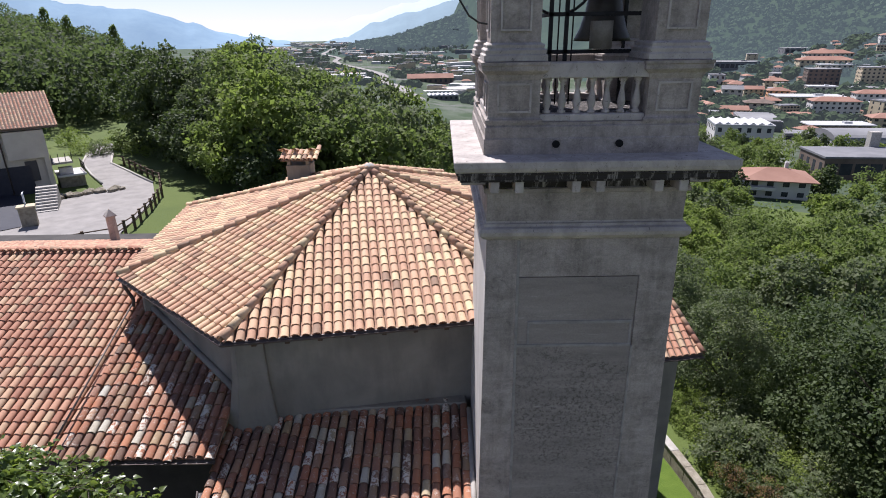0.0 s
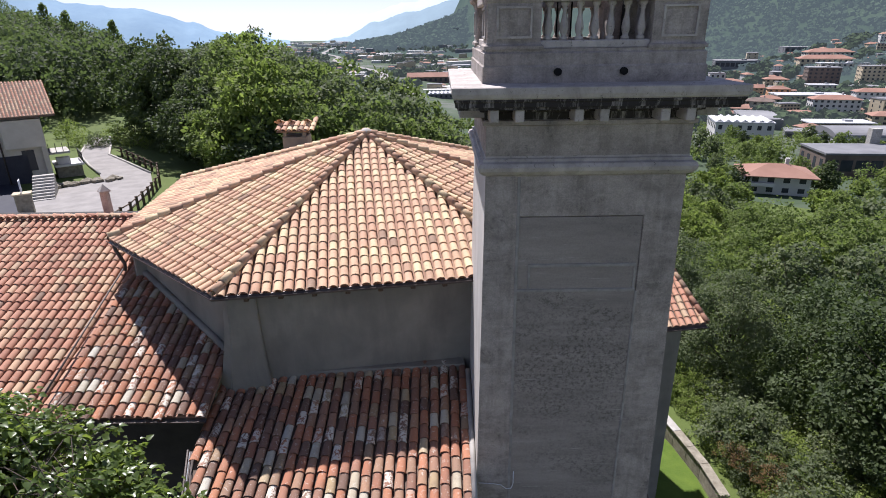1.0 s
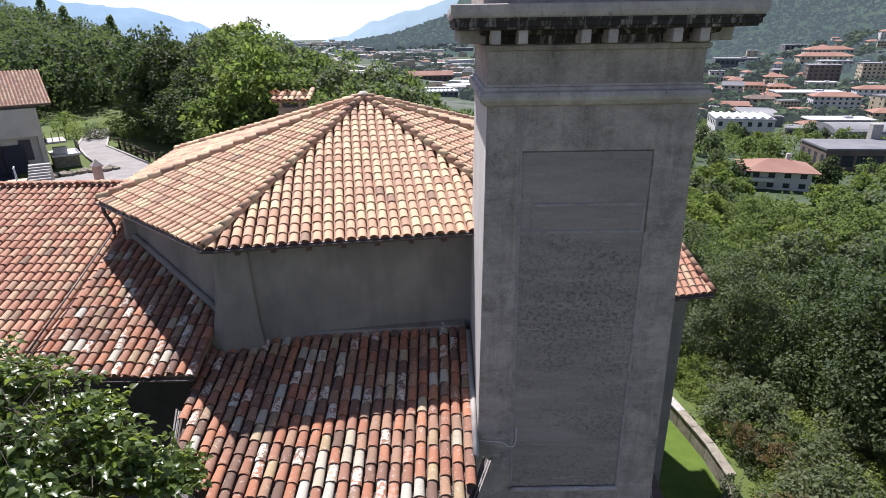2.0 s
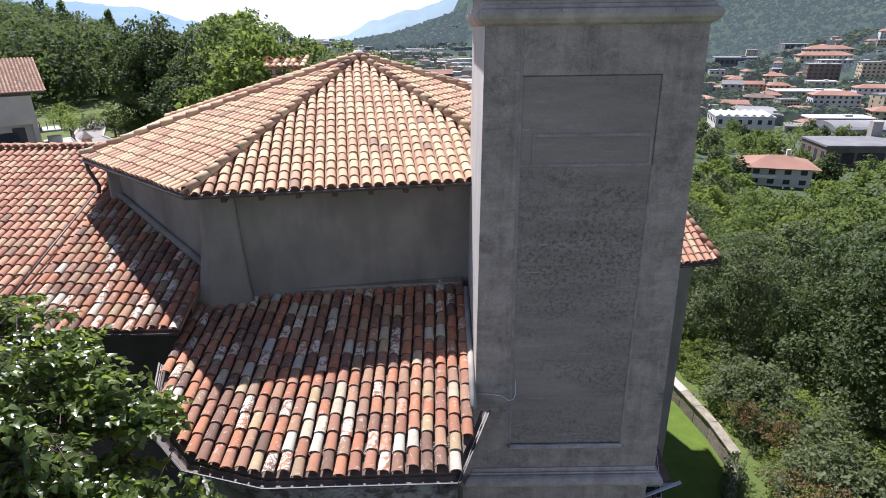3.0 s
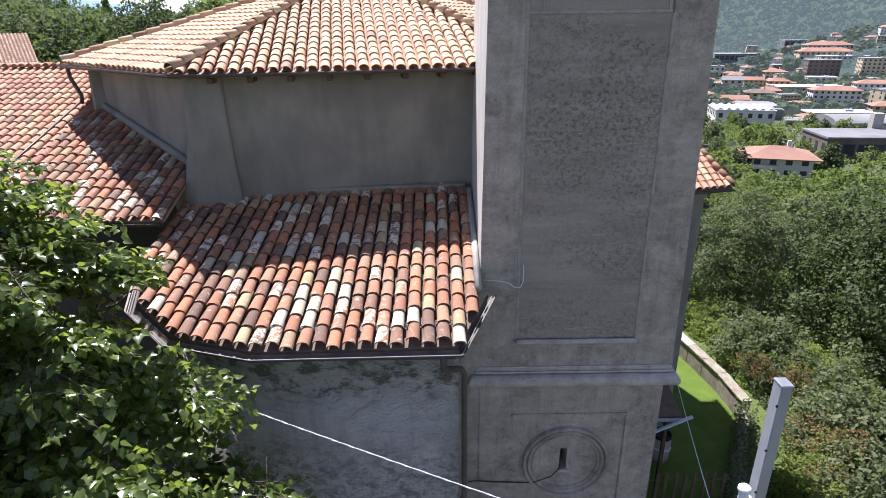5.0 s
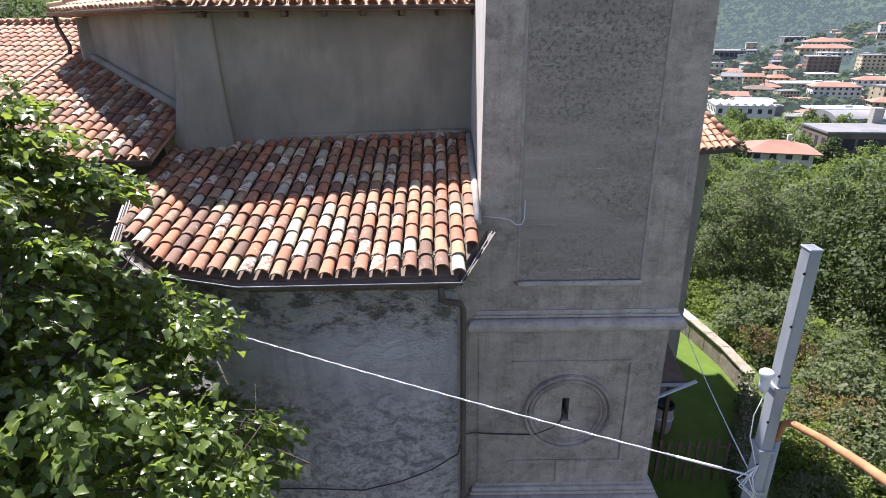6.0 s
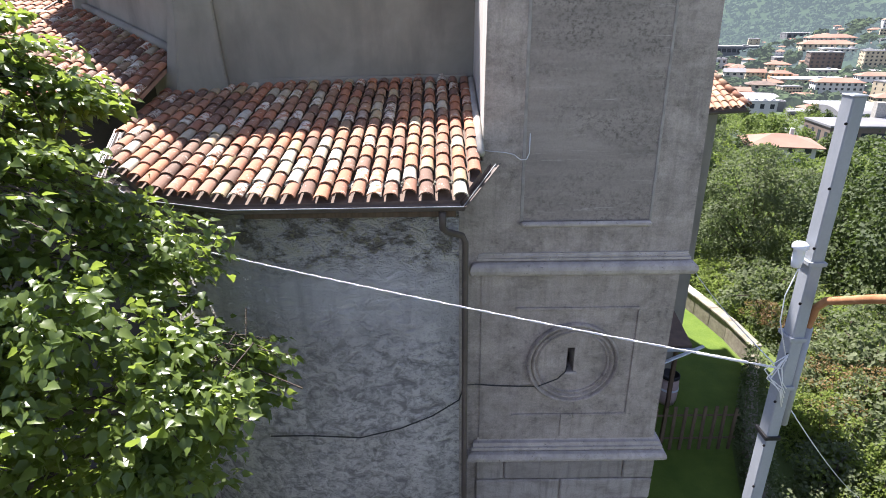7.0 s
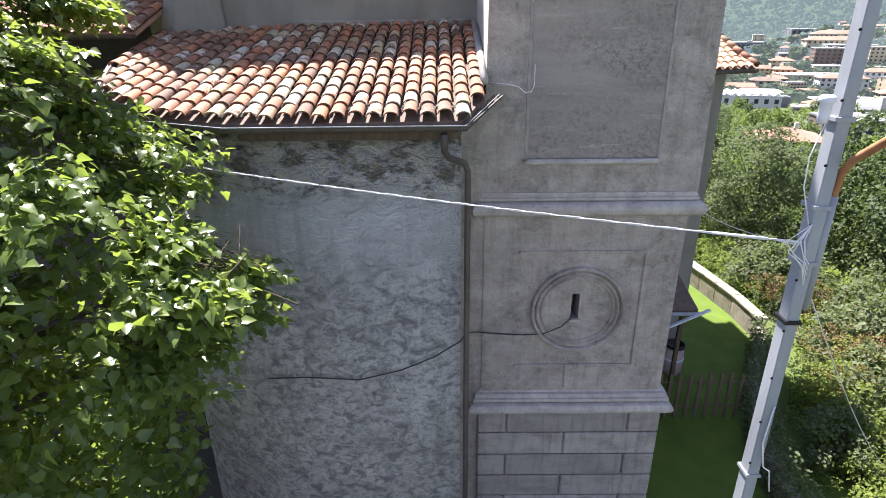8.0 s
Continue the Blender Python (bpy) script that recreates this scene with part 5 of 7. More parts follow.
# the tall group behind the church, seen over its roofs: a far row and a near row that close into one wall of leaves
GROVE = ((-41, 82, 3, 16.5), (-36, 78, 3, 16.8), (-33, 83, 3, 15.8), (-29, 79, 1, 17.0), (-26, 84, 1, 18.2), (-24, 78, 2, 15.5), (-21, 82, 0, 15.8), (-17, 80, 1, 14.6), (-13, 79, 0, 13.6), (-9, 82, 1, 12.8), (-6, 78, 0, 11.0), (-2, 81, 1, 7.8), (1, 78, 0, 6.4), (5, 80, 1, 4.6), (9, 82, 0, 3.0))
for x, y, k, top in GROVE:
    plant_to(k, x, y, top)
for x, y, k, share in ((-36.5, 74, 3, 0.93), (-32.5, 71, 3, 0.97), (-29, 74, 3, 0.9), (-25.6, 67, 1, 0.93), (-21.4, 62, 0, 0.93), (-18.2, 66, 1, 1.0), (-17.6, 57, 2, 0.80), (-14.0, 61, 0, 0.93), (-12.4, 55, 0, 0.82), (-9.6, 60, 1, 0.97), (-7.0, 56, 0, 0.86), (-4.4, 61, 1, 0.96), (-1.6, 57, 0, 0.9), (1.6, 61, 1, 0.96), (4.6, 58, 0, 0.88), (7.6, 62, 1, 0.95), (-23, 70, 2, 0.95), (-28, 64, 3, 0.62), (-24.5, 61, 3, 0.62), (-20.6, 56, 0, 0.62), (-16, 53, 3, 0.55)):
    b = x / y
    line = chain(b, [(-0.50, 0.97), (-0.36, 0.985), (-0.31, 1.0), (-0.27, 0.965), (-0.21, 0.95), (-0.16, 0.935), (-0.088, 0.918), (-0.047, 0.881), (-0.014, 0.86), (0.05, 0.82), (0.12, 0.79)])
    sight = 18.15 + (line - 1.0) * 80 * y / 80
    plant_to(k, x, y, land(x, y) + (sight - land(x, y)) * share)
# wooded slope to the east, in a loose grid by plan
for gx in range(13, 92, 6):
    for gy in range(14, 150, 6):
        x, y = gx + trees.uniform(-2.4, 2.4), gy + trees.uniform(-2.4, 2.4)
        s = 0.8 * x + 0.6 * y
        if s < 27 or x > 0.86 * y + 14 or x < 0.26 * y - 4 or (y > 95 and trees.random() < 0.3) or (y > 90 and abs(x - 0.615 * y) < 9):
            continue
        k = trees.choice((0, 2, 2, 4, 4, 0, 1, 2))
        sc = trees.uniform(0.62, 0.95)
        if y < 34:
            k, sc = trees.choice((2, 4, 1, 3)), trees.uniform(0.5, 0.72)
        if y > 90:
            sc *= 0.8
        plant(KINDS[k], x, y, sc, 1.0, trees.uniform(0, 6.2))
# slope north of the church
for i in range(46):
    y = trees.uniform(94, 200)
    x = y * trees.uniform(-0.44, 0.30)
    plant(KINDS[trees.choice((0, 0, 3, 1, 2))], x, y, trees.uniform(0.7, 0.95), 2.0, trees.uniform(0, 6.2))
# woods on the hill to the west, joined
wr = np.random.default_rng(21)
cents, rads, outs = [], [], []
for i in range(420):
    y = 88 * (3.4 ** wr.random())
    b = -0.46 - 0.42 * wr.random()
    x = y * b
    if x > -58 and y < 104:
        continue
    sky_line = 18.15 + y * chain(-b, [(0.44, -0.014), (0.51, -0.001), (0.58, 0.012), (0.635, 0.021), (0.72, 0.056), (0.88, 0.10)])
    z0 = land(x, y)
    tall = min(8.0 + 7.0 * wr.random(), sky_line - z0 + wr.normal() * 0.4)
    if tall < 3.0:
        continue
    wide = tall * (0.24 + 0.12 * wr.random())
    for k in range(16):
        u = 1 - 2 * (k + 0.5) / 16
        a = 2.39996 * k + wr.normal() * 0.3
        r = math.sqrt(1 - u * u) * (1 - 0.3 * max(0, u))
        d = np.array((math.cos(a) * r, math.sin(a) * r, u))
        cents.append(np.array((x, y, z0 + tall * 0.52)) + d * np.array((wide, wide, tall * 0.46)) * (0.6 + 0.35 * wr.random()))
        rads.append(wide * (0.26 + 0.22 * wr.random()))
        outs.append(d)
v, f = bough_leaves(wr, cents, rads, outs, 24, 0.72)
hillwood = part_mesh("hillside_woods", fast_mesh("hillside_woods", v, f), M["leaf_hill"], None)
tagged(hillwood, "dense green broadleaf woods on the western hill", "woods", kind="stuff")
def conifer(x, y, top, wide):
    """A pointed spruce: tapered trunk and drooping tiers of needle sprays."""
    rnd = np.random.default_rng(int(abs(x)))
    z0 = land(x, y)
    h = top - z0
    t = thing("conifer_tree", (x, y, z0), "dark pointed conifer rising from the wooded hill", "tree", "conifers on the hill")
    bm = bmesh.new()
    tube(bm, [(x, y, z0 - 0.5), (x, y, z0 + h * 0.5), (x, y, top - 0.3)], 0.2, 7, (0.25, 0.03))
    part("trunk", bm, M["bark"], t, "", True)
    cs, rs, outs = [], [], []
    for k in range(80):
        f_ = (k + 0.5) / 80
        a, r = 2.39996 * k, wide * (1 - f_) ** 0.8 * (0.5 + 0.4 * rnd.random())
        cs.append((x + math.cos(a) * r, y + math.sin(a) * r, z0 + h * (0.12 + 0.87 * f_)))
        rs.append(0.3 + wide * 0.28 * (1 - f_))
        outs.append((math.cos(a), math.sin(a), -0.5))
    v, f = bough_leaves(rnd, cs, rs, outs, 22, 0.55)
    part_mesh("crown", fast_mesh("crown", v, f), M["leaf_wood"], t)


for x, y, top, wide in ((-91.5, 150, 22.6, 4.0), (-80.5, 150, 20.4, 3.7), (-103, 160, 25.0, 4.2)):
    conifer(x, y, top, wide)
for i in range(60):
    y = trees.uniform(125, 330)
    x = y * trees.uniform(0.40, 0.9)
    if abs(x - 0.615 * y) < 8 and y < 165 or abs(x - 140) < 26 and abs(y - 190) < 20 or abs(x - 143) < 24 and abs(y - 272) < 18:
        continue
    plant(KINDS[trees.choice((0, 3, 1, 4, 2))], x, y, trees.uniform(0.5, 0.8), 1.0, trees.uniform(0, 6.2))
# tall trees just below the bushes; the shade there is put into their dark leaves
for x, y, k, sc in ((20.5, 27.5, 3, 0.8), (19.0, 22.5, 3, 0.78), (18.2, 17.8, 3, 0.78), (18.0, 13.2, 3, 0.72), (23.5, 18.5, 3, 0.85), (22.5, 12.5, 3, 0.8), (15.2, 26.5, 1, 0.55), (19.5, 8.5, 3, 0.65)):
    plant(KINDS[k], x, y, sc, 0.6, trees.uniform(0, 6.2))
# scrub and small trees round the houses at the foot of the slope
cents, rads = [], []
while len(cents) < 300 * 14:
    y = 95 + 240 * wr.random()
    x = y * (0.40 + 0.46 * wr.random())
    if abs(x - 93) < 12 and y > 112 and y < 166 or abs(x - 140) < 22 and abs(y - 190) < 18 or abs(x - 143) < 24 and abs(y - 272) < 18 or abs(x - 178) < 20 and abs(y - 225) < 14 or abs(x - 206) < 20 and abs(y - 282) < 14:
        continue
    base = np.array((x, y, land(x, y) + 1.0))
    big = 0.6 + 0.9 * wr.random()
    for k in range(14):
        d = wr.normal(size=3)
        d /= np.linalg.norm(d)
        cents.append(base + np.array((0, 0, 1.8 * big)) + d * np.array((2.2, 2.2, 1.8)) * big * (0.5 + 0.5 * wr.random()))
        rads.append(0.9 * big)
v, f = leaf_cloud(wr, cents, rads, 9, 0.7)
scrub = part_mesh("slope_scrub", fast_mesh("slope_scrub", v, f), M["leaf_wood"], None)
tagged(scrub, "mixed green scrub between the trees and houses of the slope", "scrub", kind="stuff")
# bushes below the garden wall
for i in range(105):
    t = trees.random()
    y = 9.5 + 16 * t
    x = 9.2 + 1.6 * math.sin(t * 3) + trees.uniform(0.7, 4.6) + 1.6 * t
    b = trees.choice((BUSH, BUSH, BUSH2, BUSH2, BUSH2))
    plant(b, x, y, trees.uniform(0.5, 0.95), 0.3, trees.uniform(0, 6.2))
for i in range(44):
    y = trees.uniform(4.5, 14.5)
    x = 8.6 + 0.28 * max(0.0, y - 9) + trees.uniform(0.3, 4.5)
    plant(trees.choice((BUSH, BUSH2, BUSH2)), x, y, trees.uniform(0.45, 0.8), 0.2, trees.uniform(0, 6.2))
for x, y, s in ((12.6, 17.4, 0.55), (11.9, 18.6, 0.5), (12.1, 13.9, 0.7), (11.5, 14.9, 0.55), (10.9, 13.0, 0.5)):
    plant(DRY, x, y, s, -0.5, trees.uniform(0, 6.2))

for kind in KINDS + MID_KINDS + FAR_KINDS:      # sorts that stand nowhere
    if kind.name not in used:
        for ob in (*kind.children, kind):
            bpy.data.objects.remove(ob)

# ---- road, fence and house on the terrace to the north-west ----
west_edge = [(-37.0, 38.0), (-37.0, 45.0), (-36.4, 52.6), (-34.1, 56.0), (-36.0, 59.0), (-39.4, 63.0), (-43.6, 68.4), (-46.2, 74.0), (-49.6, 82.0)]
east_edge = [(-22.5, 37.0), (-25.0, 42.0), (-26.3, 48.5), (-27.6, 53.2), (-30.6, 59.0), (-36.0, 64.6), (-40.2, 68.6), (-43.2, 74.6), (-47.4, 82.6)]
bm = bmesh.new()
prev = None
for i in range(8):
    for k in range(4):
        a = Vector(west_edge[i]).lerp(Vector(west_edge[i + 1]), k / 4)
        b = Vector(east_edge[i]).lerp(Vector(east_edge[i + 1]), k / 4)
        pts = [a.lerp(b, f / 6) for f in range(7)]
        cur = [bm.verts.new((p.x, p.y, land(p.x, p.y) + 0.12)) for p in pts]
        if prev:
            for c in range(6):
                bm.faces.new((prev[c], prev[c + 1], cur[c + 1], cur[c]))
        prev = cur
bmesh.ops.recalc_face_normals(bm, faces=bm.faces[:])
road = part("road", bm, M["gravel"], None)
tagged(road, "pale gravel drive winding up between lawns", "road", kind="structure")
# flat sheet on the ground; the sunken ramp's shade is put into its colour
bm = bmesh.new()
bm.faces.new([bm.verts.new((x, y, land(x, y) + 0.17)) for x, y in ((-48.0, 54.5), (-44.0, 47.0), (-35.2, 42.6), (-34.0, 43.9), (-37.6, 49.0), (-40.9, 54.2))][::-1])
bmesh.ops.recalc_face_normals(bm, faces=bm.faces[:])
ramp = part("garage_ramp", bm, M["navy"], None)
tagged(ramp, "flat dark sheet for the shaded ramp down to the garage", "road", kind="structure")
for edge in (west_edge[4:8], east_edge[4:8]):
    bm = bmesh.new()
    tube(bm, [(x, y, land(x, y) + 0.16) for x, y in edge], 0.13, 6)
    kerb = part("kerb", bm, M["concrete"], None, "", True)
    tagged(kerb, "pale concrete kerb along the gravel drive", "kerb", kind="structure")
fence = thing("road_fence", (-24.0, 46.0, 3.5), "dark wooden post-and-rail fence beside the drive", "fence")
fl = [Vector(p) for p in ((-28.0, 38.4), (-24.6, 40.6), (-24.6, 43.5), (-25.6, 48.4), (-27.0, 53.4), (-30.0, 59.4), (-35.5, 65.2), (-39.6, 69.2))]
for a, b in zip(fl, fl[1:]):
    n = max(2, round((b - a).length / 1.9))
    for i in range(n):
        p, q = a.lerp(b, i / n), a.lerp(b, (i + 1) / n)
        z0, z1 = land(*p) + 0.1, land(*q) + 0.1
        part("post", soft_box(p.x - 0.09, p.x + 0.09, p.y - 0.09, p.y + 0.09, z0 - 0.3, z0 + 1.05, 0.02), M["wood"], fence)
        for h in (0.45, 0.9):
            tube_part("rail", [(p.x, p.y, z0 + h), (q.x, q.y, z1 + h)], 0.05, M["wood"], fence, n=6)

house = thing("farmhouse", (-45, 60, 3.5), "cream two-storey house with a red tiled roof and outside stair", "house")
HM = Matrix.Translation((-37.8, 57.0, 0)) @ Matrix.Rotation(radians(38), 4, "Z")     # x along the eave (to the west: minus), y to the back


def hbox(name, x0, x1, y0, y1, z0, z1, material, label="", bevel=0.02, parent=None):
    return part(name, soft_box(x0, x1, y0, y1, z0, z1, bevel, HM), M[material], parent or house, label)


hbox("wall", -16, -1.3, 0.9, 9.4, 2.5, 9.75, "cream")
bm = bmesh.new()
rp = [(0, 9.75), (0, 9.93), (5.6, 12.75), (11.2, 9.9), (11.2, 9.72), (5.6, 12.55)]
a = [bm.verts.new(HM @ Vector((-17.0, y, z))) for y, z in rp]
b = [bm.verts.new(HM @ Vector((0, y, z))) for y, z in rp]
for i in range(6):
    bm.faces.new((a[i], a[(i + 1) % 6], b[(i + 1) % 6], b[i]))
bm.faces.new(a)
bm.faces.new(b[::-1])
bmesh.ops.recalc_face_normals(bm, faces=bm.faces[:])
hroof = part("roof", bm, M["deck"], house, "red clay tile roof")
r3 = HM.to_3x3()
lay_tiles(hroof, HM @ Vector((-17.0, 0.0, 9.95)), r3 @ Vector((1, 0, 0)), r3 @ Vector((0, 5.6, 2.82)), [(0, 0), (17, 0), (17, 6.25), (0, 6.25)], 0.30, 0.40, PAN, M["red_one"], M["red_many"], lambda x, y: x > -41.5 and y < 60, seed=31)
hbox("upper_bay", -4.6, -1.28, 0.2, 0.9, 6.9, 9.6, "cream")
hbox("corner_post", -1.75, -1.3, 0.25, 0.65, 3.3, 9.6, "cream")
hbox("balcony_floor", -1.3, 0.6, 0.9, 4.0, 5.9, 6.1, "concrete")
for x in (-1.2, -0.6, 0.0, 0.55):
    hbox("balcony_bar", x, x + 0.06, 0.9, 0.96, 6.1, 7.0, "dark", bevel=0.01)
hbox("terrace", -1.0, 1.6, 1.0, 4.4, 4.5, 4.72, "white")
hbox("terrace_base", -0.9, 1.4, 1.4, 4.2, 3.0, 4.5, "wallstone")
hbox("terrace_chest", -0.7, 0.5, 1.5, 2.3, 4.722, 5.4, "white")
for y in (1.1, 1.9, 2.7, 3.5, 4.3):
    hbox("terrace_post", 1.5, 1.56, y, y + 0.06, 4.722, 5.7, "dark", bevel=0.01)
hbox("terrace_rail", 1.48, 1.58, 1.05, 4.4, 5.70, 5.76, "dark", bevel=0.01)
hbox("garage_door", -12.0, -3.0, 0.82, 0.92, 3.2, 6.2, "navy")
hbox("window_pane", -10.4, -9.2, 0.84, 0.92, 7.2, 8.6, "pane")
hbox("doorway", -3.4, -2.4, 0.82, 0.93, 4.6, 6.6, "pane")
for i in range(9):
    a = Vector((-34.9, 48.4)) + Vector((-0.48, 0.88)) * 0.42 * i
    m = Matrix.Translation((a.x, a.y, 3.3)) @ Matrix.Rotation(radians(29), 4, "Z")
    part("stair_step", soft_box(-0.85, 0.85, 0.0, 0.6, -0.2, 0.2 + 0.18 * (i + 1), 0.015, m), M["concrete"], house)
pier = Matrix.Translation((-33.5, 44.3, 3.4)) @ Matrix.Rotation(radians(30), 4, "Z")
part("ramp_pier", soft_box(-0.55, 0.55, -0.4, 0.4, -0.4, 1.9, 0.03, pier), M["wallstone"], house)
part("ramp_pier_coping", soft_box(-0.65, 0.65, -0.5, 0.5, 1.9, 2.02, 0.02, pier), M["ochre"], house)
for k in range(2):
    part("handrail_post", soft_box(-0.03, 0.03, -0.3 + 0.6 * k, -0.24 + 0.6 * k, 2.02, 3.0, 0.008, pier), M["bluewhite"], house)
part("handrail", soft_box(-0.04, 0.04, -0.4, 0.45, 3.0, 3.06, 0.01, pier), M["bluewhite"], house)
hbox("roof_vent", -5.1, -4.8, 2.3, 2.6, 10.9, 11.75, "dark", "dark metal roof vent")
bm = bmesh.new()
lathe(bm, [(0.04, 0.0), (0.30, 0.06), (0.42, 0.16), (0.40, 0.17), (0.28, 0.08), (0.02, 0.03)], n=16)
bmesh.ops.transform(bm, matrix=HM @ Matrix.Translation((-6.6, 2.0, 11.5)) @ Matrix.Rotation(radians(65), 4, "X"), verts=bm.verts[:])
part("satellite_dish", bm, M["white"], house, "small white satellite dish", True)
hbox("dish_mast", -6.64, -6.56, 2.05, 2.13, 10.85, 12.3, "metal", bevel=0.01)
hp = [HM @ Vector(p) for p in ((-4.9, 0.12, 9.5), (-4.9, 0.5, 9.2), (-4.9, 0.8, 8.9), (-4.9, 0.8, 3.5))]
tube_part("downpipe", hp, 0.07, M["metal"], house)
rocks = thing("rockery", (-34.0, 54.0, 3.6), "low bank of rough grey stones by the drive", "rocks")
for i in range(34):
    t = i / 33
    p = Vector((-37.5, 53.0)).lerp(Vector((-32.6, 56.6)), t) + Vector((trees.uniform(-0.5, 0.5), trees.uniform(-0.4, 0.5)))
    bm = bmesh.new()
    bmesh.ops.create_icosphere(bm, subdivisions=1, radius=trees.uniform(0.28, 0.5))
    for v in bm.verts:
        v.co *= trees.uniform(0.75, 1.15)
        v.co.z *= 0.7
    bmesh.ops.transform(bm, matrix=Matrix.Translation((p.x, p.y, land(*p) + 0.25)), verts=bm.verts[:])
    part("rock", bm, M["wallstone"], rocks)
for x, y, s in ((-47, 74, 0.9), (-44.2, 73.6, 0.8), (-40.2, 75.5, 1.3), (-43.5, 77.5, 1.3), (-37.5, 73.5, 0.9), (-52, 80, 1.2), (-56, 76, 1.0), (-34.5, 70.5, 0.8), (-53, 70, 1.0)):
    plant(BUSH2 if s > 0.85 else BUSH, x, y, s, 0.2, trees.uniform(0, 6.2))

# ---- town in the valley ----
def highway_x(y):
    return chain(y, [(330, 2), (406, -16), (470, -30), (738, -72), (1270, -220), (1600, -310), (1900, -335), (2100, -320)])


def building(name, w, d, h, wall_m, roof_m, pitched, floors, per_floor, label, glazed=True):
    """A far building at the origin, front to -y: walls, roof and its rows of windows."""
    t = thing(name, (0, 0, 0), label, "building", "town in the valley")
    bm = bmesh.new()
    box(bm, -w / 2, w / 2, -d / 2, d / 2, -6.0, h)
    part("wall", bm, M[wall_m], t)
    bm = bmesh.new()
    if pitched:
        o = 0.7
        r = min(w, d) * 0.20
        e = [bm.verts.new(p) for p in ((-w / 2 - o, -d / 2 - o, h), (w / 2 + o, -d / 2 - o, h), (w / 2 + o, d / 2 + o, h), (-w / 2 - o, d / 2 + o, h))]
        k = [bm.verts.new(p) for p in ((-w / 2 + d * 0.35, 0, h + r), (w / 2 - d * 0.35, 0, h + r))]
        bm.faces.new((e[0], e[1], k[1], k[0]))
        bm.faces.new((e[2], e[3], k[0], k[1]))
        bm.faces.new((e[1], e[2], k[1]))
        bm.faces.new((e[3], e[0], k[0]))
        bm.faces.new(e[::-1])
    else:
        box(bm, -w / 2 - 0.2, w / 2 + 0.2, -d / 2 - 0.2, d / 2 + 0.2, h, h + 0.5)
        box(bm, -w / 2 + 1.0, w / 2 - 1.0, -d / 2 + 1.0, d / 2 - 1.0, h + 0.5, h + 0.9)
    part("roof", bm, M[roof_m], t)
    fh = h / floors
    for f in range(floors if glazed else 0):
        for i in range(per_floor):
            x = -w / 2 + w * (i + 0.5) / per_floor
            bm = bmesh.new()
            ww = min(1.3, w / per_floor * 0.5) if pitched else w / per_floor * 0.6
            box(bm, x - ww / 2, x + ww / 2, -d / 2 - 0.06, -d / 2 + 0.1, f * fh + fh * 0.3, f * fh + fh * 0.8)
            part("window", bm, M["pane"], t)
        for i in range(2):
            y = -d / 2 + d * (i + 0.5) / 2
            bm = bmesh.new()
            box(bm, -w / 2 - 0.06, -w / 2 + 0.1, y - 0.6, y + 0.6, f * fh + fh * 0.3, f * fh + fh * 0.8)
            part("window", bm, M["pane"], t)
    return t


TOWN = [
    building("apartment_house", 26, 13, 11, "white", "farclay", True, 3, 7, "white three-storey apartment house with a red hipped roof"),
    building("town_house", 15, 11, 7, "ochre", "farclay", True, 2, 3, "ochre town house with a red hipped roof"),
    building("town_house", 13, 10, 6.5, "white", "farclay", True, 2, 3, "white town house with a red hipped roof"),
    building("factory_hall", 46, 26, 8, "shed", "pale", False, 1, 6, "grey factory hall with a pale flat roof"),
    building("apartment_block", 22, 14, 14, "ochre", "shed", False, 4, 6, "yellow four-storey block with a flat grey roof"),
]
PLAIN_AT = len(TOWN)
TOWN += [
    building("valley_hall", 46, 24, 7, "shed", "pale", False, 1, 6, "hazy grey hall far down the valley", False),
    building("valley_hall", 60, 22, 7, "white", "white", False, 1, 7, "hazy long white hall far down the valley", False),
    building("valley_house", 15, 11, 7, "white", "farclay", True, 2, 3, "hazy white house far down the valley", False),
    building("valley_block", 22, 13, 11, "ochre", "pale", False, 3, 3, "hazy yellowish block far down the valley", False),
]
placed = set()


def settle(i, x, y, turn, size=1.0, lift=0.0):
    t = TOWN[i]
    m = Matrix.Translation((x, y, land(x, y) + lift)) @ Matrix.Rotation(turn, 4, "Z")
    if i in placed:
        t = copy_thing(t, m)
    else:
        placed.add(i)
        t.matrix_basis = m
    t.scale = (size * 0.62, size * 0.62, size * 0.62)
    return t


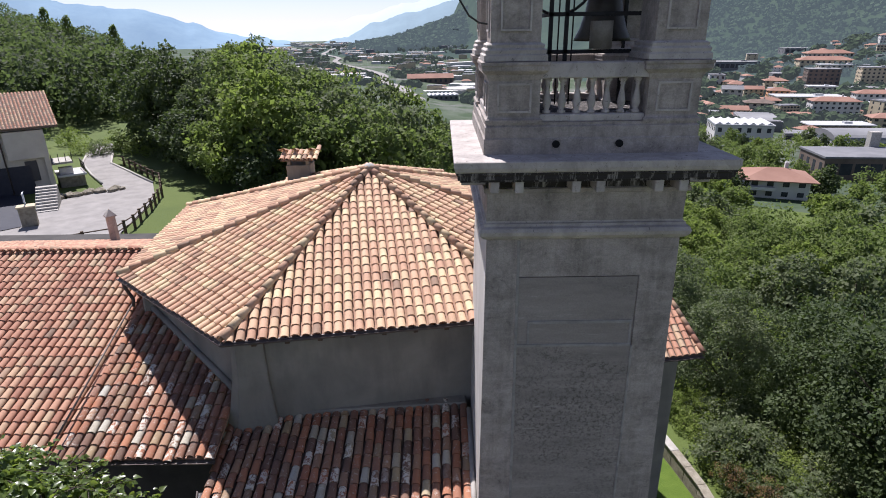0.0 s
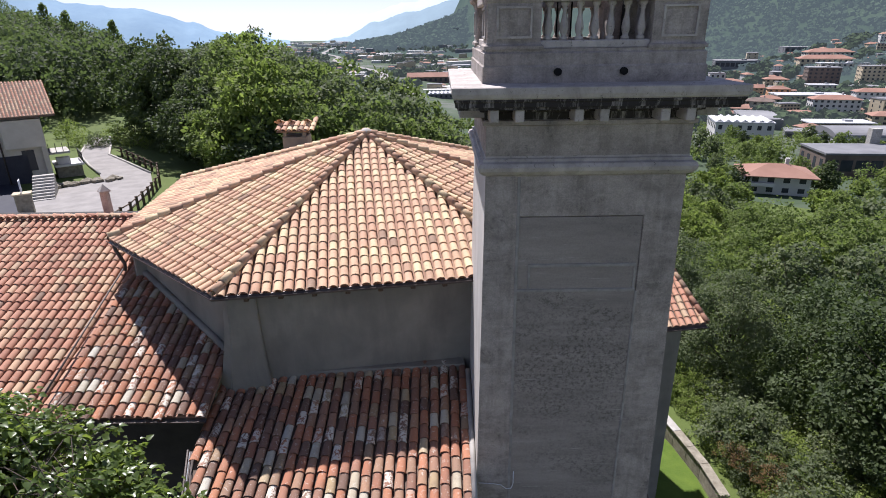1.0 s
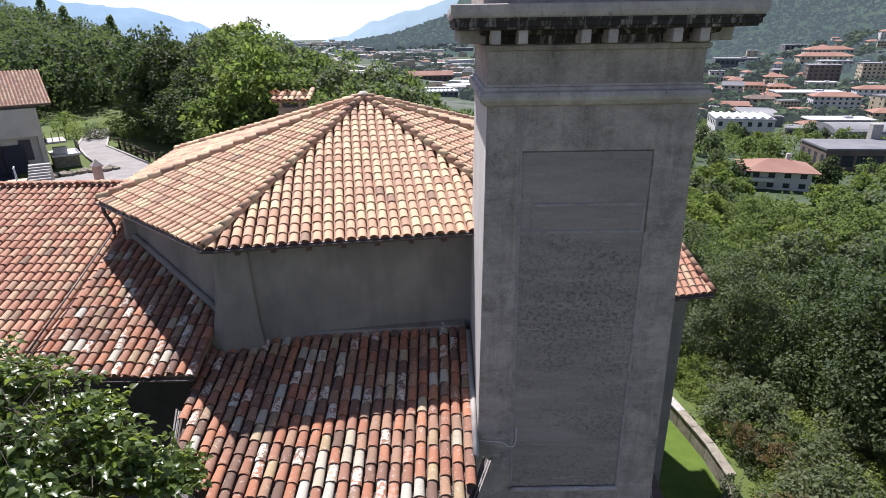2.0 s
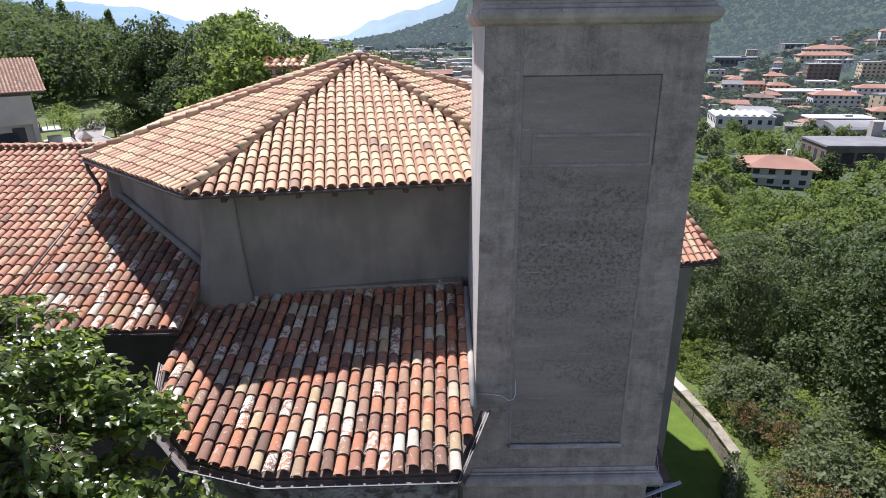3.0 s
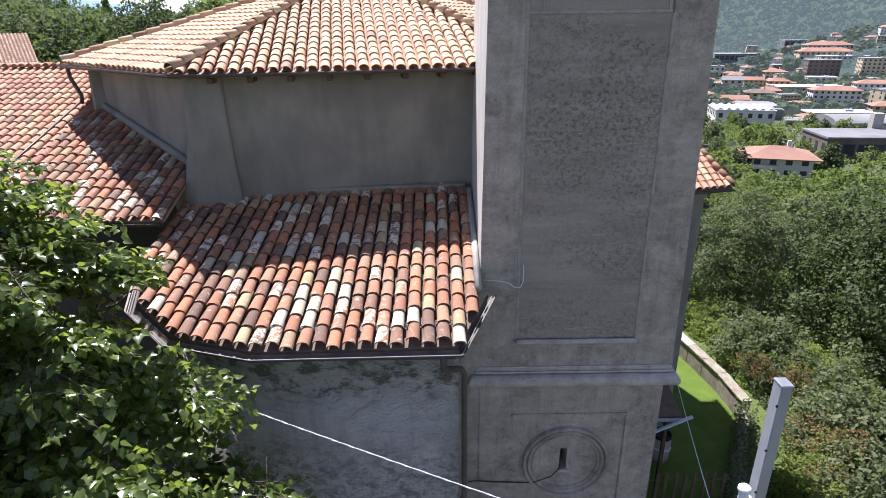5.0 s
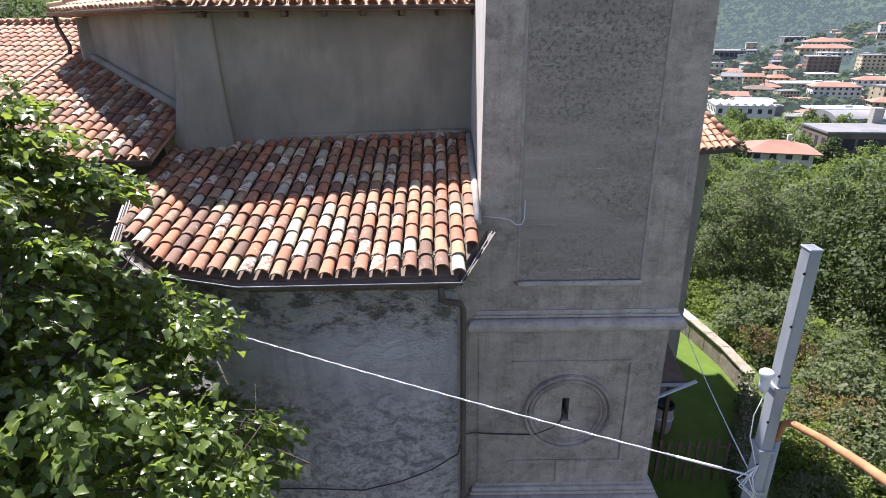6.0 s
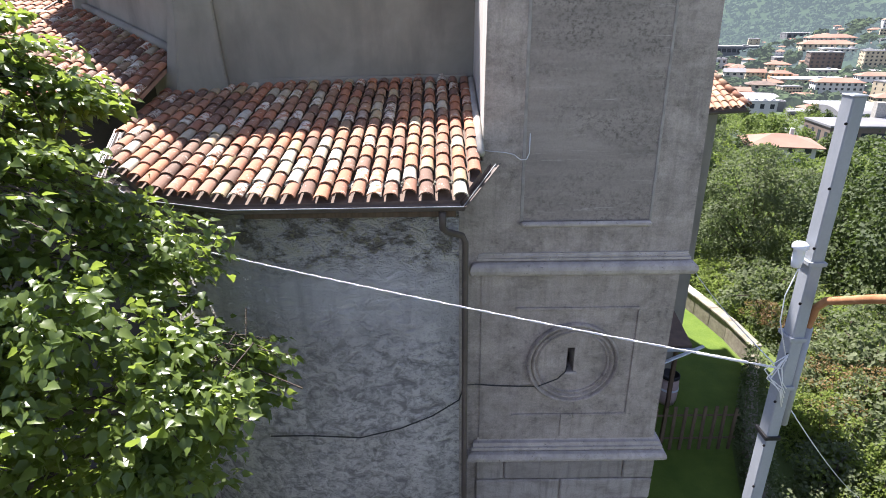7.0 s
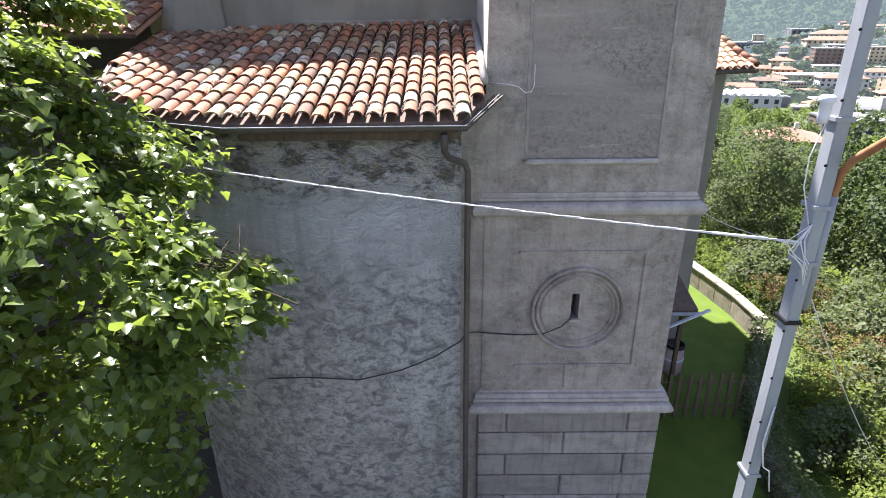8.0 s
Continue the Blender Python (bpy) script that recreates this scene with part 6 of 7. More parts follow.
def far_house(name, x, y, turn, w, d, h, wall_m, roof_m, style, floors, per, label, over=0.8, bands=False):
    """A building of the near town: walls with rows of windows on the two sides towards the church, eaves, and a roof of its own style. x, y: middle of the front."""
    t = thing(name, (0, 0, 0), label, "building", "town in the valley")
    bm = bmesh.new()
    box(bm, -w / 2, w / 2, 0, d, -5.0, h)
    part("wall", bm, M[wall_m], t)
    bm = bmesh.new()
    if style in ("hip", "gable"):
        o, r = over, d * (0.20 if style == "hip" else 0.24)
        run = d * 0.5 if style == "hip" else -o
        e = [bm.verts.new(p) for p in ((-w / 2 - o, -o, h), (w / 2 + o, -o, h), (w / 2 + o, d + o, h), (-w / 2 - o, d + o, h))]
        low = [bm.verts.new((v.co.x, v.co.y, h - 0.25)) for v in e]
        k = [bm.verts.new(p) for p in ((-w / 2 + run, d / 2, h + r), (w / 2 - run, d / 2, h + r))]
        for q in ((e[0], e[1], k[1], k[0]), (e[2], e[3], k[0], k[1]), (e[1], e[2], k[1]), (e[3], e[0], k[0]), low[::-1]):
            bm.faces.new(q)
        for i in range(4):
            bm.faces.new((low[i], low[(i + 1) % 4], e[(i + 1) % 4], e[i]))
    elif style == "barrel":
        n = 10
        arc = [(-math.cos(math.pi * i / n) * (d / 2 + 0.4) + d / 2, h + math.sin(math.pi * i / n) * d * 0.16) for i in range(n + 1)]
        a = [bm.verts.new((-w / 2 - 0.4, p, z)) for p, z in arc]
        b = [bm.verts.new((w / 2 + 0.4, p, z)) for p, z in arc]
        for i in range(n):
            bm.faces.new((a[i], a[i + 1], b[i + 1], b[i]))
        bm.faces.new(a)
        bm.faces.new(b[::-1])
    else:
        box(bm, -w / 2 - 0.3, w / 2 + 0.3, -0.3, d + 0.3, h, h + 0.6)
        if style == "saw":
            n = max(4, int(w / 3.4))
            for i in range(n):
                x0 = -w / 2 + w * i / n + 0.3
                x1 = x0 + w / n - 0.6
                ridge = bmesh.new()
                q = [ridge.verts.new(p) for p in ((x0, 0.8, h + 0.6), (x1, 0.8, h + 0.6), (x1, d - 0.8, h + 0.6), (x0, d - 0.8, h + 0.6), ((x0 + x1) / 2, 0.8, h + 1.5), ((x0 + x1) / 2, d - 0.8, h + 1.5))]
                for f in ((0, 4, 5, 3), (4, 1, 2, 5), (0, 1, 4), (3, 5, 2)):
                    ridge.faces.new([q[j] for j in f])
                part("skylight", ridge, M[roof_m], t)
        else:
            box(bm, w * 0.1, w * 0.22, d * 0.4, d * 0.6, h + 0.6, h + 1.7)
    bmesh.ops.recalc_face_normals(bm, faces=bm.faces[:])
    part("roof", bm, M[roof_m], t)
    fh = h / floors
    for f in range(floors):
        z0, z1 = f * fh + fh * 0.30, f * fh + fh * 0.78
        for i in range(per):
            ww = w / per * (0.8 if bands else 0.42)
            xc = -w / 2 + w * (i + 0.5) / per
            bm = bmesh.new()
            box(bm, xc - ww / 2, xc + ww / 2, -0.05, 0.10, z0, z1)
            part("window", bm, M["pane"], t)
        side = max(2, round(per * d / w))
        for i in range(side):
            yc, ww = d * (i + 0.5) / side, d / side * 0.42
            bm = bmesh.new()
            box(bm, -w / 2 - 0.05, -w / 2 + 0.10, yc - ww / 2, yc + ww / 2, z0, z1)
            part("window", bm, M["pane"], t)
    if style in ("hip", "gable"):
        bm = bmesh.new()
        box(bm, w * 0.15, w * 0.15 + 0.9, d * 0.55, d * 0.55 + 0.9, h, h + d * 0.24 + 0.9)
        part("chimney", bm, M[wall_m], t)
    t.matrix_basis = Matrix.Translation((x, y, land(x, y))) @ Matrix.Rotation(turn, 4, "Z")
    TAKEN.append((x - math.sin(turn) * d / 2, y + math.cos(turn) * d / 2, max(w, d) * 0.62))
    return t


TAKEN = []
villa = far_house("villa", 92.0, 151, -0.30, 15.5, 11.5, 5.4, "white", "farclay", "hip", 2, 4, "white two-storey villa with a broad red hipped roof", 1.7)
bm = bmesh.new()
box(bm, -7.8, -1.0, -1.5, 0.0, 2.55, 3.5)
part("balcony", bm, M["white"], villa, "white balcony parapet").matrix_parent_inverse = Matrix()
works = far_house("brick_works", 142, 176, -0.12, 40, 17, 7.5, "brick", "shed", "flat", 1, 9, "dark brown works hall with a grey flat roof", bands=True)
bm = bmesh.new()
box(bm, 2.0, 5.2, 17.5, 20.0, -3, 13.0)
part("chimney", bm, M["concrete"], works, "square concrete chimney").matrix_parent_inverse = Matrix()
far_house("white_works", 140, 264, -0.25, 25, 20, 8.5, "white", "skylight", "saw", 2, 6, "white works building with a row of pale skylights")
far_house("arched_hall", 200, 262, -0.10, 34, 22, 6.5, "white", "pale", "barrel", 1, 7, "white hall under a pale arched roof")
far_house("long_shed", 168, 222, -0.32, 30, 9, 4.0, "shed", "pale", "flat", 1, 6, "long grey shed with a pale flat roof", bands=True)
far_house("storage_hall", 234, 333, -0.14, 36, 16, 6.0, "brick", "skylight", "flat", 1, 8, "dark storage hall with a white flat roof", bands=True)
far_house("apartment_house", 276, 404, -0.26, 30, 13, 12.5, "white", "farclay", "hip", 4, 8, "white four-storey apartment house with a red hipped roof")
far_house("apartment_house", 344, 456, -0.30, 32, 13, 11.0, "white", "farclay", "hip", 3, 8, "long white apartment house with a red hipped roof")
far_house("apartment_house", 362, 448, -0.26, 26, 13, 12.0, "white", "farclay", "hip", 3, 7, "white apartment house with a red roof")
far_house("office_hall", 300, 470, -0.18, 52, 22, 7.5, "ochre", "skylight", "flat", 2, 12, "long tan hall with a white flat roof")
far_house("brown_block", 358, 551, -0.30, 27, 16, 17.0, "brick", "pale", "flat", 5, 6, "brown five-storey block with a pale flat roof")
far_house("yellow_block", 398, 536, -0.28, 27, 14, 16.0, "ochre", "pale", "flat", 5, 7, "yellow five-storey block with a flat roof")
far_house("orange_house", 293, 506, -0.35, 17, 12, 9.0, "orange", "farclay", "hip", 3, 4, "orange three-storey house with a red roof")
far_house("town_house", 240, 384, -0.50, 22, 13, 5.0, "ochre", "farclay", "hip", 1, 5, "low house with a wide orange-red roof", 1.4)
far_house("town_house", 253, 507, -0.35, 16, 12, 11.0, "cream", "pale", "gable", 3, 3, "cream three-storey house with a grey gable roof")
far_house("town_house", 283, 529, -0.35, 16, 11, 8.5, "ochre", "farclay", "gable", 3, 4, "tan house with a red-brown roof")
far_house("town_house", 329, 576, -0.30, 20, 12, 6.5, "ochre", "farclay", "hip", 2, 4, "broad house with a bright red roof", 1.2)
far_house("town_house", 242, 442, -0.45, 20, 12, 7.0, "cream", "brick", "hip", 2, 4, "cream house with a brown roof", 1.2)
far_house("town_house", 262, 464, -0.35, 17, 12, 6.0, "white", "farclay", "hip", 2, 4, "white house with an orange roof", 1.2)
far_house("town_house", 213, 419, -0.25, 18, 11, 5.0, "cream", "farclay", "gable", 2, 4, "low row house with a red roof")
far_house("town_house", 196, 388, -0.15, 25, 11, 4.2, "ochre", "farclay", "gable", 1, 5, "long low house with a dark red roof")
far_house("school_hall", 400, 616, -0.25, 50, 18, 9.0, "ochre", "farclay", "hip", 2, 10, "long hall with a broad red roof")
far_house("school_hall", 428, 655, -0.20, 46, 18, 9.0, "cream", "farclay", "hip", 2, 10, "pale hall with a red roof below the hill")
far_house("factory_hall", 343, 686, -0.30, 48, 26, 9.0, "shed", "pale", "flat", 1, 9, "grey factory hall with a pale roof", bands=True)
far_house("factory_hall", 292, 622, -0.25, 15, 14, 11.0, "white", "shed", "flat", 2, 3, "bluish white works building")
far_house("factory_hall", 405, 594, -0.22, 44, 16, 6.5, "cream", "skylight", "flat", 2, 9, "long cream hall with a white roof")
far_house("town_house", 347, 531, -0.28, 24, 14, 6.5, "cream", "skylight", "flat", 2, 5, "cream house with a white flat roof")
far_house("market_hall", 324, 436, -0.22, 30, 16, 5.5, "shed", "skylight", "flat", 1, 7, "grey hall with a bright flat roof")
far_house("town_house", 268, 346, -0.30, 14, 12, 9.0, "ochre", "farclay", "hip", 3, 3, "ochre house with a red roof")
far_house("white_hall", 165, 320, -0.25, 26, 14, 5.0, "white", "pale", "flat", 1, 6, "low white hall with a pale roof", bands=True)
far_house("red_roofed_hall", -13, 722, 0.05, 56, 20, 7.0, "brick", "farclay", "gable", 1, 9, "long low hall with a red roof down the valley")
far_house("glasshouse", 2, 470, 0.10, 24, 16, 3.5, "shed", "skylight", "saw", 1, 6, "rows of pale glasshouse roofs by the highway")

town = random.Random(9)
def free(x, y, r):
    return all(math.hypot(x - a, y - b) > r + c for a, b, c in TAKEN)


made_at = 0
for i in range(900):
    y = 300 * (2.5 ** town.random())
    x = y * town.uniform(0.44, 0.86)
    size = town.uniform(0.75, 1.5)
    if land(x, y) > 8 or not free(x, y, 9 * size) or made_at > 135:
        continue
    made_at += 1
    TAKEN.append((x, y, 9 * size))
    settle(town.choice((0, 1, 1, 2, 2, 2, 4, 3)), x, y, town.uniform(-0.6, 0.1) + town.choice((0, 0, 1.57)), size)
for i in range(420):
    y = 560 * (5.6 ** town.random())
    x = y * town.uniform(-0.27, 0.06) + (0 if y < 900 else -0.02 * y)
    if abs(x - highway_x(y)) < 34 or not free(x, y, 10):
        continue
    settle(PLAIN_AT + town.choice((0, 1, 1, 1, 2, 2, 3)), x, y, town.uniform(-0.3, 0.5), town.uniform(0.6, 1.1) * (1 + y / 4000))

bm = bmesh.new()
prev = None
for k in range(40):
    t = k / 39
    y = 410 + 1650 * t
    x = highway_x(y)
    cur = [bm.verts.new((x + o, y, land(x, y) + 1.8)) for o in (-5.5, 5.5)]
    if prev:
        bm.faces.new((prev[0], prev[1], cur[1], cur[0]))
    prev = cur
highway = part("highway", bm, M["gravel"], None)
tagged(highway, "pale highway curving along the valley floor", "road", kind="structure")

# far woods: small crowns joined, on the flank across the valley and between the houses
def crowns(name, spots, label, material, leaves):
    """Many far trees in one mesh, each a rounded tuft of large outward-facing sprays."""
    rnd = np.random.default_rng(3)
    c = np.array([(x, y, land(x, y) + r * 0.55) for x, y, r in spots])
    r = np.array([q[2] for q in spots])
    c, r = np.repeat(c, leaves, axis=0), np.repeat(r, leaves)
    n = len(c)
    d = rnd.normal(size=(n, 3)) + np.array((0, -0.2, 0.45))
    d /= np.linalg.norm(d, axis=1)[:, None]
    p = c + d * (r * (0.65 + 0.4 * rnd.random(n)))[:, None] * np.array((1, 1, 1.15))
    ax = np.cross(d, rnd.normal(size=(n, 3)))
    ax /= np.linalg.norm(ax, axis=1)[:, None]
    sd = np.cross(ax, d + rnd.normal(size=(n, 3)) * 0.3)
    s = (r * (0.45 + 0.4 * rnd.random(n)))[:, None]
    v = np.stack((p - ax * s, p - sd * s * 0.8, p + ax * s, p + sd * s * 0.8), axis=1)
    k = np.arange(n)[:, None] * 4
    f = np.concatenate((k + np.array((0, 1, 2)), k + np.array((0, 2, 3))))
    ob = part_mesh(name, fast_mesh(name, v.reshape(-1, 3), f), M[material], None)
    return tagged(ob, label, "woods", kind="stuff")


# woods and groves glow faintly: air haze put into their materials
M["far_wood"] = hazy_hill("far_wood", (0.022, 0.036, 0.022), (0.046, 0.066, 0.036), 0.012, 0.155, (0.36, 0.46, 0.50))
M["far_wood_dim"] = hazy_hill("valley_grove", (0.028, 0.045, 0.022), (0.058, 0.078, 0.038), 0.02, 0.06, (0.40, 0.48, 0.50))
fw = random.Random(12)
spots = []
while len(spots) < 8500:
    y = fw.uniform(420, 1500)
    x = y * fw.uniform(0.28, 0.95)
    z = land(x, y)
    if z > -30 and noise.noise(Vector((x * 0.012, y * 0.012, 4.0))) > -0.75:
        spots.append((x, y, fw.uniform(2.2, 4.6)))
while len(spots) < 11500:
    y = fw.uniform(1450, 2000)
    x = fw.uniform(-260, 640)
    if land(x, y) > -32:
        spots.append((x, y, fw.uniform(6.0, 11.0)))
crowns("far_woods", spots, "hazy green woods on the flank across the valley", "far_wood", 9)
spots = []
while len(spots) < 5200:
    y = fw.uniform(320, 720)
    x = y * fw.uniform(0.34, 0.95)
    if land(x, y) < 0 and noise.noise(Vector((x * 0.02, y * 0.02, 9.0))) > -0.1 and free(x, y, 3):
        spots.append((x, y, fw.uniform(2.2, 5.2)))
while len(spots) < 7200:
    y = 330 * (6.5 ** fw.random())
    x = y * fw.uniform(-0.3, 0.14)
    if noise.noise(Vector((x * 0.008, y * 0.008, 2.0))) > 0.02 and abs(x - highway_x(y)) > 16 and not (y < 560 and abs(x - highway_x(y)) < 45):
        spots.append((x, y, fw.uniform(2.0, 5.0)))
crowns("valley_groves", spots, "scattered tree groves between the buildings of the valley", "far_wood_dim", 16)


def range_backdrop(name, dist, pts, material, label):
    """A far mountain range: a long ridge, its heights given by (bearing in degrees east of the view, metres)."""
    vs, fs = [], []
    n = 160
    b0, b1 = pts[0][0], pts[-1][0]
    for i in range(n + 1):
        b = b0 + (b1 - b0) * i / n
        h = pts[-1][1]
        for (a, ha), (c, hc) in zip(pts, pts[1:]):
            if a <= b <= c:
                h = ha + (hc - ha) * ease((b - a) / (c - a))
                break
        h += (noise.noise(Vector((b * 0.7, dist * 0.01, 0))) * 16 + noise.noise(Vector((b * 2.6, dist * 0.01, 5))) * 6) * dist / 4000
        r = radians(b)
        for k, (f, g) in enumerate(((0.86, 0.0), (0.92, 0.55), (0.97, 0.86), (1.0, 1.0))):
            vs.append((math.sin(r) * dist * f, math.cos(r) * dist * f, -60 + (h + 60) * g))
        if i:
            q = 4 * i
            for k in range(3):
                fs.append((q - 4 + k, q + k, q + k + 1, q - 4 + k + 1))
    me = raw_mesh(name, vs, fs)
    me.shade_smooth()
    ob = part_mesh(name, me, material, None)
    return tagged(ob, label, "mountains", kind="structure")


# ranges pale and self-lit to imitate haze
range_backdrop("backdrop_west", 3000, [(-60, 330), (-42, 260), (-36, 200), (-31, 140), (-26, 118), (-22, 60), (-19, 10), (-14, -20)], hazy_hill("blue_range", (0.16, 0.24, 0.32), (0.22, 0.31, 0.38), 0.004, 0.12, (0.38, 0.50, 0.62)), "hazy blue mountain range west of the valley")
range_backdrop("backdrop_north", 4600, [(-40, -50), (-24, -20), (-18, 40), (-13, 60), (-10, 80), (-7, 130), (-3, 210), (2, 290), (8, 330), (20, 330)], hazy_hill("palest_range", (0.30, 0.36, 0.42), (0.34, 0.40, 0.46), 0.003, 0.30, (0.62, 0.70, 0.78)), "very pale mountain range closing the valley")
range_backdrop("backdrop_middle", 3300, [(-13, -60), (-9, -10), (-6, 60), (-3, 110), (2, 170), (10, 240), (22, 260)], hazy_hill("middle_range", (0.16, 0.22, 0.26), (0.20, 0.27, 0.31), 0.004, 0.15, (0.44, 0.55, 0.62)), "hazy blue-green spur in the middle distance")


# ---- lime tree beside the apse ----
def near_tree():
    rnd = np.random.default_rng(17)
    t = thing("lime_tree", (-5.6, 5.6, -0.3), "large leafy lime tree with bright sunlit leaves beside the apse", "tree")
    def heart(z):
        """Middle of the crown at that height: it leans back over the wing's court."""
        return np.array((chain(z, [(7.5, -5.4), (9.5, -6.3), (12.0, -7.4)]), chain(z, [(7.5, 5.5), (9.5, 6.5), (12.0, 7.2)])))

    def out_to(z, a):
        return np.array((math.cos(a), math.sin(a) * (0.45 if math.sin(a) > 0 else 0.66)))

    ax0, ay0 = -5.6, 5.6
    reach = [(0.4, 2.0), (4.0, 2.5), (5.0, 2.8), (5.8, 2.9), (6.6, 3.1), (7.3, 4.0), (8.0, 4.0), (8.8, 3.5), (9.6, 3.0), (10.6, 2.7), (11.2, 2.2), (11.7, 1.3), (12.1, 0.5)]
    bm = bmesh.new()
    tube(bm, [(ax0, ay0, -0.5), (ax0 + 0.05, ay0, 2.5), (ax0 + 0.1, ay0, 5.0), (-6.1, 6.3, 9.0), (-7.2, 7.1, 11.8)], 0.2, 10, (0.28, 0.03))
    part("trunk", bm, M["bark"], t, "", True)
    limbs, twig = bmesh.new(), bmesh.new()
    lobes = []
    for k in range(120):
        z = 6.6 + 5.4 * ((k + rnd.random()) / 120)
        a = 2.39996 * k + rnd.normal() * 0.35
        r = chain(z, reach) * (0.70 + 0.26 * rnd.random())
        c = np.array((*(heart(z) + out_to(z, a) * r), z))
        lobes.append((c, np.array((math.cos(a), math.sin(a), 0.15)), 0.40 + 0.38 * rnd.random()))
        if k % 3 == 0:
            root = np.array((*heart(z - 0.8), max(2.5, z - 1.0)))
            tube(limbs, [tuple(root), tuple(root * 0.45 + c * 0.55 + np.array((0, 0, 0.25))), tuple(c)], 0.05, 6, (0.045, 0.010))
    pos, dirs, nrms, sizes = [], [], [], []
    for k in range(4300):
        c, out, r = lobes[k % len(lobes)]
        d = rnd.normal(size=3) * 0.8 + out * 0.55 + np.array((0, 0, 0.25))
        d /= np.linalg.norm(d)
        tip = c + d * r * (0.45 + 0.65 * rnd.random()) * np.array((1.25, 1.15, 0.34))
        lim = chain(tip[2], reach) + 0.22
        hub = heart(tip[2])
        over = np.linalg.norm(tip[:2] - hub) / lim
        if over > 1:
            tip[:2] = hub + (tip[:2] - hub) / over
        if tip[1] > 6.9 and tip[0] > -5.3 and tip[2] < 9.8:
            continue
        axis = np.array((d[0], d[1], 0.0)) * 0.9 + out * np.array((0.5, 0.5, 0)) + rnd.normal(size=3) * np.array((0.3, 0.3, 0.2)) + np.array((0, 0, -0.14))
        axis /= np.linalg.norm(axis)
        length = 0.40 + 0.35 * rnd.random()
        start = tip - axis * length
        if k % 3 == 0:
            tube(twig, [tuple(start - axis * 0.3), tuple((start + tip) / 2 + np.array((0, 0, 0.03))), tuple(tip)], 0.006, 4, (0.009, 0.003))
        flat = np.cross(axis, np.array((0, 0, 1.0)))
        flat /= np.linalg.norm(flat)
        face = np.cross(flat, axis)
        m = int(rnd.integers(9, 15))
        for q in range(m):
            f_ = (q + rnd.random()) / m
            sgn = 1 if q % 2 else -1
            pos.append(start + axis * length * f_ + rnd.normal(size=3) * 0.02)
            dirs.append(axis * 0.55 + flat * sgn * (0.8 - 0.5 * f_) + np.array((0, 0, -0.16)) + rnd.normal(size=3) * 0.25)
            nrms.append(face * 0.4 + np.array((0, 0, 0.6)) + rnd.normal(size=3) * 0.48)
            sizes.append(0.062 + 0.068 * rnd.random())
    for k in range(27000):      # the leaves deep in the crown, which shut out the sky
        z = 0.4 + 11.2 * rnd.random() ** 1.2
        a, r = rnd.random() * 2 * math.pi, chain(z, reach) * (0.10 + (0.45 * rnd.random() if z > 7.0 else 0.85 * rnd.random() ** 0.6))
        pos.append(np.array((*(heart(z) + out_to(z, a) * r), z)))
        dirs.append(rnd.normal(size=3))
        nrms.append(rnd.normal(size=3) + np.array((0, 0, 1.2)))
        sizes.append(0.10 + 0.07 * rnd.random())
    tagged(part("limb", limbs, M["bark"], t, "", True), kind="stuff")
    tagged(part("twig", twig, M["bark"], t), kind="stuff")
    p, ax, nm, s = np.array(pos), np.array(dirs), np.array(nrms), np.array(sizes)[:, None]
    n = len(p)
    ax /= np.linalg.norm(ax, axis=1)[:, None]
    sd = np.cross(ax, nm)
    sd /= np.linalg.norm(sd, axis=1)[:, None]
    up = np.cross(sd, ax)
    curl = (rnd.random((n, 1)) - 0.25) * 0.5
    # heart-shaped blade on a short stalk, folded along its midrib, tip curled down
    outline = [(0.14, 0.0, 0.0), (0.06, 0.26, 0.06), (0.42, 0.46, 0.13), (0.82, 0.24, 0.02), (1.18, 0.0, -0.12), (0.82, -0.24, 0.02), (0.42, -0.46, 0.13), (0.06, -0.26, 0.06), (0.50, 0.0, 0.0)]
    v = np.empty((n, 9, 3))
    for i, (a, b, c) in enumerate(outline):
        v[:, i] = p + ax * s * (a + 0.1) + sd * s * b + up * s * (c - curl * a * a * 0.6)
    k = np.arange(n)[:, None] * 9
    f = np.concatenate([k + np.array((8, i, (i + 1) % 8)) for i in range(8)])
    part_mesh("crown", fast_mesh("crown", v.reshape(-1, 3), f), M["leaf_near"], t)


near_tree()

# ---- steel pole with lamp arm and cables ----
pole = thing("utility_pole", (2.56, 3.92, -0.3), "tall grey galvanised steel utility pole with bolt holes", "utility pole")
PX, PY = 2.53, 3.97
bm = bmesh.new()
prof = [(-0.042, -0.055), (0.042, -0.055), (0.052, -0.045), (0.052, 0.075), (0.042, 0.085), (-0.042, 0.085), (-0.052, 0.075), (-0.052, -0.045)]
a = [bm.verts.new((PX + x, PY + y, -0.6)) for x, y in prof]
b = [bm.verts.new((PX + 0.005 + x * 0.80, PY + y * 0.80, 10.5)) for x, y in prof]
for i in range(8):
    bm.faces.new((a[i], a[(i + 1) % 8], b[(i + 1) % 8], b[i]))
bm.faces.new(a[::-1])
bm.faces.new(b)
part("shaft", bm, M["zinc"], pole)
part("top_plate", soft_box(PX - 0.041, PX + 0.051, PY - 0.048, PY + 0.072, 10.5, 10.515, 0.006), M["zinc"], pole)
# small black discs paint the darkness of the bolt holes
z = 10.35
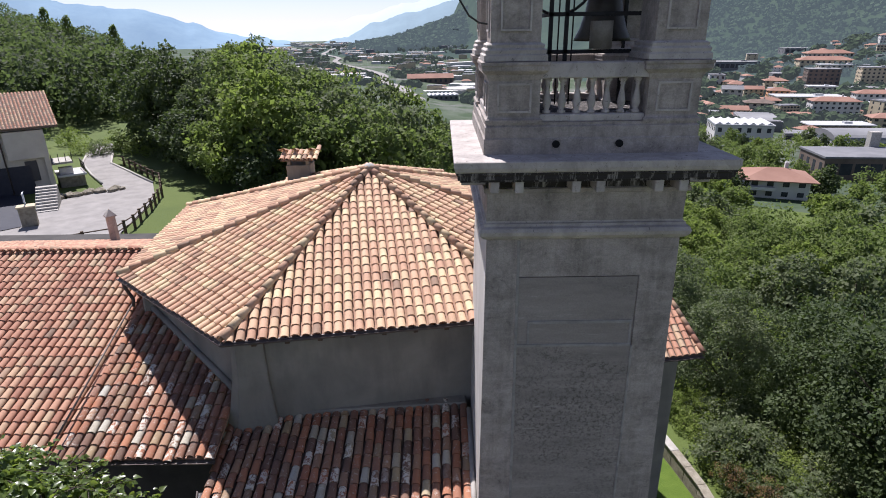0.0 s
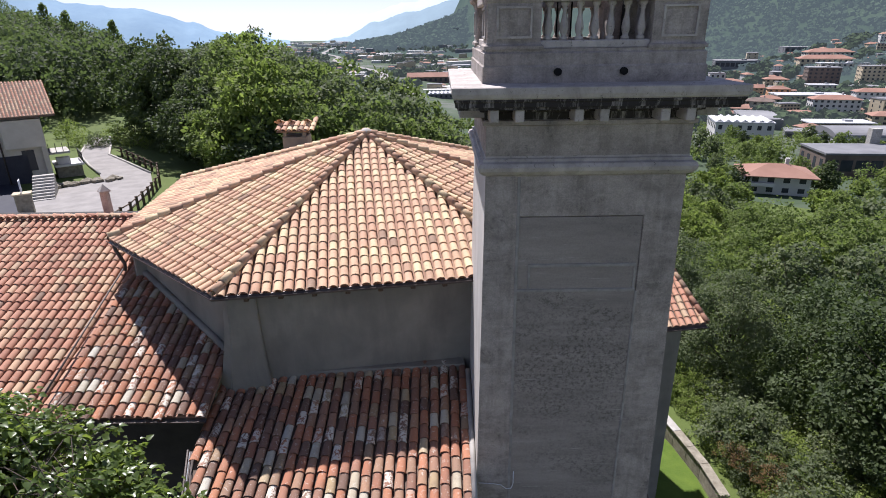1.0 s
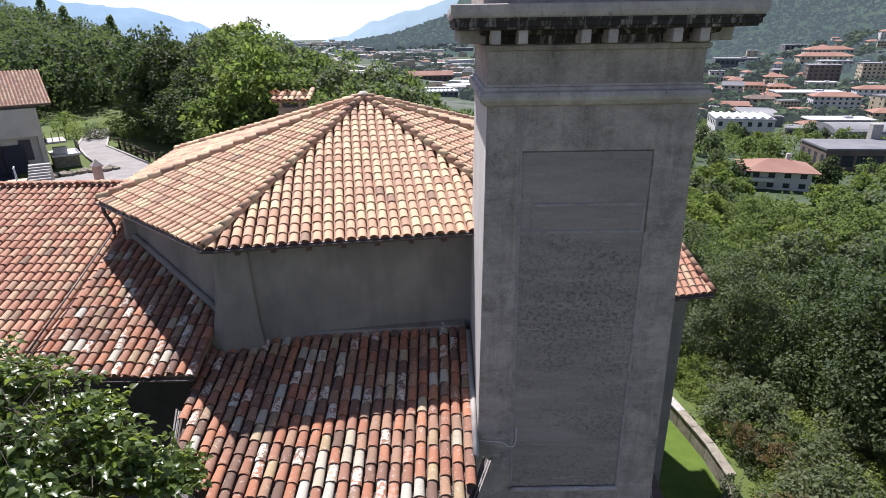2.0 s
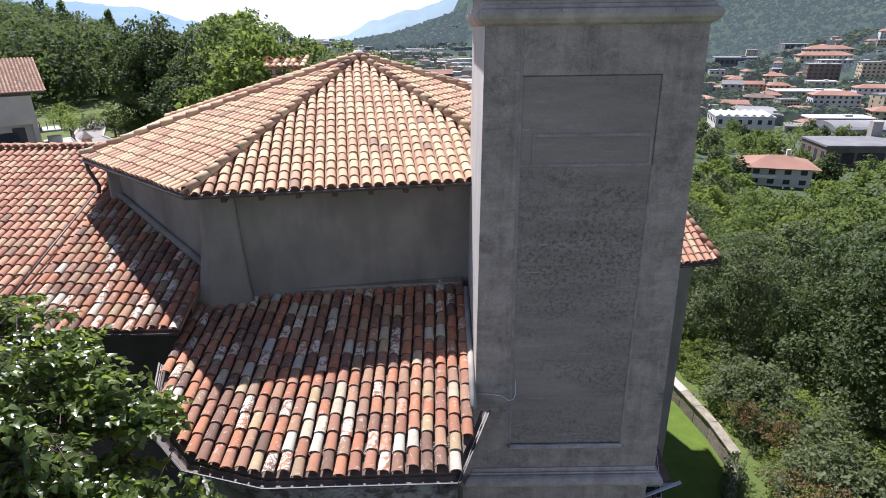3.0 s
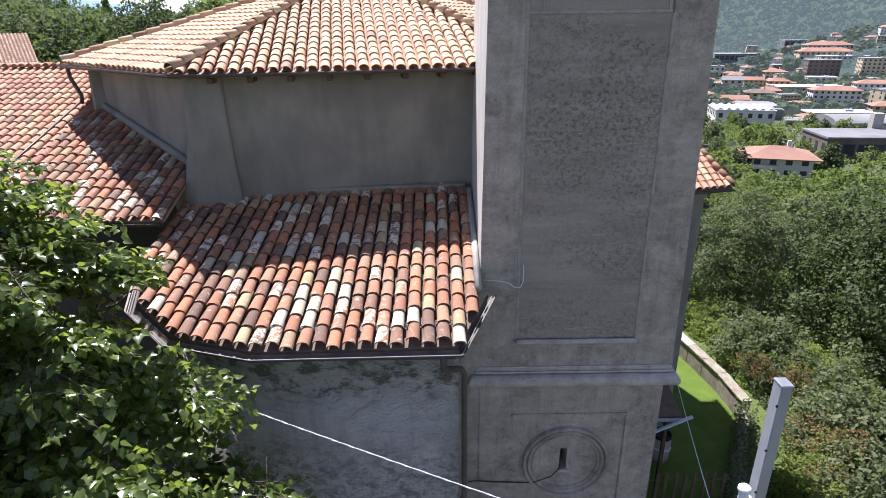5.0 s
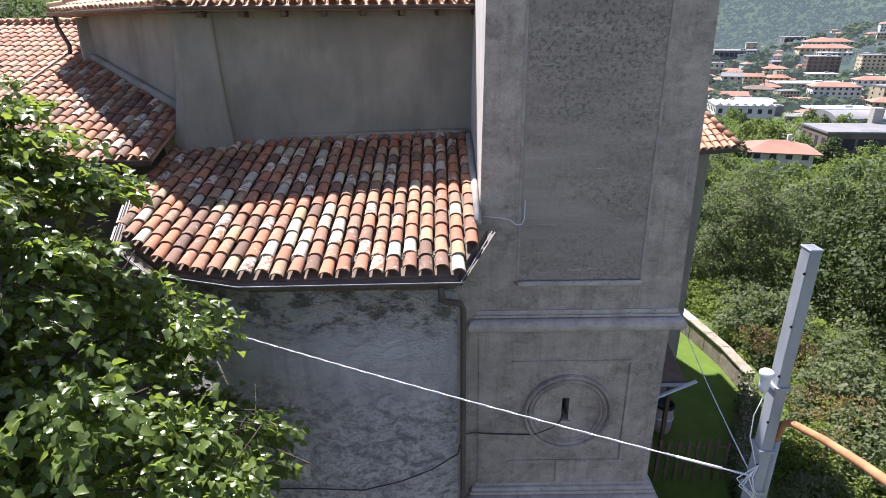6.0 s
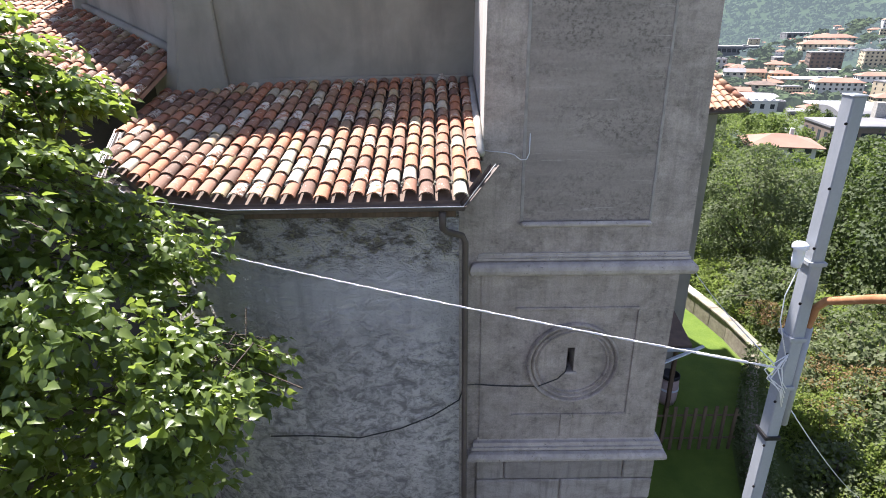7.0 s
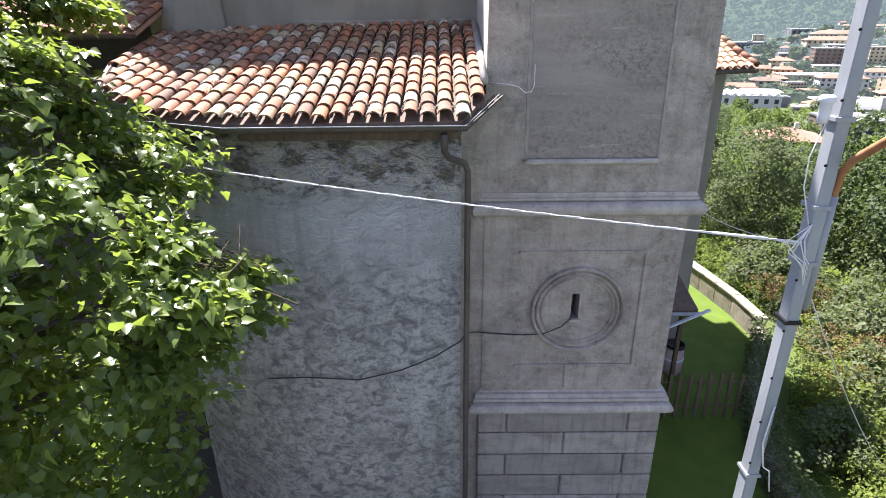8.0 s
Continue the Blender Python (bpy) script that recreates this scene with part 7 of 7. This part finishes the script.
while z > 6.0:
    bm = bmesh.new()
    lathe(bm, [(0.009, 0.0), (0.009, 0.01)], n=8)
    bmesh.ops.transform(bm, matrix=Matrix.Translation((PX - 0.047, PY - 0.049, z)) @ Matrix.Rotation(radians(-135), 4, "Z") @ Matrix.Rotation(radians(90), 4, "Y"), verts=bm.verts[:])
    part("bolt_hole", bm, M["black"], pole)
    z -= 0.40
for z in (9.42, 8.85, 8.45, 8.0, 6.6):
    bm = bmesh.new()
    ring(bm, (PX - 0.052, PX + 0.052, PY - 0.055, PY + 0.085), [(0.004, z), (0.006, z + 0.004), (0.006, z + 0.026), (0.004, z + 0.03)])
    part("strap", bm, M["zinc" if z != 8.0 else "dark"], pole)
sensor = bmesh.new()
lathe(sensor, [(0.03, -0.05), (0.036, 0.0), (0.036, 0.07), (0.05, 0.08), (0.05, 0.105), (0.035, 0.12)], (PX - 0.12, PY - 0.02, 9.46), 14)
part("light_sensor", sensor, M["bluewhite"], pole, "small pale light sensor", True)
tube_part("arm_sleeve", [(PX + 0.095, PY + 0.02, 8.1), (PX + 0.095, PY + 0.02, 8.93)], 0.036, M["zinc"], pole)
tube_part("lamp_arm", [(2.625, 3.99, 8.88), (2.625, 3.98, 8.98), (2.62, 3.95, 9.10), (2.595, 3.84, 9.21), (2.54, 3.65, 9.31), (2.45, 3.34, 9.48), (2.29, 2.86, 9.73), (2.0, 2.05, 10.14)], 0.026, M["rust"], pole, "rust-brown curved pipe arm", 10)
rl = random.Random(2)
for i in range(5):
    p0 = Vector((PX - 0.05, PY - 0.065, 8.60))
    pts = [p0 + Vector((0.0, 0, 0.16)), p0 + Vector((-0.03 - 0.03 * i, -0.01, 0.04 * rl.uniform(-1, 1.5))), p0 + Vector((0.0, -0.012, -0.07 - 0.02 * i)), p0 + Vector((0.04, -0.008, -0.12 - 0.04 * i))]
    tube_part("cable_loop", pts, 0.004, M["cable"], pole, n=6)
tube_part("cable_drop", [(PX - 0.10, PY - 0.03, 9.42), (PX - 0.15, PY - 0.03, 9.2), (PX - 0.14, PY - 0.03, 9.0), (PX - 0.05, PY - 0.06, 8.7)], 0.004, M["cable"], pole, n=6)
tube_part("cable_drop", [(PX + 0.02, PY - 0.062, 7.3), (PX + 0.0, PY - 0.066, 6.95), (PX + 0.05, PY - 0.066, 6.72), (PX + 0.12, PY - 0.05, 6.66), (PX + 0.2, PY - 0.0, 6.4)], 0.006, M["cable"], pole, n=6)

# twisted overhead cable from the pole to the apse
cable = thing("overhead_cable", (2.45, 3.9, 8.7), "white twisted overhead cable strung from pole to apse", "cable")
path = sag((PX - 0.055, PY - 0.03, 8.62), (-3.05, 6.75, 8.52), 0.04, 90)
for ph in (0.0, math.pi):
    pts = []
    for i, p in enumerate(path):
        a_ = i * 0.9 + ph
        pts.append(p + Vector((0.3 * math.cos(a_), 0.4 * math.cos(a_), math.sin(a_))) * 0.005)
    tube_part("strand", pts, 0.0042, M["cable"], cable, n=6)
tube_part("end_clamp", [path[3], path[8]], 0.011, M["cable"], cable)

wall_cable = thing("wall_cable", (1.0, 8.7, 5.0), "thin black cable running across apse and tower to the slot window", "cable")
tube_part("cable_run", [(-2.6, 7.55, 5.02), (-2.0, 7.46, 5.10), (-1.2, 7.46, 5.05), (-0.6, 7.5, 5.18), (-0.1, 7.54, 5.38), (0.30, 7.6, 5.62), (0.42, 8.64, 5.14), (0.62, 8.72, 5.10), (0.98, 8.74, 5.05), (1.40, 8.74, 5.03), (1.70, 8.70, 5.06), (2.02, 8.68, 5.22), (2.16, 8.72, 5.34), (2.20, 8.80, 5.40)], 0.011, M["wire"], wall_cable, n=6)
hook = thing("wall_wire", (1.2, 8.7, 8.9), "thin pale wire looped on the tower wall", "wire")
tube_part("wire_run", [(0.72, 8.76, 9.16), (1.0, 8.765, 9.13), (1.14, 8.765, 9.10), (1.24, 8.75, 9.02), (1.33, 8.75, 9.03), (1.37, 8.77, 9.12), (1.37, 8.79, 9.40)], 0.007, M["cable"], hook, n=6)

thin = thing("stay_wire", (2.5, 4.0, 8.4), "thin pale stay wire from the pole to the east wing", "wire")
tube_part("wire_run", sag((PX, PY + 0.08, 8.55), (6.1, 14.8, 6.0), 0.25, 16), 0.005, M["cable"], thin, n=5)
thin = thing("stay_wire", (2.6, 4.0, 7.6), "thin pale wire running down from the pole to the slope", "wire")
tube_part("wire_run", sag((PX + 0.08, PY + 0.05, 8.3), (9.5, 9.8, 1.0), 0.2, 16), 0.005, M["cable"], thin, n=5)

# ---- lawn things ----
fence2 = thing("picket_fence", (6.8, 12.75, 0.0), "rough brown wooden picket fence across the lawn", "fence")
pk = random.Random(6)
for i in range(13):
    x = 4.6 + 0.265 * i
    part("picket", soft_box(x - 0.045, x + 0.045, 12.73, 12.77, 0.03, 1.42 + pk.uniform(-0.05, 0.05), 0.008, Matrix.Translation((x, 12.75, 0)) @ Matrix.Rotation(pk.uniform(-0.03, 0.03), 4, "Y") @ Matrix.Translation((-x, -12.75, 0))), M["paling"], fence2)
for z in (0.35, 1.1):
    part("rail", soft_box(4.4, 7.95, 12.78, 12.82, z, z + 0.045, 0.006), M["paling"], fence2)

barrel = thing("plastic_barrel", (6.88, 14.85, 0.0), "faded pinkish plastic rain barrel with a dark rim on the lawn", "barrel")
bm = bmesh.new()
lathe(bm, [(0.24, 0.03), (0.28, 0.2), (0.29, 0.5), (0.28, 0.8), (0.25, 0.92)], (6.88, 14.85, 0.0), 18)
part("drum", bm, M["barrel"], barrel, "", True)
bm = bmesh.new()
lathe(bm, [(0.26, 0.0), (0.29, 0.02), (0.29, 0.10), (0.25, 0.11), (0.24, 0.03)], (6.88, 14.85, 0.92), 18)
part("rim", bm, M["dark"], barrel, "", True)
bm = bmesh.new()
lathe(bm, [(0.285, 0.0), (0.305, 0.02), (0.305, 0.06), (0.285, 0.08)], (6.88, 14.85, 0.52), 18)
part("band", bm, M["bluewhite"], barrel, "", True)

shed = thing("lean_to", (5.6, 15.0, 0.0), "dark lean-to roof on posts against the east wing", "lean-to")
bm = soft_box(4.0, 6.42, 12.95, 14.6, 3.10, 3.20, 0.01)
for v in bm.verts:
    v.co.z += (v.co.y - 12.95) * 0.22
part("roof_sheet", bm, M["deck"], shed)
tube_part("edge_gutter", [(4.0, 12.88, 3.1), (6.48, 12.88, 3.1)], 0.05, M["zinc"], shed)
for x in (4.3, 6.1):
    part("post", soft_box(x - 0.05, x + 0.05, 13.05, 13.15, 0.0, 3.1, 0.01), M["wood"], shed)
plank = thing("leaning_plank", (6.2, 12.8, 2.9), "pale blue plank resting on the lean-to edge", "plank")
bm = soft_box(-0.62, 0.62, -0.05, 0.05, -0.02, 0.02, 0.006, Matrix.Translation((6.08, 12.80, 2.98)) @ Matrix.Rotation(-0.46, 4, "Y"))
part("board", bm, M["bluewhite"], plank)

# ivy hedge along the lawn's edge
hedge = thing("ivy_hedge", (9.0, 14.0, 0.0), "grey-green ivy-covered wall along the lawn", "hedge")
hl = [Vector(p) for p in ((10.45, 16.6), (9.6, 15.1), (8.55, 13.2), (7.8, 11.4), (7.4, 9.0), (7.2, 6.0))]
hr = np.random.default_rng(5)
cents = []
for a, b in zip(hl, hl[1:]):
    d = (b - a).normalized()
    s = Vector((-d.y, d.x))
    n = int((b - a).length / 0.22)
    m = Matrix.Translation((*((a + b) / 2), 0)) @ Matrix.Rotation(math.atan2(d.y, d.x), 4, "Z")
    L = (b - a).length / 2
    part("core_wall", soft_box(-L, L, -0.16, 0.16, -1.8, 0.55, 0.04, m), M["wallstone"], hedge)
    for i in range(n):
        for z in np.arange(-0.1, 0.95, 0.17):
            for o in (-0.22, 0.0, 0.22):
                if abs(o) > 0.1 or z > 0.5:
                    p = a.lerp(b, (i + 0.5) / n)
                    cents.append((p.x + s.x * o, p.y + s.y * o, z))
v, f = leaf_cloud(hr, cents, 0.16, 9, 0.085)
ob = part_mesh("ivy_leaves", fast_mesh("ivy_leaves", v, f), M["leaf_grey"], hedge)
tagged(ob, kind="stuff")
